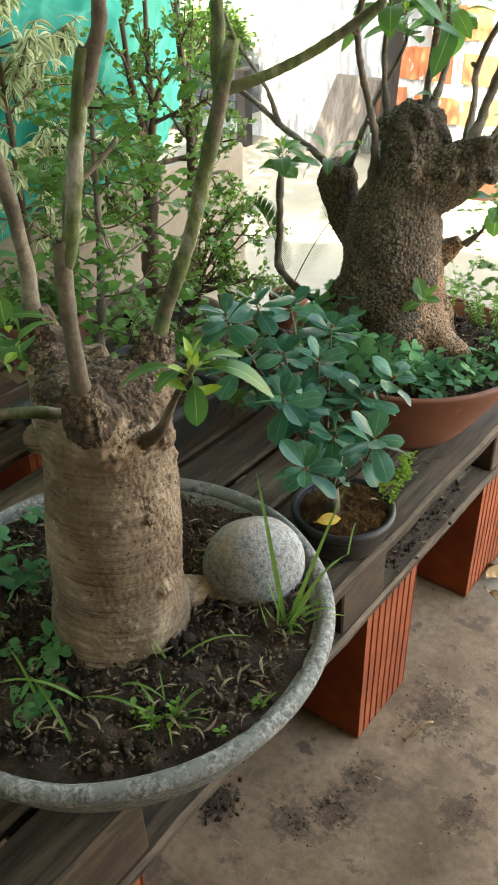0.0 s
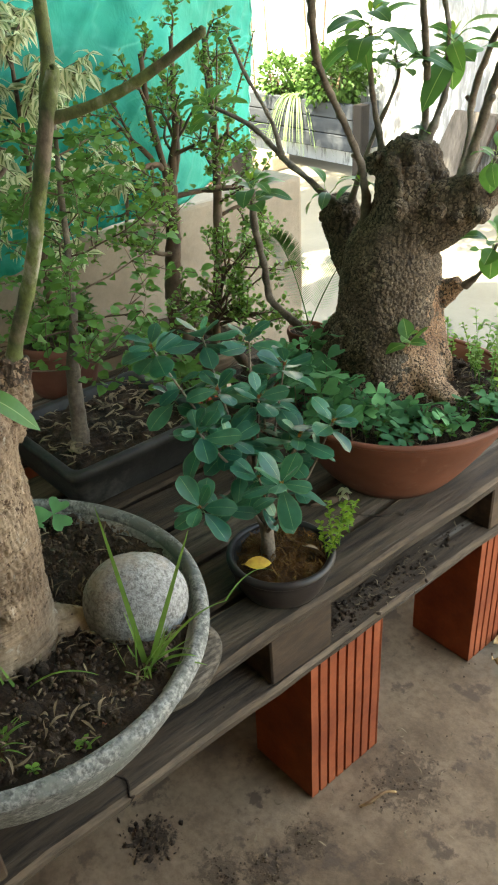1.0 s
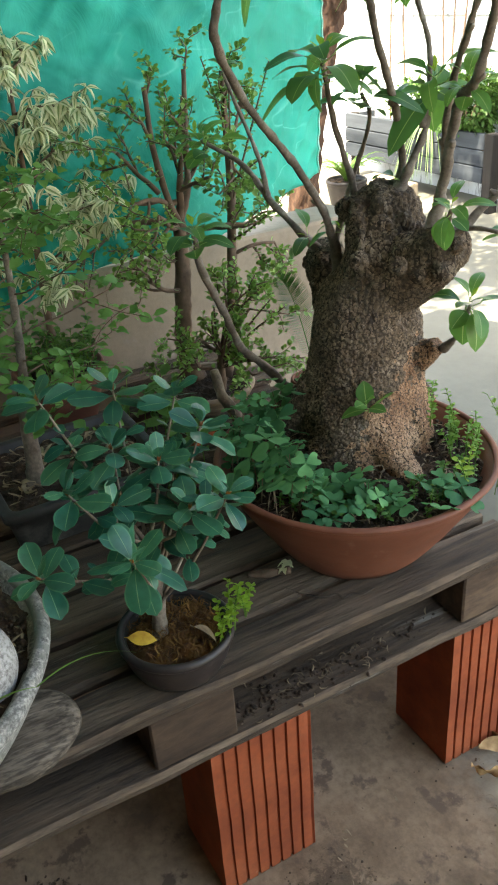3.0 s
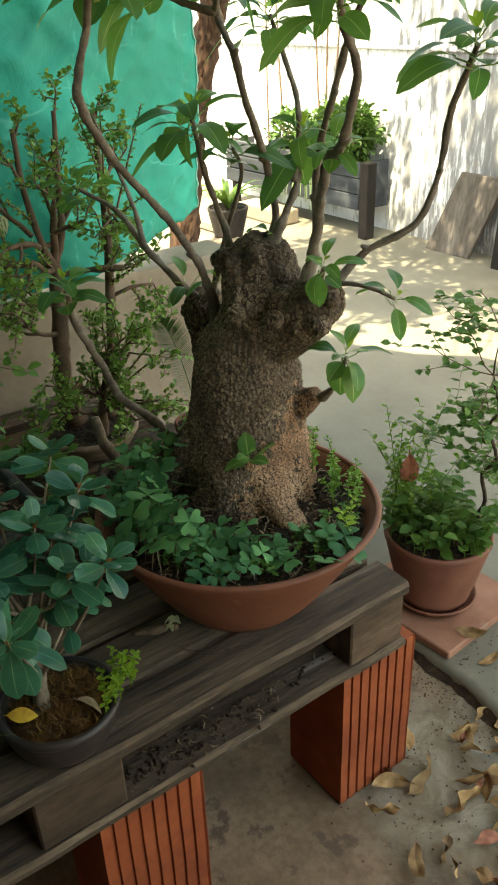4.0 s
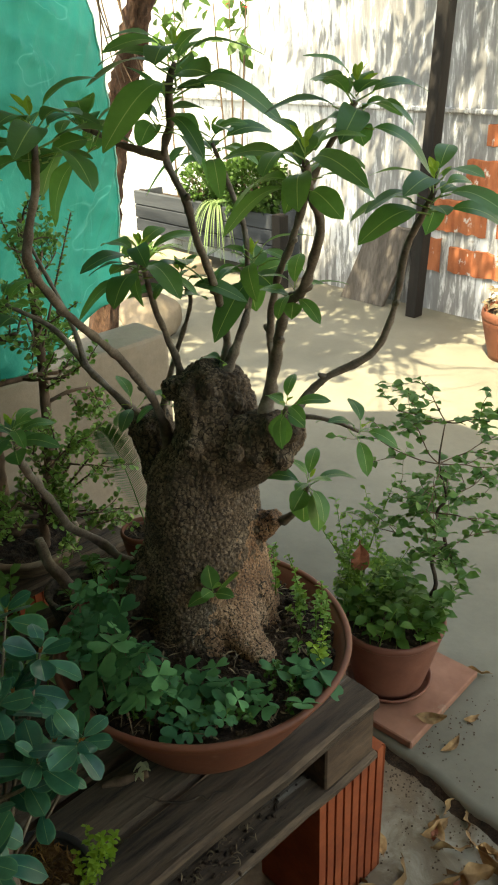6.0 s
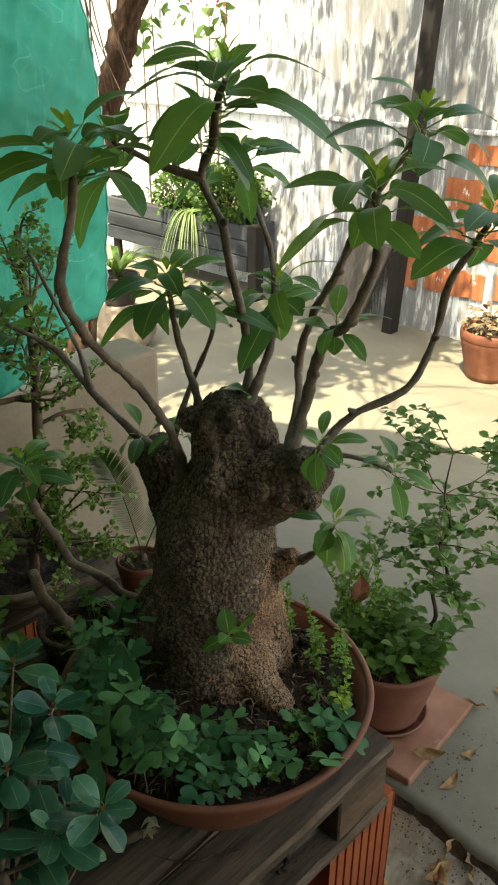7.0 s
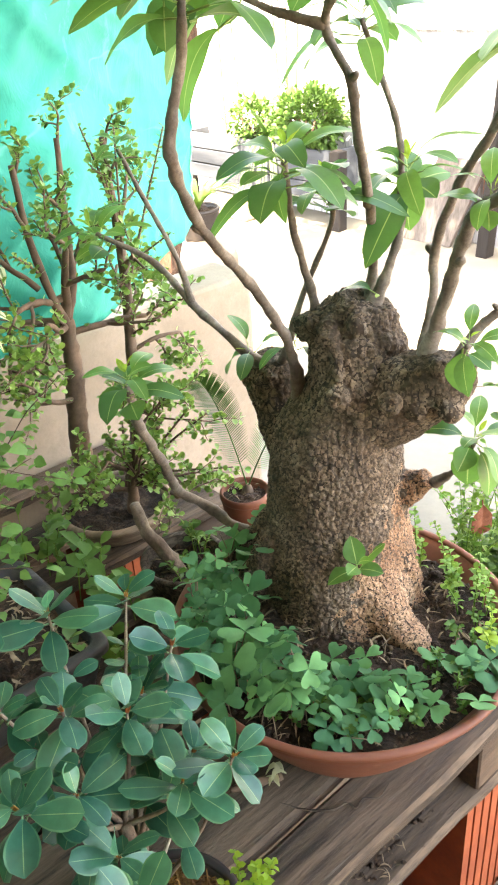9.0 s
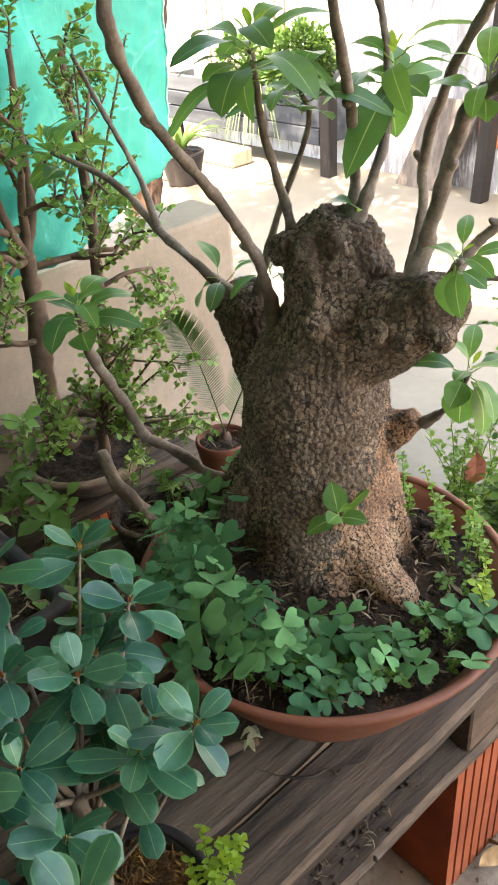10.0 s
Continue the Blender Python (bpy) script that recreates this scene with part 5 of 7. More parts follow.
def flank(c):
    """How far the tan bark flakes, on the side towards the yard and higher up."""
    return max(0, min(1, (c.x - 0.058 + (c.y - 1.19) * 0.9 + 0.15 * (c.z - 0.78) + 0.02 * noise.noise(c * 40)) / 0.04)) * max(0, min(1, (c.z - 0.66) / 0.06))


def scarred(me, z):
    """Gives the cut top of a trunk its dark scar wood, and paints crevice darkening into the cracks there and on the
    flaking side.
    """
    for f in me.polygons:
        c = f.center
        if c.z + 0.03 * noise.noise(c * 30) > z:
            f.material_index = 2 if plates(c, 0.006, 1.6)[0] < 0.16 else 1
        elif flank(c) > 0.3:
            gap, high = flaking(c)
            if gap < 0.09 and high < 0.55:
                f.material_index = 1
    return me


def tan_bonsai():
    e = thing("bonsai_tree", (0.035, 1.2, 0.58), "pruned bonsai with a stout tan trunk and tall green cut shoots", "bonsai tree")
    bm = bmesh.new()
    tube(bm, [(0.016, 1.175, 0.56, 0.086), (0.018, 1.176, 0.60, 0.085), (0.020, 1.179, 0.65, 0.081), (0.022, 1.182, 0.72, 0.0765), (0.025, 1.185, 0.80, 0.0735), (0.026, 1.187, 0.87, 0.068),
              (0.026, 1.188, 0.915, 0.069), (0.022, 1.188, 0.95, 0.064), (0.020, 1.19, 0.967, 0.045)], 40, 6)
    tube(bm, [(0.018, 1.24, 0.90, 0.035), (0.022, 1.266, 0.945, 0.027), (0.026, 1.276, 0.98, 0.0165)], 16, 4)
    tube(bm, [(0.065, 1.16, 0.92, 0.034), (0.080, 1.128, 0.965, 0.024), (0.086, 1.118, 1.005, 0.014)], 16, 4)
    tube(bm, [(-0.04, 1.20, 0.92, 0.04), (-0.08, 1.212, 0.96, 0.026), (-0.093, 1.209, 0.995, 0.016)], 16, 4)
    tube(bm, [(0.05, 1.243, 0.635, 0.03), (0.075, 1.28, 0.625, 0.023), (0.10, 1.305, 0.61, 0.014)], 12, 4)
    for x, y, z, r in ((0.068, 1.150, 0.895, 0.013), (0.086, 1.208, 0.905, 0.014), (0.074, 1.228, 0.87, 0.011), (-0.018, 1.135, 0.90, 0.015), (0.017, 1.122, 0.87, 0.009), (0.096, 1.180, 0.72, 0.011), (0.090, 1.202, 0.916, 0.014), (0.098, 1.168, 0.829, 0.005), (0.055, 1.243, 0.93, 0.016), (0.032, 1.135, 0.93, 0.014)):
        v = bmesh.ops.create_icosphere(bm, subdivisions=2, radius=r)["verts"]
        for q in v:
            q.co += Vector((x, y, z))

    def bark(c, n):
        low = max(0, min(1, (0.88 - c.z) / 0.12))
        wr = 0.0016 * noise.noise(Vector((c.x * 16, c.y * 16, c.z * 210 + 4 * noise.noise(c * 12)))) * low
        side = flank(c)
        gap, high = flaking(c)
        flake = (0.0004 + 0.0018 * side) * (high - 0.4) - (0.0002 + 0.0020 * side) * max(0, 0.22 - gap) / 0.22
        top = max(0, min(1, (c.z - 0.885) / 0.05))
        knob = 0.0030 * noise.noise(c * 60) + 0.0022 * noise.noise(Vector((c.x * 190, c.y * 190, c.z * 70))) + 0.0020 * (plates(c, 0.006, 1.6)[1] - 0.5)
        away = math.hypot(c.x - 0.040, c.y - 1.165)
        rings = 0.0016 * math.cos((away + 0.004 * noise.noise(c * 50)) * 1100) * max(0, 1 - away / 0.04) * max(0, min(1, (c.z - 0.945) / 0.01))
        return 0.0030 * noise.noise(c * 20) + 0.004 * noise.noise(c * 8) + wr + flake + 0.0011 * noise.noise(c * 190) + 1.4 * knob * top + rings

    part("trunk", scarred(fuse(bm, 0.0020, bark, "trunk", [M["bark_tan"], M["bark_scar"], M["bark_fissure"]]), 0.95), None, e, "stout pale tan trunk with flaking, wrinkled bark")
    shoots = [("shoot_green", [(0.022, 1.272, 0.95, 0.017), (0.031, 1.281, 0.996, 0.0115), (0.051, 1.302, 1.068, 0.0105), (0.066, 1.318, 1.144, 0.0102), (0.078, 1.334, 1.215, 0.0105), (0.080, 1.345, 1.250, 0.010)]),
              ("shoot_green", [(0.074, 1.335, 1.21, 0.010), (0.064, 1.345, 1.235, 0.0098), (0.057, 1.355, 1.262, 0.009), (0.055, 1.358, 1.33, 0.008), (0.056, 1.36, 1.40, 0.007)]),
              ("shoot_green", [(0.075, 1.337, 1.212, 0.008), (0.10, 1.370, 1.222, 0.0072), (0.135, 1.402, 1.243, 0.0068), (0.175, 1.438, 1.276, 0.0064)]),
              ("shoot_brown", [(0.085, 1.118, 0.985, 0.0145), (0.087, 1.115, 1.03, 0.0105), (0.087, 1.115, 1.10, 0.0098), (0.089, 1.117, 1.135, 0.0100)]),
              ("shoot_green", [(0.088, 1.116, 1.105, 0.004), (0.091, 1.119, 1.125, 0.0095), (0.097, 1.126, 1.158, 0.0085), (0.103, 1.134, 1.215, 0.0085), (0.111, 1.143, 1.270, 0.0080)]),
              ("shoot_brown", [(0.108, 1.139, 1.235, 0.004), (0.110, 1.143, 1.25, 0.0095), (0.114, 1.147, 1.268, 0.0088), (0.120, 1.153, 1.29, 0.0078), (0.122, 1.156, 1.34, 0.007), (0.123, 1.158, 1.40, 0.006)]),
              ("shoot_brown", [(-0.094, 1.208, 0.985, 0.0125), (-0.092, 1.211, 1.05, 0.0112), (-0.096, 1.205, 1.13, 0.0102), (-0.11, 1.197, 1.22, 0.009)]),
              ("shoot_brown", [(-0.128, 1.268, 0.905, 0.010), (-0.13, 1.279, 0.955, 0.0075), (-0.129, 1.286, 0.995, 0.0060), (-0.127, 1.297, 1.05, 0.0064), (-0.125, 1.306, 1.106, 0.0056)]),
              ("shoot_brown", [(-0.127, 1.313, 1.095, 0.0042), (-0.121, 1.339, 1.109, 0.004), (-0.114, 1.37, 1.132, 0.0034)]),
              ("shoot_brown", [(0.088, 1.18, 0.915, 0.010), (0.122, 1.172, 0.945, 0.0065), (0.158, 1.16, 1.0, 0.0045), (0.190, 1.148, 1.042, 0.0034)]),
              ("shoot_green", [(0.055, 1.12, 0.965, 0.007), (0.04, 1.07, 0.985, 0.006), (0.02, 1.0, 1.0, 0.005)])]
    for i, (mt, run) in enumerate(shoots):
        bm = bmesh.new()
        run = run + [(run[-1][0], run[-1][1], run[-1][2] + 0.004, run[-1][3] * 0.45)]
        tube(bm, [(x, y, z, r * (0.70 if z > 0.99 else 0.85)) for x, y, z, r in run], 14, 8, 0.2, 0.08, i * 2.1)
        part("shoot", bm, M[mt], e)
    bm = bmesh.new()
    tube(bm, [(-0.03, 1.23, 0.905, 0.04), (-0.085, 1.255, 0.91, 0.03), (-0.128, 1.268, 0.905, 0.018)], 14, 4, 0.5)
    part("burl", bm, M["bark_scar"], e, "dark knotted scar wood")
    for d, sz, me in (((-0.73, -0.55, 0.12), 0.52, 0), ((0.73, 0.60, 0.10), 0.58, 2), ((0.5, 0.6, 0.55), 0.42, 3), ((0.35, -0.30, -0.5), 0.46, 3), ((-0.5, 0.5, 0.25), 0.40, 1), ((-0.2, -0.8, 0.2), 0.36, 3)):
        place("leaf", bonsai_leaves[me], e, aim((0.190, 1.148, 1.042), d, random.uniform(-0.3, 0.3), sz))
    rosette(e, young_leaves, (0.190, 1.148, 1.044), (0.2, -0.1, 1), 9, 0.3, 1.1, 0.7, 0.2)
    rosette(e, young_leaves + bonsai_round, (0.05, 1.08, 1.06), (-0.2, -0.2, 1), 6, 0.1, 0.9, 0.65, 2.0)
    for p, d, sz in (((0.03, 1.05, 1.05), (-0.3, -0.5, 0.2), 0.6), ((0.0, 1.05, 1.02), (-0.6, 0.1, 0.1), 0.65), ((-0.13, 1.17, 1.05), (0.25, 0.6, 0.1), 0.9), ((-0.11, 1.16, 0.97), (0.5, 0.5, -0.2), 0.8), ((-0.10, 1.17, 1.0), (0.4, 0.6, 0.05), 0.8)):
        place("leaf", random.choice(bonsai_round), e, aim(p, d, random.uniform(-0.3, 0.3), sz))
    return e


tan_bonsai()


# ---- granite egg and flat pebble ----
bm = bmesh.new()
for q in bmesh.ops.create_icosphere(bm, subdivisions=5, radius=1)["verts"]:
    k = 1 + 0.03 * noise.noise(q.co * 1.5) + 0.006 * noise.noise(q.co * 16) + 0.004 * noise.noise(q.co * 40)
    q.co = Vector((q.co.x * 0.058, q.co.y * 0.066, q.co.z * 0.063)) * k
bmesh.ops.rotate(bm, verts=bm.verts[:], cent=(0, 0, 0), matrix=Euler((0.35, 0.0, -0.6)).to_matrix())
bmesh.ops.translate(bm, verts=bm.verts[:], vec=(0.100, 1.335, 0.648))
tagged(new("granite_stone", as_mesh("granite_stone", bm, M["granite"])), "rounded pale grey speckled granite stone on the cement bowl's soil", "stone")
bm = bmesh.new()
for q in bmesh.ops.create_icosphere(bm, subdivisions=4, radius=1)["verts"]:
    k = 1 + 0.06 * noise.noise(q.co * 1.2)
    q.co = Vector((q.co.x * 0.056, q.co.y * 0.080, q.co.z * 0.021)) * k
bmesh.ops.rotate(bm, verts=bm.verts[:], cent=(0, 0, 0), matrix=Euler((0.10, 0.38, 0.2)).to_matrix())
bmesh.ops.translate(bm, verts=bm.verts[:], vec=(0.100, 1.376, 0.506))
tagged(new("flat_pebble", as_mesh("flat_pebble", bm, M["slate_pebble"])), "flat grey banded pebble wedged under the cement bowl", "stone")


# ---- ficus shrub in the black pot ----
ficus_leaves = [leaf_mesh("leaf", [M["leaf_ficus"], M["ficus_rib"], M["ficus_edge"]], 0.054, 0.0300, 0.62, 0.42, 0.05, d, 0.02, 8, 0.1, 0.03, c, True) for d, c in ((0.05, 0.06), (0.18, 0.1), (0.32, 0.05), (0.12, -0.1))]


def ficus_shrub():
    random.seed(6)
    e = thing("ficus_shrub", (0.06, 1.595, 0.535), "small ficus shrub with thick glossy blue-green leaves in rosettes", "shrub")
    heads = [((0.145, 1.546, 0.744), (0.35, -0.3, 0.8)), ((0.102, 1.445, 0.735), (0.2, -0.5, 0.7)), ((0.013, 1.517, 0.778), (-0.1, -0.4, 0.9)), ((0.083, 1.705, 0.745), (0.3, 0.3, 0.8)),
             ((-0.126, 1.64, 0.836), (-0.3, 0.1, 0.9)), ((-0.09, 1.525, 0.868), (-0.3, -0.2, 0.9)), ((-0.050, 1.690, 0.742), (-0.1, 0.2, 0.9)), ((-0.05, 1.736, 0.78), (-0.1, 0.4, 0.9)),
             ((0.06, 1.66, 0.73), (0.2, 0.1, 0.9)), ((0.062, 1.578, 0.7), (0.5, -0.2, 0.7)), ((-0.105, 1.56, 0.77), (-0.5, -0.1, 0.8)), ((-0.13, 1.735, 0.8), (-0.4, 0.4, 0.8)),
             ((0.02, 1.7, 0.7), (0.1, 0.4, 0.8)), ((-0.045, 1.60, 0.79), (-0.2, -0.2, 0.9)), ((-0.02, 1.655, 0.765), (0.1, 0.2, 0.9)), ((0.005, 1.575, 0.735), (0.3, -0.2, 0.8)), ((-0.07, 1.71, 0.735), (-0.2, 0.3, 0.9))]
    bm = bmesh.new()
    tube(bm, [(0.058, 1.592, 0.52, 0.013), (0.05, 1.60, 0.575, 0.0105), (0.03, 1.61, 0.62, 0.0095), (0.012, 1.612, 0.665, 0.008)], 12, 6, 0.25, 0.1)
    part("trunk", bm, M["shoot_brown"], e)
    forks = [(0.05, 1.60, 0.585), (0.03, 1.61, 0.625), (0.012, 1.612, 0.66)]
    for i, (p, ax) in enumerate(heads):
        f = forks[i % 3]
        mid = [(a * 0.45 + b * 0.55) for a, b in zip(f, p)]
        bm = bmesh.new()
        tube(bm, [(*f, 0.0032), (mid[0] + random.uniform(-0.012, 0.012), mid[1] + random.uniform(-0.012, 0.012), mid[2] - 0.012, 0.0022), (*p, 0.0015)], 8, 6, 0.2)
        stem = part("stem", bm, M["shoot_brown"], e)
        rosette(stem, ficus_leaves, p, ax, random.randint(8, 10), -0.35, 0.8, random.uniform(1.0, 1.15), random.uniform(0, 6), gap=0.0025)
        bm = bmesh.new()
        up = Vector(ax).normalized()
        for k in range(3):
            side = up.orthogonal().normalized() * 0.0016 * (k - 1)
            tube(bm, [(*(Vector(p) + side * 0.5), 0.0012), (*(Vector(p) + up * 0.004 + side), 0.0010), (*(Vector(p) + up * (0.006 + 0.0015 * k) + side * 1.6), 0.0003)], 6, 2)
        part("bud", bm, M["bud_red"], stem, "orange-red unopened bud")
        for w in ((0.25, 0.75), (0.5, 0.5))[:1 + i % 2]:
            q = [a * w[0] + b * w[1] for a, b in zip(f, p)]
            rosette(stem, ficus_leaves, q, ax, 4, -0.1, 0.5, 0.85, random.uniform(0, 6), gap=0.007)
    return e


ficus_shrub()


# ---- low plants in the bowls ----
def trefoil(name, size, mat, notch=True):
    """A three-part clover leaf on a short stalk, lying in the xy plane round the origin."""
    bm = bmesh.new()
    for k in range(3):
        a = k * 2 * math.pi / 3
        d, s = Vector((math.cos(a), math.sin(a), 0)), Vector((-math.sin(a), math.cos(a), 0))
        rows = [(0.02, 0.03, 0.02), (0.25, 0.24, 0.08), (0.5, 0.45, 0.11), (0.78, 0.56, 0.10), (0.97, 0.48, 0.05), (1.06, 0.27, 0.0)]
        prev = None
        for t, w, z in rows:
            mid = min(t, 0.86) if notch else t
            r = [bm.verts.new((d * t - s * w + Vector((0, 0, z + 0.05))) * size), bm.verts.new((d * mid + Vector((0, 0, z - 0.02))) * size), bm.verts.new((d * t + s * w + Vector((0, 0, z + 0.05))) * size)]
            if prev:
                bm.faces.new((prev[0], prev[1], r[1], r[0]))
                bm.faces.new((prev[1], prev[2], r[2], r[1]))
            prev = r
    return as_mesh(name, bm, M[mat])


clovers = [trefoil("clover_leaf", s, "leaf_clover") for s in (0.021, 0.0245, 0.016)]


def clover_patch(label, spots, parent_loc, lift=(0.02, 0.07)):
    e = thing("clover", parent_loc, label, "clover")
    verts, faces = [], []
    bm = bmesh.new()
    for x, y, z in spots:
        h = random.uniform(*lift)
        dx, dy = random.uniform(-0.02, 0.02), random.uniform(-0.02, 0.02)
        tube(bm, [(x, y, z, 0.0008), (x + dx * 0.4, y + dy * 0.4, z + h * 0.6, 0.0007), (x + dx, y + dy, z + h, 0.0006)], 4, 3)
        m = Matrix.Translation((x + dx, y + dy, z + h)) @ Euler((random.uniform(-0.7, 0.5), random.uniform(-0.3, 0.7), random.uniform(0, 6.3))).to_matrix().to_4x4()
        place("clover_leaf", random.choice(clovers), e, m @ Matrix.Scale(random.uniform(0.55, 1.35), 4))
    part("stalk", bm, M["straw"], e, kind="stuff")
    return e


def in_bowl(cx, cy, r0, r1, a0, a1, z, n):
    out = []
    for _ in range(n):
        a, r = random.uniform(a0, a1), math.sqrt(random.uniform(r0 * r0, r1 * r1))
        out.append((cx + r * math.cos(a), cy + r * math.sin(a), z))
    return out


clover_patch("dense green clover growing over the soil of the terracotta bowl", in_bowl(-0.045, 2.000, 0.12, 0.205, -3.6, -1.1, 0.634, 66) + in_bowl(-0.045, 2.000, 0.12, 0.19, -2.6, -1.0, 0.636, 26) + in_bowl(-0.045, 2.000, 0.14, 0.215, -3.9, -2.0, 0.632, 34), (-0.1, 1.87, 0.64), (0.02, 0.085))
clover_patch("clover and seedlings crowding round the dark trunk's foot", in_bowl(-0.045, 2.000, 0.07, 0.19, -1.75, -0.35, 0.638, 24), (0.0, 1.9, 0.64), (0.008, 0.04))
clover_patch("a few low clover leaves at the front of the terracotta bowl", in_bowl(-0.044, 2.0, 0.14, 0.2, -1.2, 0.35, 0.64, 26), (0.06, 1.9, 0.64), (0.005, 0.03))
clover_patch("small sprig of clover beside the tan trunk", [(-0.013 + random.uniform(-0.015, 0.015), 1.088 + random.uniform(-0.015, 0.012), 0.62) for _ in range(10)] +
             [(0.03 + random.uniform(-0.03, 0.03), 1.04 + random.uniform(-0.02, 0.02), 0.62) for _ in range(5)], (-0.02, 1.09, 0.62), (0.008, 0.026))
clover_patch("low dark clover at the far side of the cement bowl", in_bowl(0.0, 1.19, 0.12, 0.21, 2.2, 3.9, 0.62, 26), (-0.15, 1.19, 0.62), (0.008, 0.03))


def weed(name, label, spots, loc, mat, size, height, outline=None, n=12):
    """A sprig with small leaves up a thin stem; all its leaves are one part."""
    e = thing(name, loc, label, "weed")
    bm = bmesh.new()
    leaves = []
    for x, y, z in spots:
        h = height * random.uniform(0.6, 1.2)
        dx, dy = random.uniform(-0.35, 0.35) * h, random.uniform(-0.35, 0.35) * h
        top = Vector((x + dx, y + dy, z + h))
        tube(bm, [(x, y, z, 0.0012), (x + dx * 0.3, y + dy * 0.3, z + h * 0.5, 0.001), (*top, 0.0006)], 5, 4)
        for k in range(n):
            t = 0.25 + 0.75 * (k + random.random()) / n
            p = Vector((x + dx * t * t, y + dy * t * t, z + h * t))
            a = k * 2.4 + random.uniform(-0.4, 0.4)
            leaves.append((p, Vector((math.cos(a), math.sin(a), random.uniform(-0.1, 0.7))), random.uniform(-0.6, 0.6), size * random.uniform(0.6, 1.2)))
    part("stem", bm, M["leaf_weed"], e, kind="stuff")
    leaf_cloud("foliage", leaves, M[mat], outline or [(0, 0.03, 0), (0.35, 0.28, 0.06), (0.7, 0.3, 0.05), (1, 0.02, -0.05)], e)
    return e


weed("weed", "bright yellow-green sprig growing at the edge of the black pot", [(0.105, 1.668, 0.535), (0.12, 1.655, 0.535), (0.118, 1.672, 0.535), (0.104, 1.683, 0.535), (0.122, 1.680, 0.555), (0.128, 1.695, 0.575), (0.12, 1.70, 0.57)], (0.11, 1.67, 0.535), "leaf_young", 0.010, 0.072, n=22)
weed("weed", "yellow-green sprig at the rim of the terracotta bowl", [(0.13, 2.08, 0.645), (0.12, 2.09, 0.645)], (0.125, 2.085, 0.645), "leaf_young", 0.012, 0.06, n=14)
weed("weed", "feathery green weeds behind the dark trunk", in_bowl(-0.044, 2.0, 0.13, 0.2, 0.8, 2.2, 0.64, 24), (-0.02, 2.14, 0.64), "leaf_weed", 0.011, 0.065, n=16)
weed("weed", "tiny weeds at the front of the terracotta bowl", in_bowl(-0.044, 2.0, 0.10, 0.2, -1.4, 0.9, 0.64, 40), (0.1, 1.95, 0.64), "leaf_pot", 0.010, 0.02, n=9)
weed("weed", "small green weeds among the soil of the cement bowl", [(0.15 + random.uniform(-0.02, 0.02), 1.10 + random.uniform(-0.02, 0.02), 0.62) for _ in range(8)] + [(0.22, 1.125, 0.62), (0.225, 1.18, 0.62)], (0.15, 1.10, 0.62), "leaf_weed", 0.010, 0.018, n=8)
weed("weed", "dense small-leaved weeds over the soil of the clay bowl", in_bowl(-0.42, 2.01, 0.0, 0.06, 0, 6.3, 0.52, 6), (-0.42, 2.01, 0.52), "leaf_pot", 0.018, 0.06, n=9)


def grass(label, blades, loc):
    """Thin arching blades: (root, tip, sag, width)."""
    e = thing("grass_tuft", loc, label, "grass")
    for root, tip, sag, w in blades:
        bm = bmesh.new()
        r, t = Vector(root), Vector(tip)
        side = (t - r).cross(Vector((0, 0, 1)))
        side = side.normalized() if side.length > 1e-4 else Vector((1, 0, 0))
        if t.z - r.z > 0.1:
            side = Vector((0.55, 0.83, 0))
        prev = None
        for i in range(10):
            s = i / 9
            p = r.lerp(t, s) + Vector((0, 0, sag * 4 * s * (1 - s)))
            k = w * (1 - s ** 2.5) + 0.0003
            q = (bm.verts.new(p - side * k), bm.verts.new(p + Vector((0, 0, -k * 0.5))), bm.verts.new(p + side * k))
            if prev:
                bm.faces.new((prev[0], prev[1], q[1], q[0]))
                bm.faces.new((prev[1], prev[2], q[2], q[1]))
            prev = q
        part("blade", bm, M["leaf_grass"], e)
    return e


g0 = (0.182, 1.293, 0.618)
grass("green grass blades growing beside the granite stone", [(g0, (0.155, 1.275, 0.85), 0.004, 0.0028), (g0, (0.227, 1.339, 0.825), 0.002, 0.0030), (g0, (0.20, 1.40, 0.672), 0.02, 0.0020), ((0.20, 1.40, 0.672), (0.135, 1.535, 0.60), 0.02, 0.0008),
      (g0, (0.225, 1.335, 0.645), 0.012, 0.0028), ((0.17, 1.275, 0.618), (0.165, 1.262, 0.68), 0.0, 0.0024), ((0.19, 1.3, 0.618), (0.235, 1.34, 0.635), 0.01, 0.0022), ((0.18, 1.30, 0.618), (0.19, 1.32, 0.68), 0.0, 0.0026)] +
      [((g0[0] + random.uniform(-0.012, 0.014), g0[1] + random.uniform(-0.014, 0.012), 0.618), (g0[0] + random.uniform(-0.03, 0.045), g0[1] + random.uniform(-0.035, 0.04), random.uniform(0.635, 0.695)), random.uniform(0.0, 0.012), random.uniform(0.0010, 0.0019)) for _ in range(22)], g0)
g1 = (0.164, 1.103, 0.616)
grass("thin grass tuft in the soil of the cement bowl", [(g1, (g1[0] + 0.045 * math.cos(a), g1[1] + 0.045 * math.sin(a), 0.616 + random.uniform(0.012, 0.045)), random.uniform(0, 0.012), 0.0011) for a in [i * 0.62 for i in range(14)]] +
      [(g1, (0.06, 1.06, 0.625), 0.025, 0.0016), ((0.09, 1.12, 0.62), (0.175, 1.10, 0.625), 0.010, 0.003), ((0.08, 1.10, 0.62), (0.15, 1.115, 0.64), 0.018, 0.002)], g1)
g2 = (0.111, 1.165, 0.62)
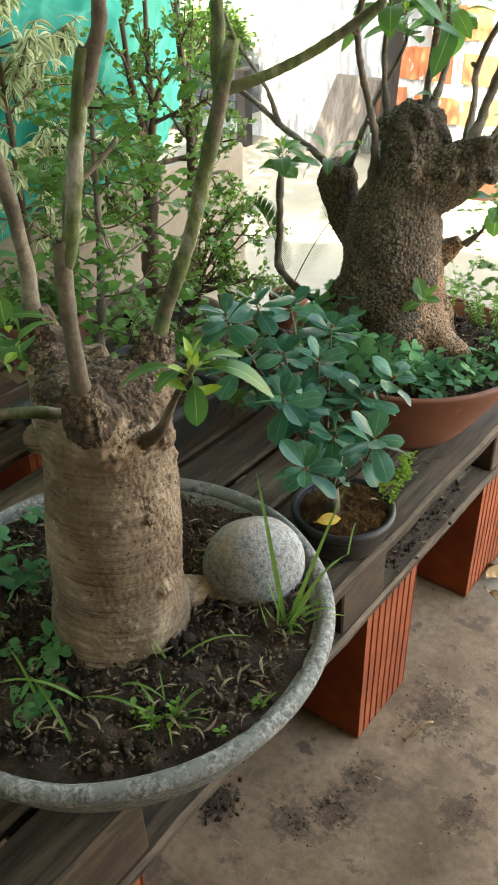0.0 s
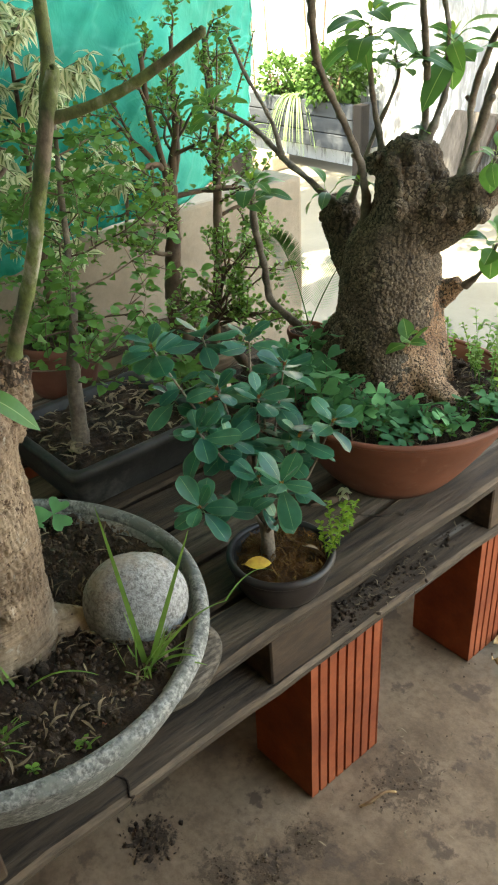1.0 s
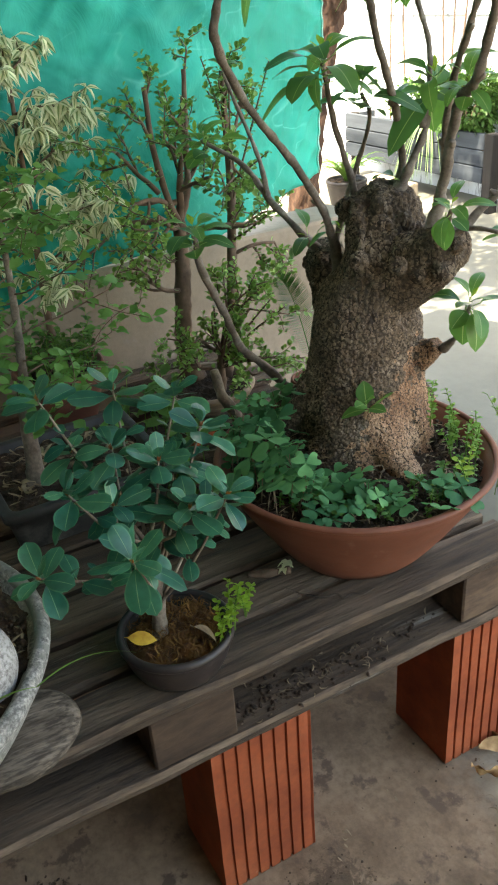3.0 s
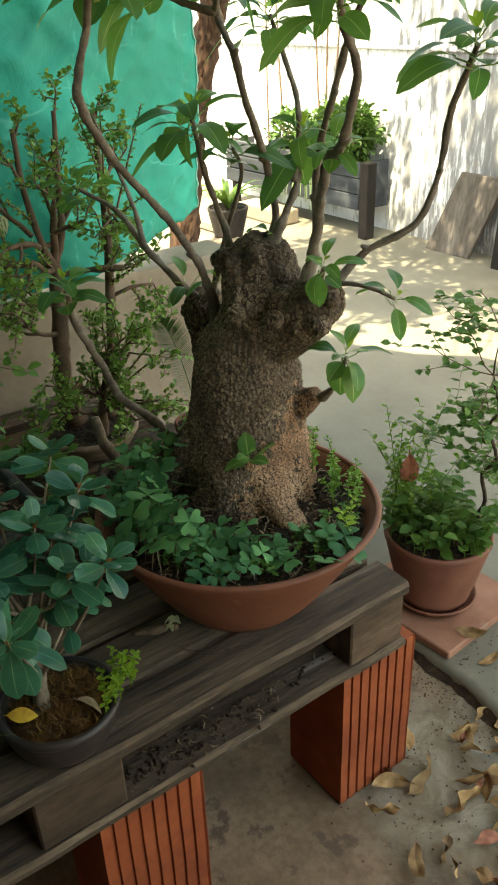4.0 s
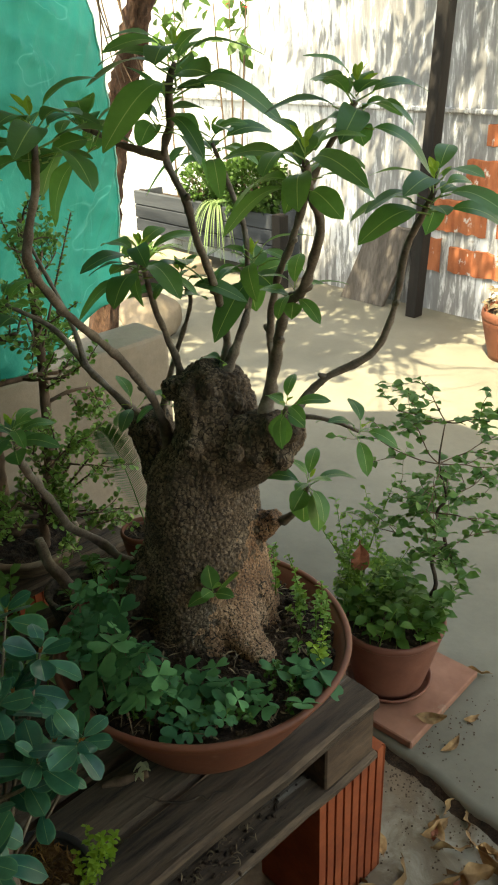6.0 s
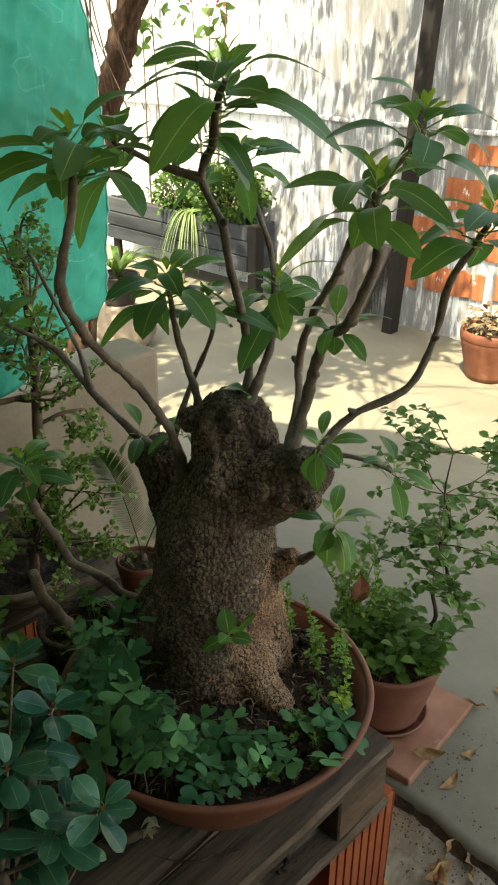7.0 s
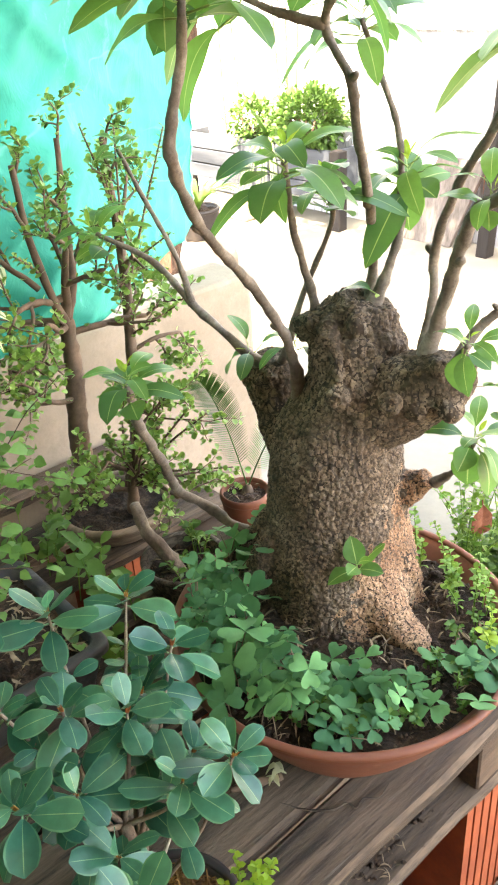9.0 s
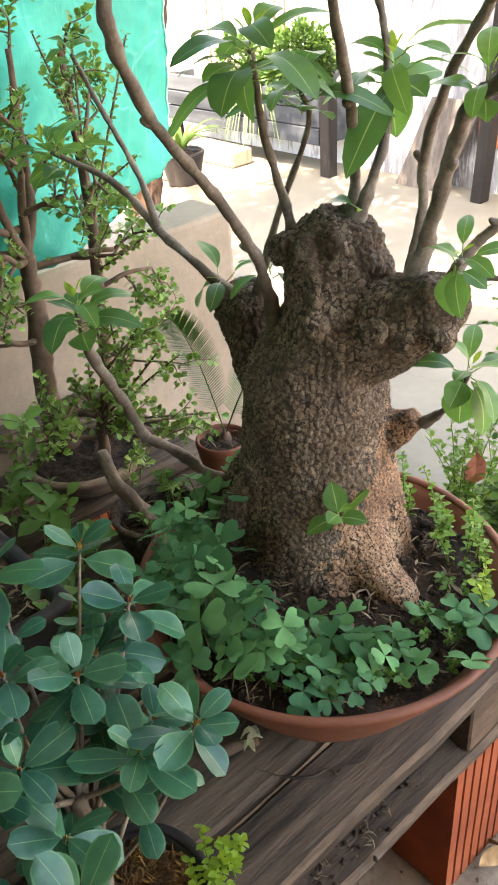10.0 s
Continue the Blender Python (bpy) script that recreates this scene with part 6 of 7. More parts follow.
grass("few upright grass blades near the tan trunk", [(g2, (0.095, 1.155, 0.665), 0, 0.0022), (g2, (0.175, 1.235, 0.65), 0.02, 0.0015), ((0.105, 1.155, 0.62), (0.10, 1.15, 0.66), 0, 0.0025), ((0.08, 1.07, 0.62), (-0.01, 1.0, 0.65), 0.03, 0.0018),
      ((0.05, 1.03, 0.62), (-0.05, 1.06, 0.64), 0.02, 0.0016), ((0.228, 1.175, 0.615), (0.24, 1.195, 0.64), 0.006, 0.002), ((0.11, 1.02, 0.62), (0.0, 1.05, 0.635), 0.02, 0.0018)], g2)
# pebbles in the cement bowl
for k, (x, y, s) in enumerate(((0.102, 1.046, 0.008), (0.137, 1.017, 0.008), (0.185, 1.10, 0.009), (0.205, 1.15, 0.006), (0.215, 1.21, 0.007), (0.07, 1.06, 0.007), (0.2, 1.25, 0.005), (0.13, 1.09, 0.006))):
    bm = bmesh.new()
    pebble(bm, (x, y, 0.619 + s * 0.35), s, 0.7, 0.3, 2)
    tagged(new("pebble", as_mesh("pebble", bm, M["crumb"] if k % 2 else M["leaf_rust"])), "small brown pebble on the soil of the cement bowl", "pebble", "pebbles in the cement bowl")
def curled(me, twist, curl):
    """Twists and rolls a dead leaf up along its length."""
    for v in me.vertices:
        a = twist * v.co.y / 0.1
        x, z = v.co.x, v.co.z
        v.co.x, v.co.z = x * math.cos(a) - z * math.sin(a), x * math.sin(a) + z * math.cos(a) + curl * (v.co.y / 0.1 - 0.5) ** 2 * 0.1
    return me


dry = [leaf_mesh("dry_leaf", [M["leaf_dry"], M["leaf_dry"]], 0.095, 0.033, 0.48, 0.62, 0.8, d, w, 10, 0.08, 0.06, 0.3) for d, w in ((0.25, 0.12), (-0.25, 0.2), (0.5, 0.08), (0.1, 0.3), (0.0, 0.15))]
for me, tw, cu in zip(dry, (1.3, -1.7, 0.8, 2.1, -1.1), (0.5, 0.2, 0.7, 0.3, 0.9)):
    curled(me, tw, cu)
ob = new("dry_leaf", leaf_mesh("dry_leaf", [M["leaf_yellow"], M["leaf_yellow"]], 0.045, 0.02, 0.5, 0.8, 0.3, 0.2))
ob.matrix_basis = aim((0.052, 1.545, 0.556), (0.62, 0.78, 0.0), 0.6)
tagged(ob, "yellow fallen leaf on the rim of the black pot", "leaf")
ob = new("dry_leaf", leaf_mesh("dry_leaf", [M["straw"], M["straw"]], 0.045, 0.026, 0.5, 0.8, 0.4, 0.2))
ob.matrix_basis = aim((0.10, 1.625, 0.575), (0.45, 0.6, -0.55), -0.4)
tagged(ob, "pale withered leaf in the black pot", "leaf")


# ---- plants at the back of the bench ----
def grow(bm, leaves, p, d, length, r, depth, spread=0.6, up=0.15, kids=3, leaf=None, wiggle=0.25, shrink=0.66, twigs=None):
    """A twig that wanders, bears leaves and forks; its forks are drawn into twigs."""
    p, d = Vector(p), Vector(d).normalized()
    pts = [(*p, r)]
    n = 4
    for i in range(n):
        d = (d + Vector([random.uniform(-wiggle, wiggle) for _ in range(3)]) + Vector((0, 0, up * 0.4))).normalized()
        p = p + d * length / n
        pts.append((*p, r * (1 - 0.4 * (i + 1) / n)))
        if leaf:
            leaf(leaves, p, d, depth)
    tube(bm, pts, 6 if r < 0.004 else 9, 3, 0.15)
    if depth > 0:
        for k in range(kids):
            a = random.uniform(0, 6.3)
            u = d.orthogonal().normalized()
            v = d.cross(u)
            nd = (d * random.uniform(0.5, 1.0) + (u * math.cos(a) + v * math.sin(a)) * spread + Vector((0, 0, up))).normalized()
            s = pts[-1 - (k % 3)]
            grow(twigs if twigs is not None else bm, leaves, s[:3], nd, length * random.uniform(shrink - 0.12, shrink + 0.12), s[3] * 0.72, depth - 1, spread, up, kids, leaf, wiggle, shrink, twigs)


def jade_leaf(out, p, d, depth):
    for k in range((5, 3, 1)[min(depth, 2)]):
        a = random.uniform(0, 6.3)
        u = d.orthogonal().normalized()
        v = d.cross(u)
        q = (u * math.cos(a) + v * math.sin(a) + d * 0.4 + Vector((0, 0, 0.25)))
        out.append((p + d * random.uniform(-0.01, 0.01) + q * 0.003, q, random.uniform(-0.8, 0.8), random.uniform(0.008, 0.0135)))


JADE = [(0, 0.05, 0.0), (0.3, 0.34, 0.05), (0.65, 0.42, 0.06), (0.9, 0.28, 0.02), (1.0, 0.04, 0.0)]


def paired_twig(bm, out, p, q):
    """A straight dark twig with its leaves in crosswise pairs."""
    p, q = Vector(p), Vector(q)
    d = (q - p).normalized()
    bow = Vector([random.uniform(-0.006, 0.006) for _ in range(3)])
    tube(bm, [(*p, 0.0028), (*(p * 0.5 + q * 0.5 + bow), 0.0022), (*q, 0.0014)], 7, 4, 0.2)
    u = d.orthogonal().normalized()
    v = d.cross(u)
    n = max(4, int((q - p).length / 0.0085))
    for k in range(1, n + 1):
        t = k / n
        if t < 0.4 and (q - p).length > 0.13:
            continue
        c = p.lerp(q, t) + bow * 4 * t * (1 - t) * 0.5
        w = u if k % 2 else v
        for sgn in (1, -1):
            if random.random() < 0.9:
                out.append((c, w * sgn + d * 0.35, random.uniform(-0.5, 0.5), random.uniform(0.010, 0.016) * (1 - 0.35 * t)))


def jade(loc, label, trunks, seed, rods=()):
    random.seed(seed)
    e = thing("jade_bonsai", loc, label, "bonsai tree")
    leaves = []
    twigs = bmesh.new()
    for run, boughs in trunks:
        bm = bmesh.new()
        tube(bm, run, 14, 7, 0.25, 0.12)
        part("trunk", bm, M["twig_brown"], e)
        for p, d, ln, r, dep in boughs:
            bm = bmesh.new()
            grow(bm, leaves, p, d, ln, r, dep, 0.95, 0.05, 3, jade_leaf, 0.28, 0.62, twigs)
            part("branch", bm, M["twig_brown"], e)
    for p, q in rods:
        bm = bmesh.new()
        paired_twig(bm, leaves, p, q)
        part("branch", bm, M["twig_brown"], e)
    part("twig", twigs, M["twig_brown"], e, kind="stuff")
    leaf_cloud("foliage", leaves, M["leaf_jade"], JADE, e, "small plump round leaves")
    return e


jade((-0.73, 2.04, 0.53), "tall jade bonsai with dark trunks and small round leaves", [
    ([(-0.72, 2.03, 0.52, 0.026), (-0.735, 2.02, 0.60, 0.021), (-0.735, 2.025, 0.70, 0.0185), (-0.725, 2.03, 0.80, 0.016), (-0.722, 2.03, 0.89, 0.014)],
     [((-0.722, 2.03, 0.885), (-0.25, -0.95, 0.05), 0.19, 0.0085, 2), ((-0.722, 2.03, 0.89), (0.3, 0.3, 0.9), 0.14, 0.009, 2), ((-0.722, 2.03, 0.88), (0.75, -0.6, 0.1), 0.14, 0.007, 2), ((-0.73, 2.03, 0.86), (0.35, 0.9, 0.15), 0.15, 0.007, 2), ((-0.722, 2.03, 0.93), (0.3, -0.9, 0.35), 0.15, 0.007, 2), ((-0.73, 2.03, 0.74), (0.2, -0.95, 0.1), 0.12, 0.006, 2),
      ((-0.725, 2.03, 0.80), (-0.2, -0.9, 0.3), 0.10, 0.005, 1), ((-0.72, 2.03, 0.90), (-0.3, 0.5, 0.8), 0.15, 0.007, 2), ((-0.74, 2.0, 0.95), (-0.2, -0.6, 0.7), 0.12, 0.006, 2)]),
    ([(-0.70, 2.10, 0.52, 0.017), (-0.69, 2.12, 0.65, 0.012), (-0.70, 2.14, 0.80, 0.0105), (-0.71, 2.155, 0.95, 0.009), (-0.735, 2.165, 1.10, 0.0065), (-0.745, 2.17, 1.17, 0.005)],
     [((-0.70, 2.14, 0.80), (0.4, 0.5, 0.4), 0.10, 0.005, 2), ((-0.705, 2.15, 0.88), (-0.5, 0.4, 0.5), 0.11, 0.005, 2), ((-0.71, 2.155, 0.95), (0.5, -0.2, 0.5), 0.11, 0.005, 2),
      ((-0.72, 2.16, 1.02), (-0.3, 0.5, 0.6), 0.09, 0.0045, 2), ((-0.73, 2.165, 1.08), (0.2, -0.5, 0.6), 0.08, 0.004, 1), ((-0.745, 2.17, 1.15), (0, 0.1, 1), 0.06, 0.003, 1), ((-0.69, 2.12, 0.68), (0.6, 0.1, 0.4), 0.10, 0.005, 2)]),
    ([(-0.722, 2.03, 0.88, 0.009), (-0.73, 2.06, 0.95, 0.0075), (-0.745, 2.075, 1.05, 0.006), (-0.755, 2.09, 1.18, 0.0045)],
     [((-0.745, 2.075, 1.06), (0.3, -0.4, 0.7), 0.08, 0.004, 1), ((-0.755, 2.09, 1.17), (-0.1, 0.1, 1), 0.06, 0.003, 1)]),
    ([(-0.722, 2.03, 0.88, 0.009), (-0.70, 2.00, 0.95, 0.007), (-0.71, 1.985, 1.05, 0.006), (-0.72, 1.985, 1.16, 0.0045)],
     [((-0.71, 1.985, 1.06), (0.2, -0.6, 0.6), 0.08, 0.004, 1), ((-0.72, 1.985, 1.14), (0, 0.3, 0.8), 0.05, 0.003, 1)])], 21,
    [((-0.745, 2.075, 1.05), (-0.722, 2.064, 1.135)), ((-0.72, 2.160, 1.02), (-0.70, 2.104, 1.20)), ((-0.71, 2.155, 0.96), (-0.675, 2.151, 1.195)), ((-0.705, 2.148, 0.90), (-0.637, 2.221, 1.187)),
     ((-0.703, 1.995, 0.98), (-0.66, 1.93, 1.04)), ((-0.722, 2.03, 0.88), (-0.62, 1.96, 0.95)), ((-0.71, 2.155, 0.95), (-0.62, 2.20, 1.02)), ((-0.70, 2.142, 0.83), (-0.60, 2.18, 0.90)), ((-0.72, 2.160, 1.02), (-0.64, 2.10, 1.13))])
jade((-0.64, 2.06, 0.53), "bushy low jade plant spilling from the shallow bowl", [
    ([(-0.63, 2.05, 0.52, 0.013), (-0.62, 2.05, 0.57, 0.010), (-0.61, 2.05, 0.62, 0.008)],
     [((-0.62, 2.05, 0.58), (0.7, -0.4, 0.5), 0.10, 0.005, 2), ((-0.62, 2.05, 0.58), (0.5, 0.5, 0.5), 0.11, 0.005, 2), ((-0.61, 2.05, 0.61), (0.1, -0.6, 0.7), 0.11, 0.005, 2), ((-0.61, 2.05, 0.62), (0.2, 0.3, 0.9), 0.12, 0.005, 2),
      ((-0.62, 2.05, 0.57), (-0.2, -0.8, 0.4), 0.10, 0.005, 2), ((-0.61, 2.05, 0.60), (0.8, 0.2, 0.35), 0.12, 0.005, 2), ((-0.61, 2.05, 0.63), (0.4, -0.1, 0.9), 0.13, 0.005, 2)])], 33,
    [((-0.61, 2.05, 0.61), (-0.521, 2.135, 0.752)), ((-0.615, 2.05, 0.59), (-0.509, 2.158, 0.73)), ((-0.612, 2.05, 0.61), (-0.491, 2.192, 0.61)), ((-0.61, 2.05, 0.61), (-0.578, 2.026, 0.742)), ((-0.61, 2.05, 0.61), (-0.55, 2.08, 0.77)),
     ((-0.61, 2.05, 0.60), (-0.54, 2.00, 0.73)), ((-0.61, 2.05, 0.61), (-0.58, 2.13, 0.78)), ((-0.615, 2.05, 0.59), (-0.51, 2.04, 0.67))])


def tray_leaf(out, p, d, depth):
    for k in range(3):
        a = random.uniform(0, 6.3)
        q = Vector((math.cos(a), math.sin(a), random.uniform(-0.45, 0.55)))
        out.append((p + q * 0.006, q, random.uniform(-0.9, 0.9), random.uniform(0.55, 1.15)))


def tray_tree():
    random.seed(5)
    e = thing("bonsai_tree", (-0.44, 1.567, 0.55), "slender light-green leafy bonsai with a grey stem in the tray", "bonsai tree")
    bm = bmesh.new()
    tube(bm, [(-0.437, 1.567, 0.54, 0.018), (-0.435, 1.57, 0.60, 0.0145), (-0.43, 1.573, 0.70, 0.0125), (-0.415, 1.58, 0.78, 0.008), (-0.405, 1.587, 0.90, 0.006), (-0.40, 1.59, 1.02, 0.0045), (-0.395, 1.595, 1.12, 0.003)], 14, 7, 0.15, 0.08)
    part("trunk", bm, M["branch_grey"], e)
    leaves = []
    twigs = bmesh.new()
    for k in range(30):
        t = k / 29
        z = 0.68 + 0.42 * t
        a = k * 2.4
        ln = 0.18 * (1 - 0.5 * t) * random.uniform(0.6, 1.2)
        bm = bmesh.new()
        grow(bm, leaves, (-0.42 + 0.02 * t, 1.575 + 0.015 * t, z), (math.cos(a), math.sin(a), 0.18), ln, 0.0018, 1, 0.8, 0.02, 2, tray_leaf, 0.22, 0.65, twigs)
        part("twig", bm, M["twig_brown"], e)
    random.shuffle(leaves)
    meshes = [leaf_mesh("leaf", [M["leaf_tray"], M["leaf_tray"]], 0.030, 0.021, 0.45, 0.7, 0.1, d, 0.03, 4) for d in (0.1, 0.3, 0.2)]
    for p, d, roll, s in leaves[:290]:
        place("leaf", random.choice(meshes), e, aim(p, d, roll, s * 0.82))
    leaf_cloud("foliage", [(p, d, roll, s * 0.025) for p, d, roll, s in leaves[290:]], M["leaf_tray"], [(0.1, 0.03, 0), (0.4, 0.34, 0.03), (0.7, 0.28, 0.02), (1, 0.02, -0.1)], e)
    part("twig", twigs, M["twig_brown"], e, kind="stuff")
    return e


tray_tree()


def variegated_ficus():
    random.seed(8)
    e = thing("variegated_ficus", (-0.80, 1.735, 0.59), "weeping fig with drooping cream-edged leaves", "shrub")
    bm = bmesh.new()
    tube(bm, [(-0.80, 1.735, 0.58, 0.011), (-0.80, 1.735, 0.75, 0.008), (-0.80, 1.74, 0.95, 0.006), (-0.805, 1.745, 1.12, 0.0045), (-0.81, 1.75, 1.22, 0.003)], 10, 7, 0.15)
    part("trunk", bm, M["twig_brown"], e)
    leaves = []
    twigs = bmesh.new()

    def droop(out, p, d, depth):
        for k in range(4):
            a = random.uniform(0, 6.3)
            out.append((p, Vector((math.cos(a) * 0.8, math.sin(a) * 0.8, random.uniform(-1.3, 0.15))), random.uniform(-0.9, 0.9), random.uniform(0.026, 0.045)))

    for k in range(20):
        t = k / 19
        a = k * 2.4
        ln = (0.17 - 0.075 * t) * random.uniform(0.75, 1.2)
        x, y, z = -0.80, 1.742, 0.76 + 0.44 * t
        dx = math.cos(a) * (0.4 if math.cos(a) < 0 else 1)
        bm = bmesh.new()
        grow(bm, leaves, (x, y, z), (dx, math.sin(a), 0.45), ln, 0.0028, 1, 0.6, 0.1, 3, droop, 0.2, 0.6, twigs)
        part("twig", bm, M["twig_brown"], e)
    leaf_cloud("foliage", leaves, [M["leaf_greygreen"], M["leaf_cream"]], [(0, 0.03, 0), (0.3, 0.19, 0.04), (0.6, 0.17, -0.02), (0.85, 0.07, -0.12), (1.0, 0.01, -0.2)], e, "drooping pointed leaves with cream edges", True)
    part("twig", twigs, M["twig_brown"], e, kind="stuff")
    return e


variegated_ficus()
random.seed(11)
weed("weed", "tangle of fine green weeds in the red-brown pot", in_bowl(-0.80, 1.735, 0.0, 0.10, 0, 6.3, 0.595, 46), (-0.80, 1.735, 0.595), "leaf_pot", 0.018, 0.10, n=14)
weed("weed", "small-leaved plants at the back of the bench", [(-0.62 + random.uniform(-0.06, 0.08), 1.86 + random.uniform(-0.07, 0.07), 0.478) for _ in range(8)], (-0.60, 1.86, 0.478), "leaf_tray", 0.032, 0.11, n=7)
weed("weed", "low leafy sprigs between the pots on the bench", [(-0.33 + random.uniform(-0.05, 0.05), 1.82 + random.uniform(-0.06, 0.05), 0.478) for _ in range(6)], (-0.33, 1.82, 0.478), "leaf_pot", 0.034, 0.07, n=6)
weed("weed", "leafy green plants crowding the back of the bench", [(-0.50 + random.uniform(-0.09, 0.09), 1.90 + random.uniform(-0.06, 0.06), 0.478) for _ in range(6)], (-0.50, 1.90, 0.478), "leaf_tray", 0.044, 0.13, n=6)
weed("weed", "small green plant at the back wall", [(-0.72 + random.uniform(-0.05, 0.05), 1.34 + random.uniform(-0.05, 0.05), 0.478) for _ in range(9)], (-0.72, 1.34, 0.478), "leaf_jade", 0.022, 0.05, n=9)
# bent stem in the clay bowl
e = thing("pruned_stem", (-0.43, 2.0, 0.52), "bare reddish-brown pruned stem leaning in the clay bowl", "plant")
bm = bmesh.new()
tube(bm, [(-0.415, 2.00, 0.515, 0.013), (-0.435, 1.985, 0.56, 0.0125), (-0.46, 1.97, 0.60, 0.011), (-0.475, 1.965, 0.65, 0.008)], 12, 6, 0.25, 0.1)
part("stem", bm, M["shoot_brown"], e)

# cycad in its pot at the far end of the bench
cyc_pot = bowl("small_terracotta_pot", -0.455, 2.185, 0.477, 0.580, 0.030, 0.045, 0.016, 0.005, "terracotta", "small bright terracotta pot at the end of the bench", 0.004, 0.014, seed=4, belly=1.0)
crumbs(cyc_pot, -0.455, 2.185, 0.034, 0.567, 80, (0.0012, 0.004), 14)


def cycad():
    x0, y0 = -0.458, 2.195
    e = thing("cycad", (x0, y0, 0.57), "young cycad with a few stiff feathery fronds", "plant")
    bm = bmesh.new()
    tube(bm, [(x0, y0, 0.560, 0.012), (x0, y0, 0.574, 0.010), (x0, y0, 0.586, 0.004)], 10, 4, 0.3)
    part("stem", bm, M["twig_brown"], e)
    for end, rise in (((-0.560, 2.165, 0.780), 0.055), ((-0.275, 2.215, 0.840), 0.045)):
        a, b = Vector((x0, y0, 0.578)), Vector(end)
        run = [a.lerp(b, t / 14) + Vector((0, 0, rise * 4 * (t / 14) * (1 - t / 14))) for t in range(15)]
        bm = bmesh.new()
        tube(bm, [(*p, 0.0016 - 0.00008 * i) for i, p in enumerate(run)], 6, 1)
        fr = part("frond", bm, M["leaf_fern"], e)
        lv = []
        for i in range(150):
            t = 0.12 + 0.88 * i / 149
            q = t * 14
            k = min(13, int(q))
            p = run[k].lerp(run[k + 1], q - k)
            d = (run[k + 1] - run[k]).normalized()
            s = d.cross(Vector((0.5, -0.5, 0.6))).normalized() * (1 if i % 2 else -1)
            lv.append((p, s + d * 0.5, 0, 0.042 * math.sin(math.pi * min(0.97, t * 0.85 + 0.12))))
        leaf_cloud("leaflet", lv, M["leaf_fern"], [(0, 0.035, 0), (0.5, 0.05, 0), (1, 0.008, 0)], fr)
    return e


cycad()


# ---- beyond the end of the bench ----
bm = bmesh.new()
box(bm, -0.32, -0.002, 2.53, 2.83, 0.031, 0.052, 0.003, 0.0015)
bmesh.ops.rotate(bm, verts=bm.verts[:], cent=(0.0, 2.53, 0.04), matrix=Matrix.Rotation(0.07, 3, 'Z'))
tagged(new("clay_tile", as_mesh("clay_tile", bm, M["tile_red"], False)), "square red clay floor tile lying on the cement edge", "tile")
bm = bmesh.new()
lathe(bm, -0.165, 2.655, [(0.07, 0.054), (0.088, 0.054), (0.098, 0.076), (0.102, 0.078), (0.104, 0.074), (0.1, 0.070), (0.09, 0.060), (0.03, 0.060)], 64)
tagged(new("saucer", as_mesh("saucer", bm, M["terracotta_old"])), "red-brown plastic plant saucer on the clay tile", "saucer")
round_pot = bowl("terracotta_pot", -0.165, 2.655, 0.0605, 0.248, 0.082, 0.124, 0.02, 0.008, "terracotta_old", "round red-brown plastic pot in a saucer on a tile", 0.005, 0.022, seed=2, belly=0.95)
crumbs(round_pot, -0.165, 2.655, 0.105, 0.23, 120, (0.002, 0.005), 90)


def pot_shrub():
    random.seed(14)
    e = thing("shrub", (-0.115, 2.715, 0.23), "thin zigzag dark stem with sparse small green leaves", "shrub")
    leaves = []
    twigs = bmesh.new()

    def small(out, p, d, depth):
        for k in range(2):
            a = random.uniform(0, 6.3)
            out.append((p, Vector((math.cos(a), math.sin(a), random.uniform(-0.3, 0.35))), random.uniform(-0.7, 0.7), random.uniform(0.016, 0.027)))

    run = [(-0.118, 2.71, 0.22, 0.0065), (-0.108, 2.719, 0.29, 0.0058), (-0.096, 2.724, 0.335, 0.0050), (-0.110, 2.719, 0.404, 0.0045), (-0.084, 2.731, 0.444, 0.0042), (-0.107, 2.720, 0.522, 0.0036), (-0.090, 2.727, 0.566, 0.003), (-0.110, 2.718, 0.645, 0.0022), (-0.104, 2.720, 0.745, 0.0012)]
    bm = bmesh.new()
    tube(bm, run, 9, 3, 0.25)
    part("trunk", bm, M["bark_fissure"], e, "dark zigzag stem")
    for k in range(26):
        t = 0.42 + 0.58 * k / 25
        x, y, z, r = run[min(8, int(t * 9))]
        a = k * 2.4
        bm = bmesh.new()
        grow(bm, leaves, (x, y, z), (math.cos(a), math.sin(a), 0.15), random.uniform(0.07, 0.16), 0.0016, 1, 0.6, 0.0, 3, small, 0.25, 0.6, twigs)
        part("twig", bm, M["twig_brown"], e)
    leaf_cloud("foliage", leaves, M["leaf_pot"], [(0, 0.04, 0), (0.35, 0.34, 0.03), (0.7, 0.30, 0.0), (1, 0.03, -0.08)], e)
    part("twig", twigs, M["twig_brown"], e, kind="stuff")
    return e


pot_shrub()
weed("weed", "leafy green undergrowth filling the round pot", in_bowl(-0.165, 2.655, 0.0, 0.115, 0, 6.3, 0.23, 50), (-0.165, 2.655, 0.23), "leaf_pot", 0.036, 0.11, n=9)
weed("weed", "tall light-green sprigs leaning from the round pot", in_bowl(-0.24, 2.63, 0.0, 0.07, 0, 6.3, 0.23, 18), (-0.24, 2.63, 0.23), "leaf_weed", 0.017, 0.30, n=26)
ob = new("dry_leaf", leaf_mesh("dry_leaf", [M["leaf_rust"], M["leaf_rust"]], 0.10, 0.045, 0.5, 0.7, 0.8, 0.5, 0.1, 8, 0.1, 0.04, 0.4))
ob.matrix_basis = aim((-0.215, 2.59, 0.465), (0.15, -0.05, -1), 0.3)
tagged(ob, "large rust-brown withered leaf hanging in the plants", "leaf")

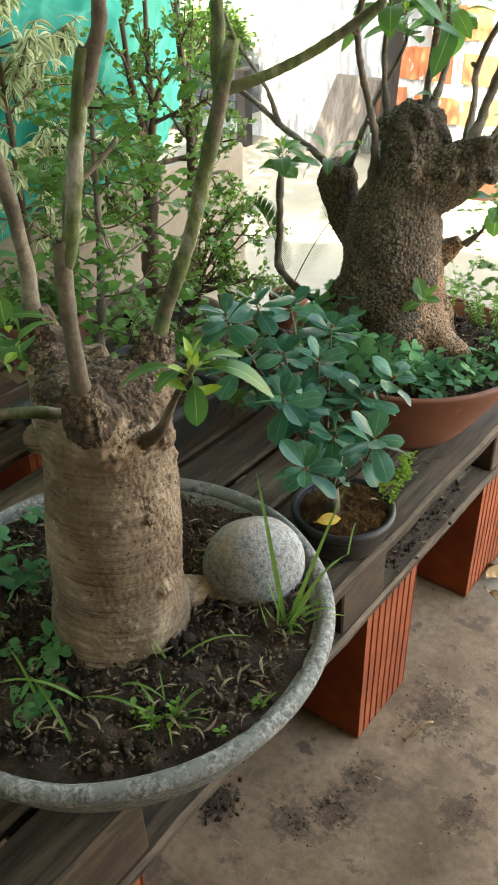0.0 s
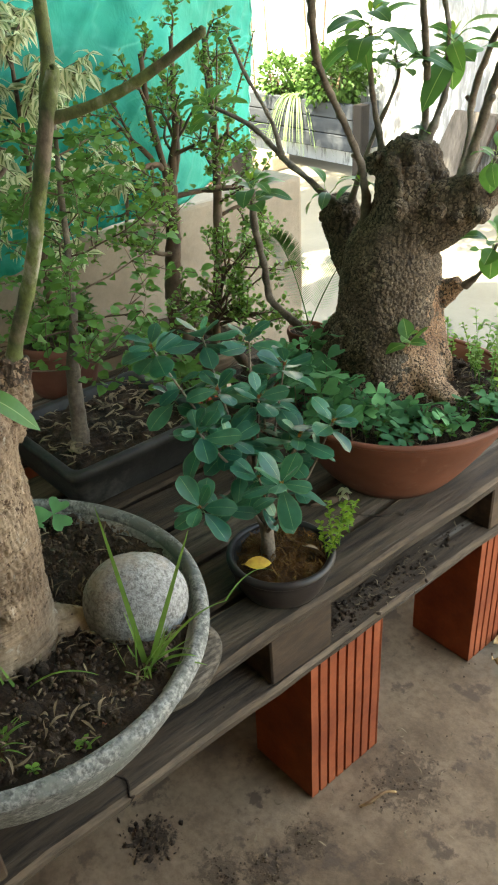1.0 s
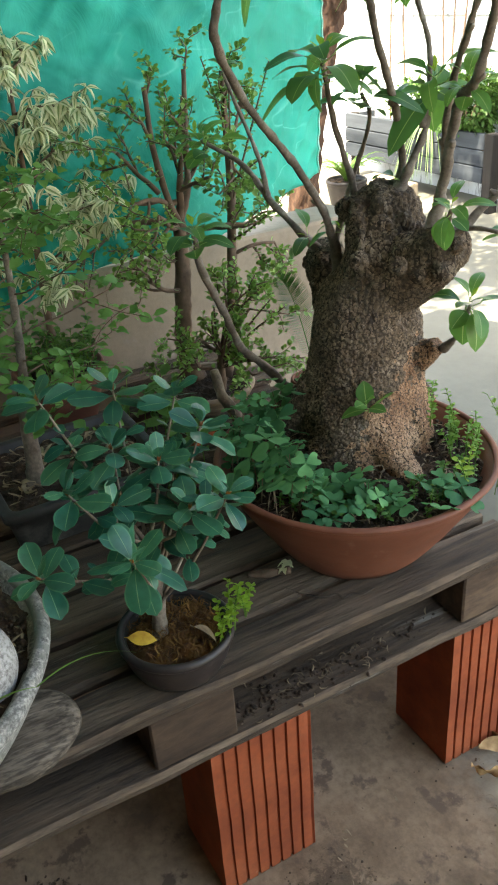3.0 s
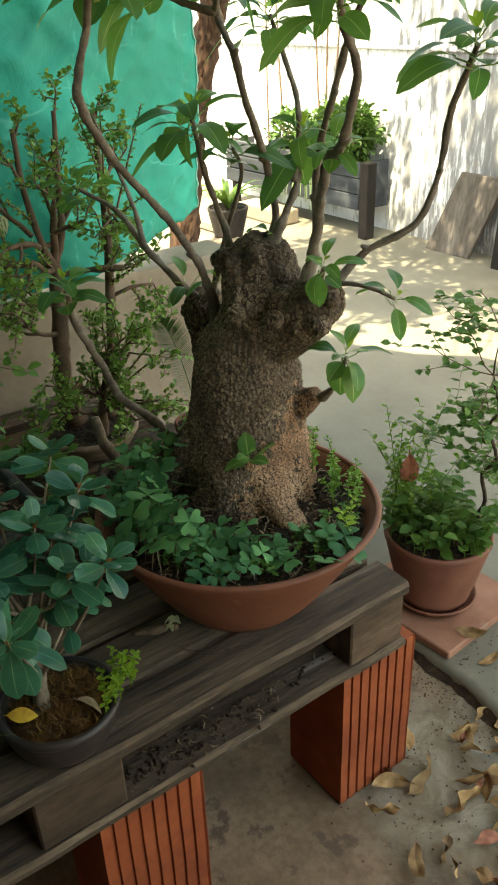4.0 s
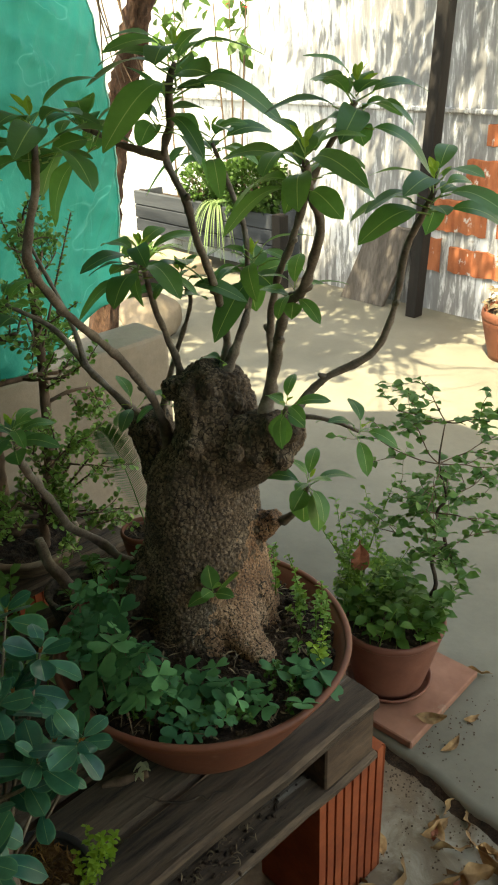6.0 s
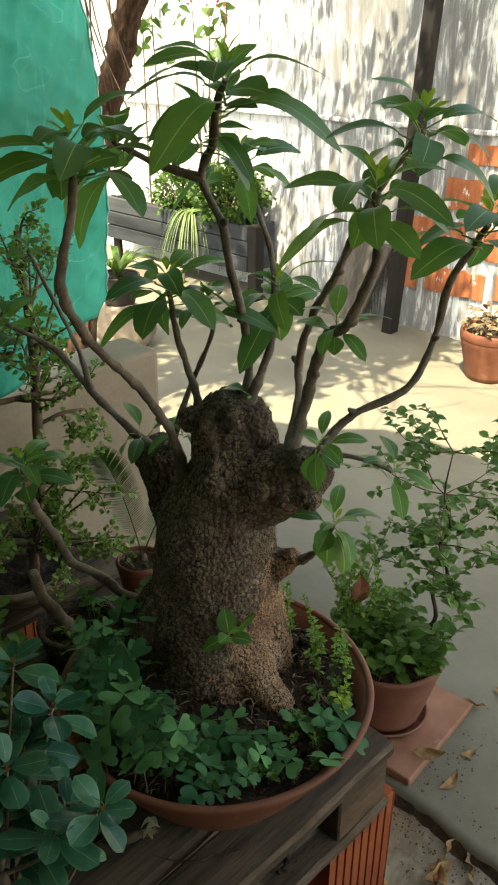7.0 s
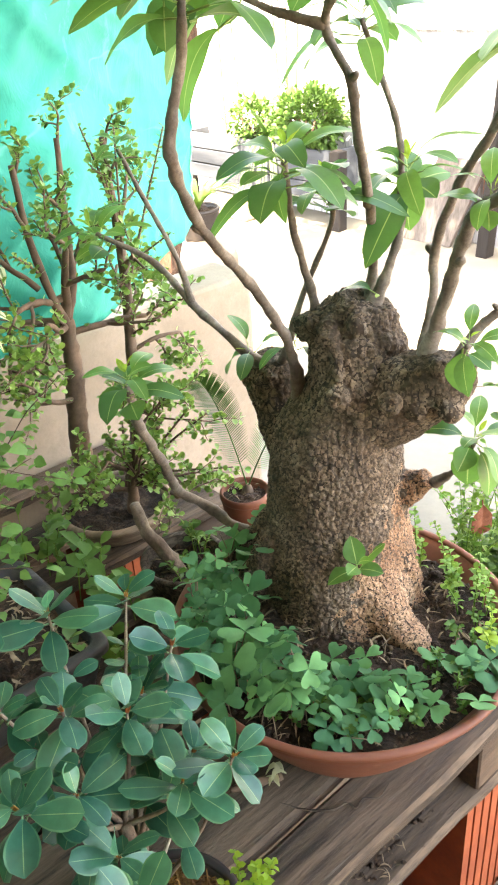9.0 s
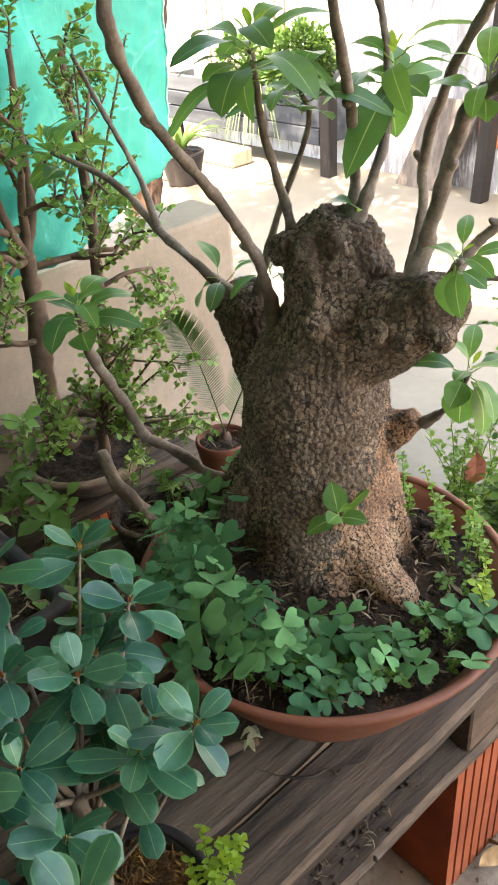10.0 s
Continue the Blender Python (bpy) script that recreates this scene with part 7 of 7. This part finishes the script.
# fallen leaves on the floor
random.seed(17)
fallen = [(0.107, 2.267), (0.141, 2.228), (0.248, 2.201), (0.207, 2.315), (0.267, 2.289), (0.126, 2.429), (0.273, 2.402), (0.21, 2.413), (0.17, 2.36), (0.33, 2.36), (0.30, 2.24), (0.36, 2.30), (0.24, 2.12), (0.30, 2.44), (0.40, 2.40), (0.18, 2.16),
          (0.34, 2.17), (0.14, 2.31), (0.38, 2.22), (0.23, 2.36), (0.29, 2.34), (0.33, 2.42)]
for x, y in fallen:
    ob = new("dry_leaf", random.choice(dry))
    a = random.uniform(0, 6.3)
    ob.matrix_basis = aim((x + 0.016, y + 0.018, 0.010), (math.cos(a), math.sin(a), random.uniform(0.0, 0.15)), random.uniform(-1.4, 1.4), random.uniform(0.7, 1.2))
    tagged(ob, "curled brown fallen leaf on the concrete floor", "leaf", "fallen leaves on the floor")
rusty = [leaf_mesh("dry_leaf", [M["leaf_rust"], M["leaf_rust"]], 0.07, 0.03, 0.5, 0.6, 0.9, d, w, 8, 0.08, 0.06, 0.3) for d, w in ((0.3, 0.2), (-0.2, 0.3))]
for me, tw, cu in zip(rusty, (1.2, -1.6), (0.5, 0.8)):
    curled(me, tw, cu)
for k in range(18):
    ob = new("dry_leaf", random.choice(rusty if k % 4 == 0 else dry))
    a = random.uniform(0, 6.3)
    ob.matrix_basis = aim((random.uniform(0.13, 0.48), random.uniform(2.12, 2.46), 0.011), (math.cos(a), math.sin(a), random.uniform(0.0, 0.12)), random.uniform(-1.4, 1.4), random.uniform(0.4, 0.85))
    tagged(ob, "small crumpled rust-brown leaf on the concrete floor" if k % 4 == 0 else "curled brown fallen leaf on the concrete floor", "leaf", "fallen leaves on the floor")
for x, y, z, s in ((-0.04, 2.585, 0.058, 0.8), (0.0, 2.86, 0.036, 0.7), (0.06, 2.63, 0.036, 0.6), (0.055, 2.72, 0.036, 0.45), (-0.02, 2.93, 0.036, 0.6)):
    ob = new("dry_leaf", random.choice(dry))
    ob.matrix_basis = aim((x, y, z), (random.uniform(-1, 1), random.uniform(-1, 1), 0.05), 0.3, s)
    tagged(ob, "curled brown fallen leaf on the cement screed", "leaf", "fallen leaves on the floor")
# dark strip standing in for the shaded crack along the screed's broken edge
bm = bmesh.new()
prev = None
for i in range(161):
    x = -0.9 + 2.2 * i / 160
    w = 0.012 * noise.noise(Vector((x * 9, 1, 0))) + 0.010 * noise.noise(Vector((x * 40, 2, 0)))
    y = 2.515 - 0.055 * (x + 0.1) + w if x > -0.6 else 2.54 + w
    k = 0.018 + 0.012 * noise.noise(Vector((x * 17, 8, 0)))
    q = [bm.verts.new((x, y - k, 0.0)), bm.verts.new((x, y - k * 0.4, 0.006)), bm.verts.new((x, y + 0.003, 0.016 + 0.006 * noise.noise(Vector((x * 50, 3, 3)))))]
    if prev:
        for j in range(2):
            bm.faces.new((prev[j], q[j], q[j + 1], prev[j + 1]))
    prev = q
tagged(new("earth_seam", as_mesh("earth_seam", bm, M["soil"])), "dark strip painting the shaded gap along the broken cement edge", "dirt", kind="stuff")
# dirt, grit and twigs on the floor
e = thing("floor_litter", (0.2, 1.7, 0.0), "brown earth crumbs and grit scattered on the concrete", "dirt", kind="stuff")
bm = bmesh.new()
for cx, cy, sx, sy, n in ((0.22, 1.80, 0.03, 0.05, 60), (-0.02, 1.36, 0.022, 0.02, 160), (0.163, 1.47, 0.022, 0.018, 50), (0.11, 1.41, 0.022, 0.012, 40), (0.167, 1.56, 0.016, 0.02, 40), (0.345, 1.60, 0.012, 0.03, 40), (0.19, 1.74, 0.025, 0.03, 50), (0.35, 1.95, 0.14, 0.12, 25), (0.22, 2.3, 0.14, 0.14, 220), (0.1, 1.5, 0.3, 0.5, 25), (0.15, 2.47, 0.25, 0.03, 420), (0.03, 2.60, 0.03, 0.12, 120)):
    for _ in range(n):
        x, y = random.gauss(cx, sx), random.gauss(cy, sy)
        s = random.uniform(0.0012, 0.0036)
        z = (0.031 if y > 2.53 else -0.001) + s * 0.4
        vs = [bm.verts.new((x + s * a, y + s * b, z + s * c)) for a, b, c in ((1, 0, 0), (-0.8, 0.2, 0), (0, 0.9, 0), (0.1, -1, 0), (0, 0, 0.6))]
        for f in ((0, 2, 4), (2, 1, 4), (1, 3, 4), (3, 0, 4)):
            bm.faces.new([vs[i] for i in f])
part("grit", bm, M["crumb"], e, kind="stuff")
bm = bmesh.new()
for _ in range(50):
    s = random.uniform(0.002, 0.007)
    pebble(bm, (random.gauss(-0.02, 0.026), random.gauss(1.36, 0.022), s * 0.1), s, 0.35, 0.6)
part("clod", bm, M["soil"], e, kind="stuff")
bm = bmesh.new()
for _ in range(160):
    x, y = random.uniform(0.05, 0.5), random.uniform(1.2, 2.45)
    sliver(bm, (x, y, 0.003), random.uniform(0.006, 0.022), random.uniform(0.0006, 0.002))
part("chaff", bm, M["straw"], e, kind="stuff")
bm = bmesh.new()
tube(bm, [(0.19, 1.67, 0.004, 0.003), (0.20, 1.69, 0.012, 0.0035), (0.205, 1.72, 0.014, 0.003), (0.215, 1.74, 0.006, 0.002)], 7, 4, 0.4)
tagged(new("twig", as_mesh("twig", bm, M["leaf_dry"])), "short curled brown twig on the concrete floor", "twig")
e = thing("board_litter", (0.08, 1.75, 0.355), "dark earth crumbs lying on the pallet's lower board", "dirt", kind="stuff")
bm = bmesh.new()
for _ in range(300):
    x, y = random.uniform(0.03, 0.115), random.gauss(1.80, 0.12)
    s = random.uniform(0.0008, 0.003)
    vs = [bm.verts.new((x + s * a, y + s * b, 0.354 + s * (c + 0.3))) for a, b, c in ((1, 0, 0), (-0.8, 0.2, 0), (0, 0.9, 0), (0.1, -1, 0), (0, 0, 0.6))]
    for f in ((0, 2, 4), (2, 1, 4), (1, 3, 4), (3, 0, 4)):
        bm.faces.new([vs[i] for i in f])
part("grit", bm, M["crumb"], e, kind="stuff")


# ---- the yard ----
def timber_post():
    bm = bmesh.new()
    vs = box(bm, -1.855, -1.79, 4.97, 5.04, 0.03, 2.6, 0.006, segs=2)
    for v in bm.verts:
        v.co.x += 0.055 * v.co.z
    return tagged(new("timber_post", as_mesh("timber_post", bm, M["dark_post"], False)), "dark weathered square timber post in the yard", "post")


timber_post()
bm = bmesh.new()
box(bm, -2.36, -2.05, 5.085, 5.11, 0.03, 0.47, 0.004, 0.004)
for v in bm.verts:
    v.co.y -= 0.16 * (0.47 - v.co.z)
    v.co.x += 0.35 * (v.co.z - 0.03)
tagged(new("leaning_board", as_mesh("leaning_board", bm, M["board_old"], False)), "grey weathered board leaning against the yard wall", "board")
# laid-bare bricks and mortar ledge in the yard wall
wall_bricks = ((-1.96, -1.56, 0.47, 0.64), (-1.70, -1.36, 0.69, 0.85), (-2.0, -1.82, 0.25, 0.43), (-1.77, -1.42, 0.26, 0.40), (-1.50, -1.2, 0.47, 0.63), (-1.36, -1.05, 0.28, 0.42), (-1.6, -1.25, 0.92, 1.02))
for x0, x1, z0, z1 in wall_bricks:
    x0, x1 = x0 + 0.05, x1 + 0.05
    bm = bmesh.new()
    n = max(4, int((x1 - x0) / 0.02))
    prev = None
    for k in range(n + 1):
        x = x0 + (x1 - x0) * k / n
        d = 0.004 if k % 2 else 0.0
        up, dn = 0.012 * noise.noise(Vector((x * 23, z1 * 5, 1))), 0.012 * noise.noise(Vector((x * 23, z0 * 5, 7)))
        q = [bm.verts.new((x, 5.165, z0 + dn)), bm.verts.new((x, 5.146 + d, z0 + dn + 0.004)), bm.verts.new((x, 5.146 + d, z1 + up - 0.004)), bm.verts.new((x, 5.165, z1 + up))]
        if prev:
            for j in range(3):
                bm.faces.new((prev[j], q[j], q[j + 1], prev[j + 1]))
        prev = q
    part("brick", bm, M["wall_brick"], wall_north, smooth=False)


def planter():
    e = thing("planter_box", (-3.6, 5.0, 0.03), "long dark grey timber planter box against the yard wall", "planter")
    for k in range(3):
        bm = bmesh.new()
        box(bm, -4.17, -2.8, 4.89, 4.915, 0.19 + 0.095 * k, 0.28 + 0.095 * k, 0.004, 0.003)
        part("board", bm, M["grey_board"], e, smooth=False)
    for x in (-2.82, -4.17):
        bm = bmesh.new()
        box(bm, x, x + 0.03, 4.92, 5.13, 0.19, 0.465, 0.004, 0.003)
        part("end_board", bm, M["grey_board"], e, smooth=False)
    for x in (-2.785, -4.15):
        bm = bmesh.new()
        box(bm, x, x + 0.07, 4.92 if x < -3 else 4.88, 4.95, 0.03, 0.475, 0.004, 0.002)
        part("corner_post", bm, M["dark_post"], e, smooth=False)
    bm = bmesh.new()
    box(bm, -4.135, -2.83, 4.955, 5.13, 0.20, 0.42)
    part("soil", bm, M["soil"], e)
    return e


planter()
bm = bmesh.new()
box(bm, -3.78, -3.32, 4.70, 4.86, 0.031, 0.125, 0.012, 0.004, 2)
tagged(new("kerb_block", as_mesh("kerb_block", bm, M["plaster_beige"], False)), "worn beige cement kerb block below the planter box", "block")
bm = bmesh.new()
box(bm, -4.7, -3.4, 4.30, 4.42, 0.031, 0.09, 0.01, 0.004)
tagged(new("kerb_beam", as_mesh("kerb_beam", bm, M["plaster_beige"], False)), "low beige cement kerb in front of the planter", "kerb")


def bush(loc, rx, rz, n, mat, label, size, name="shrub"):
    """A rounded shrub of many small leaves on a branching frame."""
    e = thing(name, loc, label, "shrub")
    x, y, z = loc
    leaves = []
    for k in range(14):
        a = k * 2.4
        tip = Vector((x + rx * 0.7 * math.cos(a), y + rx * 0.5 * math.sin(a), z + rz * random.uniform(0.7, 1.4)))
        bm = bmesh.new()
        tube(bm, [(x, y, z, 0.012), (x + (tip.x - x) * 0.5, y + (tip.y - y) * 0.5, z + (tip.z - z) * 0.6, 0.007), (*tip, 0.003)], 6, 4, 0.2)
        part("branch", bm, M["twig_brown"], e)
    for _ in range(n):
        d = Vector([random.gauss(0, 1) for _ in range(3)]).normalized()
        r = random.uniform(0.4, 1.0) ** 0.6 * (1 + 0.45 * noise.noise(d * 2.6 + Vector(loc)))
        p = Vector((x + d.x * rx * r, y + d.y * rx * 0.75 * r, z + rz * (1 + d.z * r) * 0.95))
        leaves.append((p, d + Vector([random.uniform(-0.7, 0.7) for _ in range(3)]), random.uniform(-1, 1), size * random.uniform(0.6, 1.3)))
    leaf_cloud("foliage", leaves, M[mat], [(0, 0.04, 0), (0.35, 0.3, 0.04), (0.7, 0.28, 0.0), (1, 0.03, -0.06)], e)
    return e


random.seed(23)
bush((-3.04, 4.98, 0.42), 0.25, 0.20, 2600, "leaf_bush", "round light-green shrub growing in the planter box", 0.034)
bush((-3.55, 5.0, 0.42), 0.17, 0.15, 800, "leaf_bush", "small green shrub growing in the planter box", 0.034)


def strap_plant(loc, n, ln, label, mat, w=0.012, droop=1.0):
    e = thing("strap_plant", loc, label, "plant")
    for k in range(n):
        a = k * 2.4 + random.uniform(-0.3, 0.3)
        L = ln * random.uniform(0.7, 1.2)
        c, s = math.cos(a), math.sin(a)
        bm = bmesh.new()
        prev = None
        for i in range(8):
            t = i / 7
            r, h = L * 0.75 * t, L * (1.1 * t - droop * t * t)
            p = Vector((loc[0] + r * c, loc[1] + r * s, loc[2] + h))
            ww = w * (1 - t ** 2) + 0.0008
            q = (bm.verts.new(p + Vector((-s * ww, c * ww, ww * 0.4))), bm.verts.new(p), bm.verts.new(p + Vector((s * ww, -c * ww, ww * 0.4))))
            if prev:
                bm.faces.new((prev[0], prev[1], q[1], q[0]))
                bm.faces.new((prev[1], prev[2], q[2], q[1]))
            prev = q
        part("blade", bm, M[mat], e)
    return e


strap_plant((-3.32, 4.93, 0.44), 90, 0.30, "drooping tuft of grassy leaves over the planter's edge", "leaf_greygreen", 0.004, 2.0)
strap_plant((-3.4, 5.02, 0.42), 12, 0.36, "upright sword-leaved plant in the planter box", "leaf_fern", 0.016, 0.3)
# stone with a potted strap-leaved plant
bm = bmesh.new()
for q in bmesh.ops.create_icosphere(bm, subdivisions=4, radius=1)["verts"]:
    k = 1 + 0.22 * noise.noise(q.co * 1.4) + 0.06 * noise.noise(q.co * 5)
    q.co = Vector((-2.68 + q.co.x * 0.17 * k, 3.86 + q.co.y * 0.15 * k, 0.13 + max(-0.098, q.co.z * 0.13 * k)))
tagged(new("rock", as_mesh("rock", bm, M["plaster_beige"])), "rough beige lump of rubble on the yard floor", "rock")
bowl("dark_pot", -2.7, 3.86, 0.245, 0.40, 0.075, 0.105, 0.02, 0.008, "black_plastic", "dark plastic pot standing on the rubble lump", 0.01, 0.02, seed=12, belly=1.0)
strap_plant((-2.7, 3.86, 0.385), 26, 0.28, "pale strap-leaved plant in the dark pot", "leaf_grass", 0.012, 0.75)
# pot with withered plant at the wall
bowl("terracotta_pot", -1.11, 4.80, 0.031, 0.27, 0.10, 0.145, 0.05, 0.012, "terracotta", "terracotta pot with withered leaves by the yard wall", 0.006, 0.03, seed=13, belly=1.0)
e = thing("withered_plant", (-1.11, 4.80, 0.25), "heap of withered brown leaves in the terracotta pot", "plant")
lv = []
for _ in range(130):
    a, r = random.uniform(0, 6.3), 0.13 * math.sqrt(random.random())
    lv.append((Vector((-1.11 + r * math.cos(a), 4.80 + r * math.sin(a), 0.255 + random.uniform(0, 0.09))), Vector((random.uniform(-1, 1), random.uniform(-1, 1), random.uniform(-0.5, 0.8))), random.uniform(-1, 1), random.uniform(0.03, 0.07)))
leaf_cloud("foliage", lv, M["straw"], [(0, 0.05, 0), (0.4, 0.2, 0.08), (0.8, 0.12, -0.05), (1, 0.02, -0.2)], e)


# ---- the yard tree: brown trunk beyond the tarp, unseen crown added for dappled shade ----
def yard_tree():
    random.seed(31)
    e = thing("yard_tree", (-1.98, 3.12, 0.0), "yard tree with a leaning brown peeling trunk", "tree")
    bm = bmesh.new()
    tube(bm, [(-1.99, 3.10, -0.02, 0.068), (-1.96, 3.12, 0.5, 0.054), (-1.90, 3.16, 0.95, 0.047), (-1.815, 3.2, 1.28, 0.044), (-1.69, 3.21, 1.55, 0.042), (-1.56, 3.22, 1.85, 0.04), (-1.45, 3.2, 2.3, 0.036), (-1.4, 3.15, 2.7, 0.03)], 24, 12, 0.5, 0.10)
    part("trunk", bm, M["peeling_bark"], e, "brown peeling trunk")
    leaves = []
    twigs = bmesh.new()

    def wide(out, p, d, depth):
        # Leaves left out here so the sun patch reaches the yard floor.
        if p.x > -1.1 + 0.25 * noise.noise(p * 2):
            return
        for k in range(9):
            q = Vector([random.uniform(-1, 1) for _ in range(3)])
            out.append((p + q * 0.07, q, random.uniform(-1, 1), random.uniform(0.05, 0.09)))

    for k in range(9):
        a = k * 2.4
        bm = bmesh.new()
        grow(bm, leaves, (-1.78 + 0.06 * k, 3.25, 2.45 + 0.03 * k), (math.cos(a), math.sin(a), 0.4), random.uniform(0.5, 0.75), 0.017, 2, 0.8, 0.05, 3, wide, 0.25, 0.65, twigs)
        part("branch", bm, M["shoot_brown"], e)
    for k in range(8):
        a = k * 2.4 + 0.4
        bm = bmesh.new()
        grow(bm, leaves, (-1.85 + 0.09 * k, 2.95 + 0.12 * (k % 3), 2.6 + 0.03 * k), (math.cos(a), math.sin(a), 0.3), random.uniform(0.5, 0.8), 0.014, 2, 0.8, 0.05, 3, wide, 0.25, 0.65, twigs)
        part("branch", bm, M["shoot_brown"], e)
    for k in range(10):
        a = k * 2.4 + 1.0
        bm = bmesh.new()
        grow(bm, leaves, (-1.85 + 0.14 * k, 4.3 + 0.05 * (k % 4), 2.55 + 0.03 * k), (math.cos(a), math.sin(a), 0.3), random.uniform(0.5, 0.8), 0.014, 2, 0.8, 0.05, 3, wide, 0.25, 0.65, twigs)
        part("branch", bm, M["shoot_brown"], e)
    # hanging twigs beside the trunk
    for k in range(9):
        x, y = -1.95 + 0.05 * k + random.uniform(-0.03, 0.03), 3.05 + random.uniform(-0.1, 0.15)
        bm = bmesh.new()
        tube(bm, [(x, y, 1.95, 0.004), (x + random.uniform(-0.08, 0.08), y, 1.6, 0.003), (x + random.uniform(-0.14, 0.14), y + 0.05, 1.2 + random.uniform(0, 0.25), 0.0015)], 5, 5, 0.3)
        part("twig", bm, M["twig_brown"], e)
    leaf_cloud("foliage", leaves, M["leaf_bush"], [(0, 0.03, 0), (0.4, 0.24, 0.03), (0.75, 0.18, 0.0), (1, 0.02, -0.06)], e, "airy green crown, unseen, added to dapple the yard")
    part("twig", twigs, M["shoot_brown"], e, kind="stuff")
    return e


yard_tree()


def flower_stalks():
    random.seed(37)
    e = thing("flowering_shrub", (-3.25, 5.0, 0.36), "tall thin shrub with sparse leaves and small red flowers", "shrub")
    leaves, reds = [], []
    for k in range(5):
        bm = bmesh.new()
        x = (-3.25, -3.21, -3.17, -3.62, -3.80)[k]
        h = 0.07 * (k % 3)
        run = [(x, 5.0, 0.36, 0.007), (x - 0.05 + 0.5 * h, 5.0, 0.8, 0.006), (x - 0.06 + h, 4.98, 1.25, 0.005), (x - 0.05 + 1.4 * h, 4.95, 1.60 + 0.04 * (k % 2), 0.003)]
        tube(bm, run, 6, 6, 0.2)
        part("stem", bm, M["twig_brown"], e)
        for p in catmull(run, 6)[14:]:
            for _ in range(2 if k < 3 else 3):
                leaves.append((Vector(p[:3]) + Vector([random.uniform(-0.10, 0.10) for _ in range(3)]), Vector([random.uniform(-1, 1) for _ in range(3)]), random.uniform(-1, 1), random.uniform(0.06, 0.12)))
        for _ in range(10 if k < 3 else 0):
            reds.append((Vector(run[-1][:3]) + Vector([random.uniform(-0.05, 0.05) for _ in range(3)]), Vector([random.uniform(-1, 1) for _ in range(3)]), 0, random.uniform(0.015, 0.03)))
    leaf_cloud("foliage", leaves, M["leaf_bush"], [(0, 0.04, 0), (0.4, 0.3, 0.03), (0.75, 0.24, 0), (1, 0.02, -0.06)], e)
    leaf_cloud("flower", reds, M["flower_red"], [(0, 0.05, 0), (0.5, 0.4, 0.05), (1, 0.2, 0.1)], e, "small red flowers")
    return e


flower_stalks()
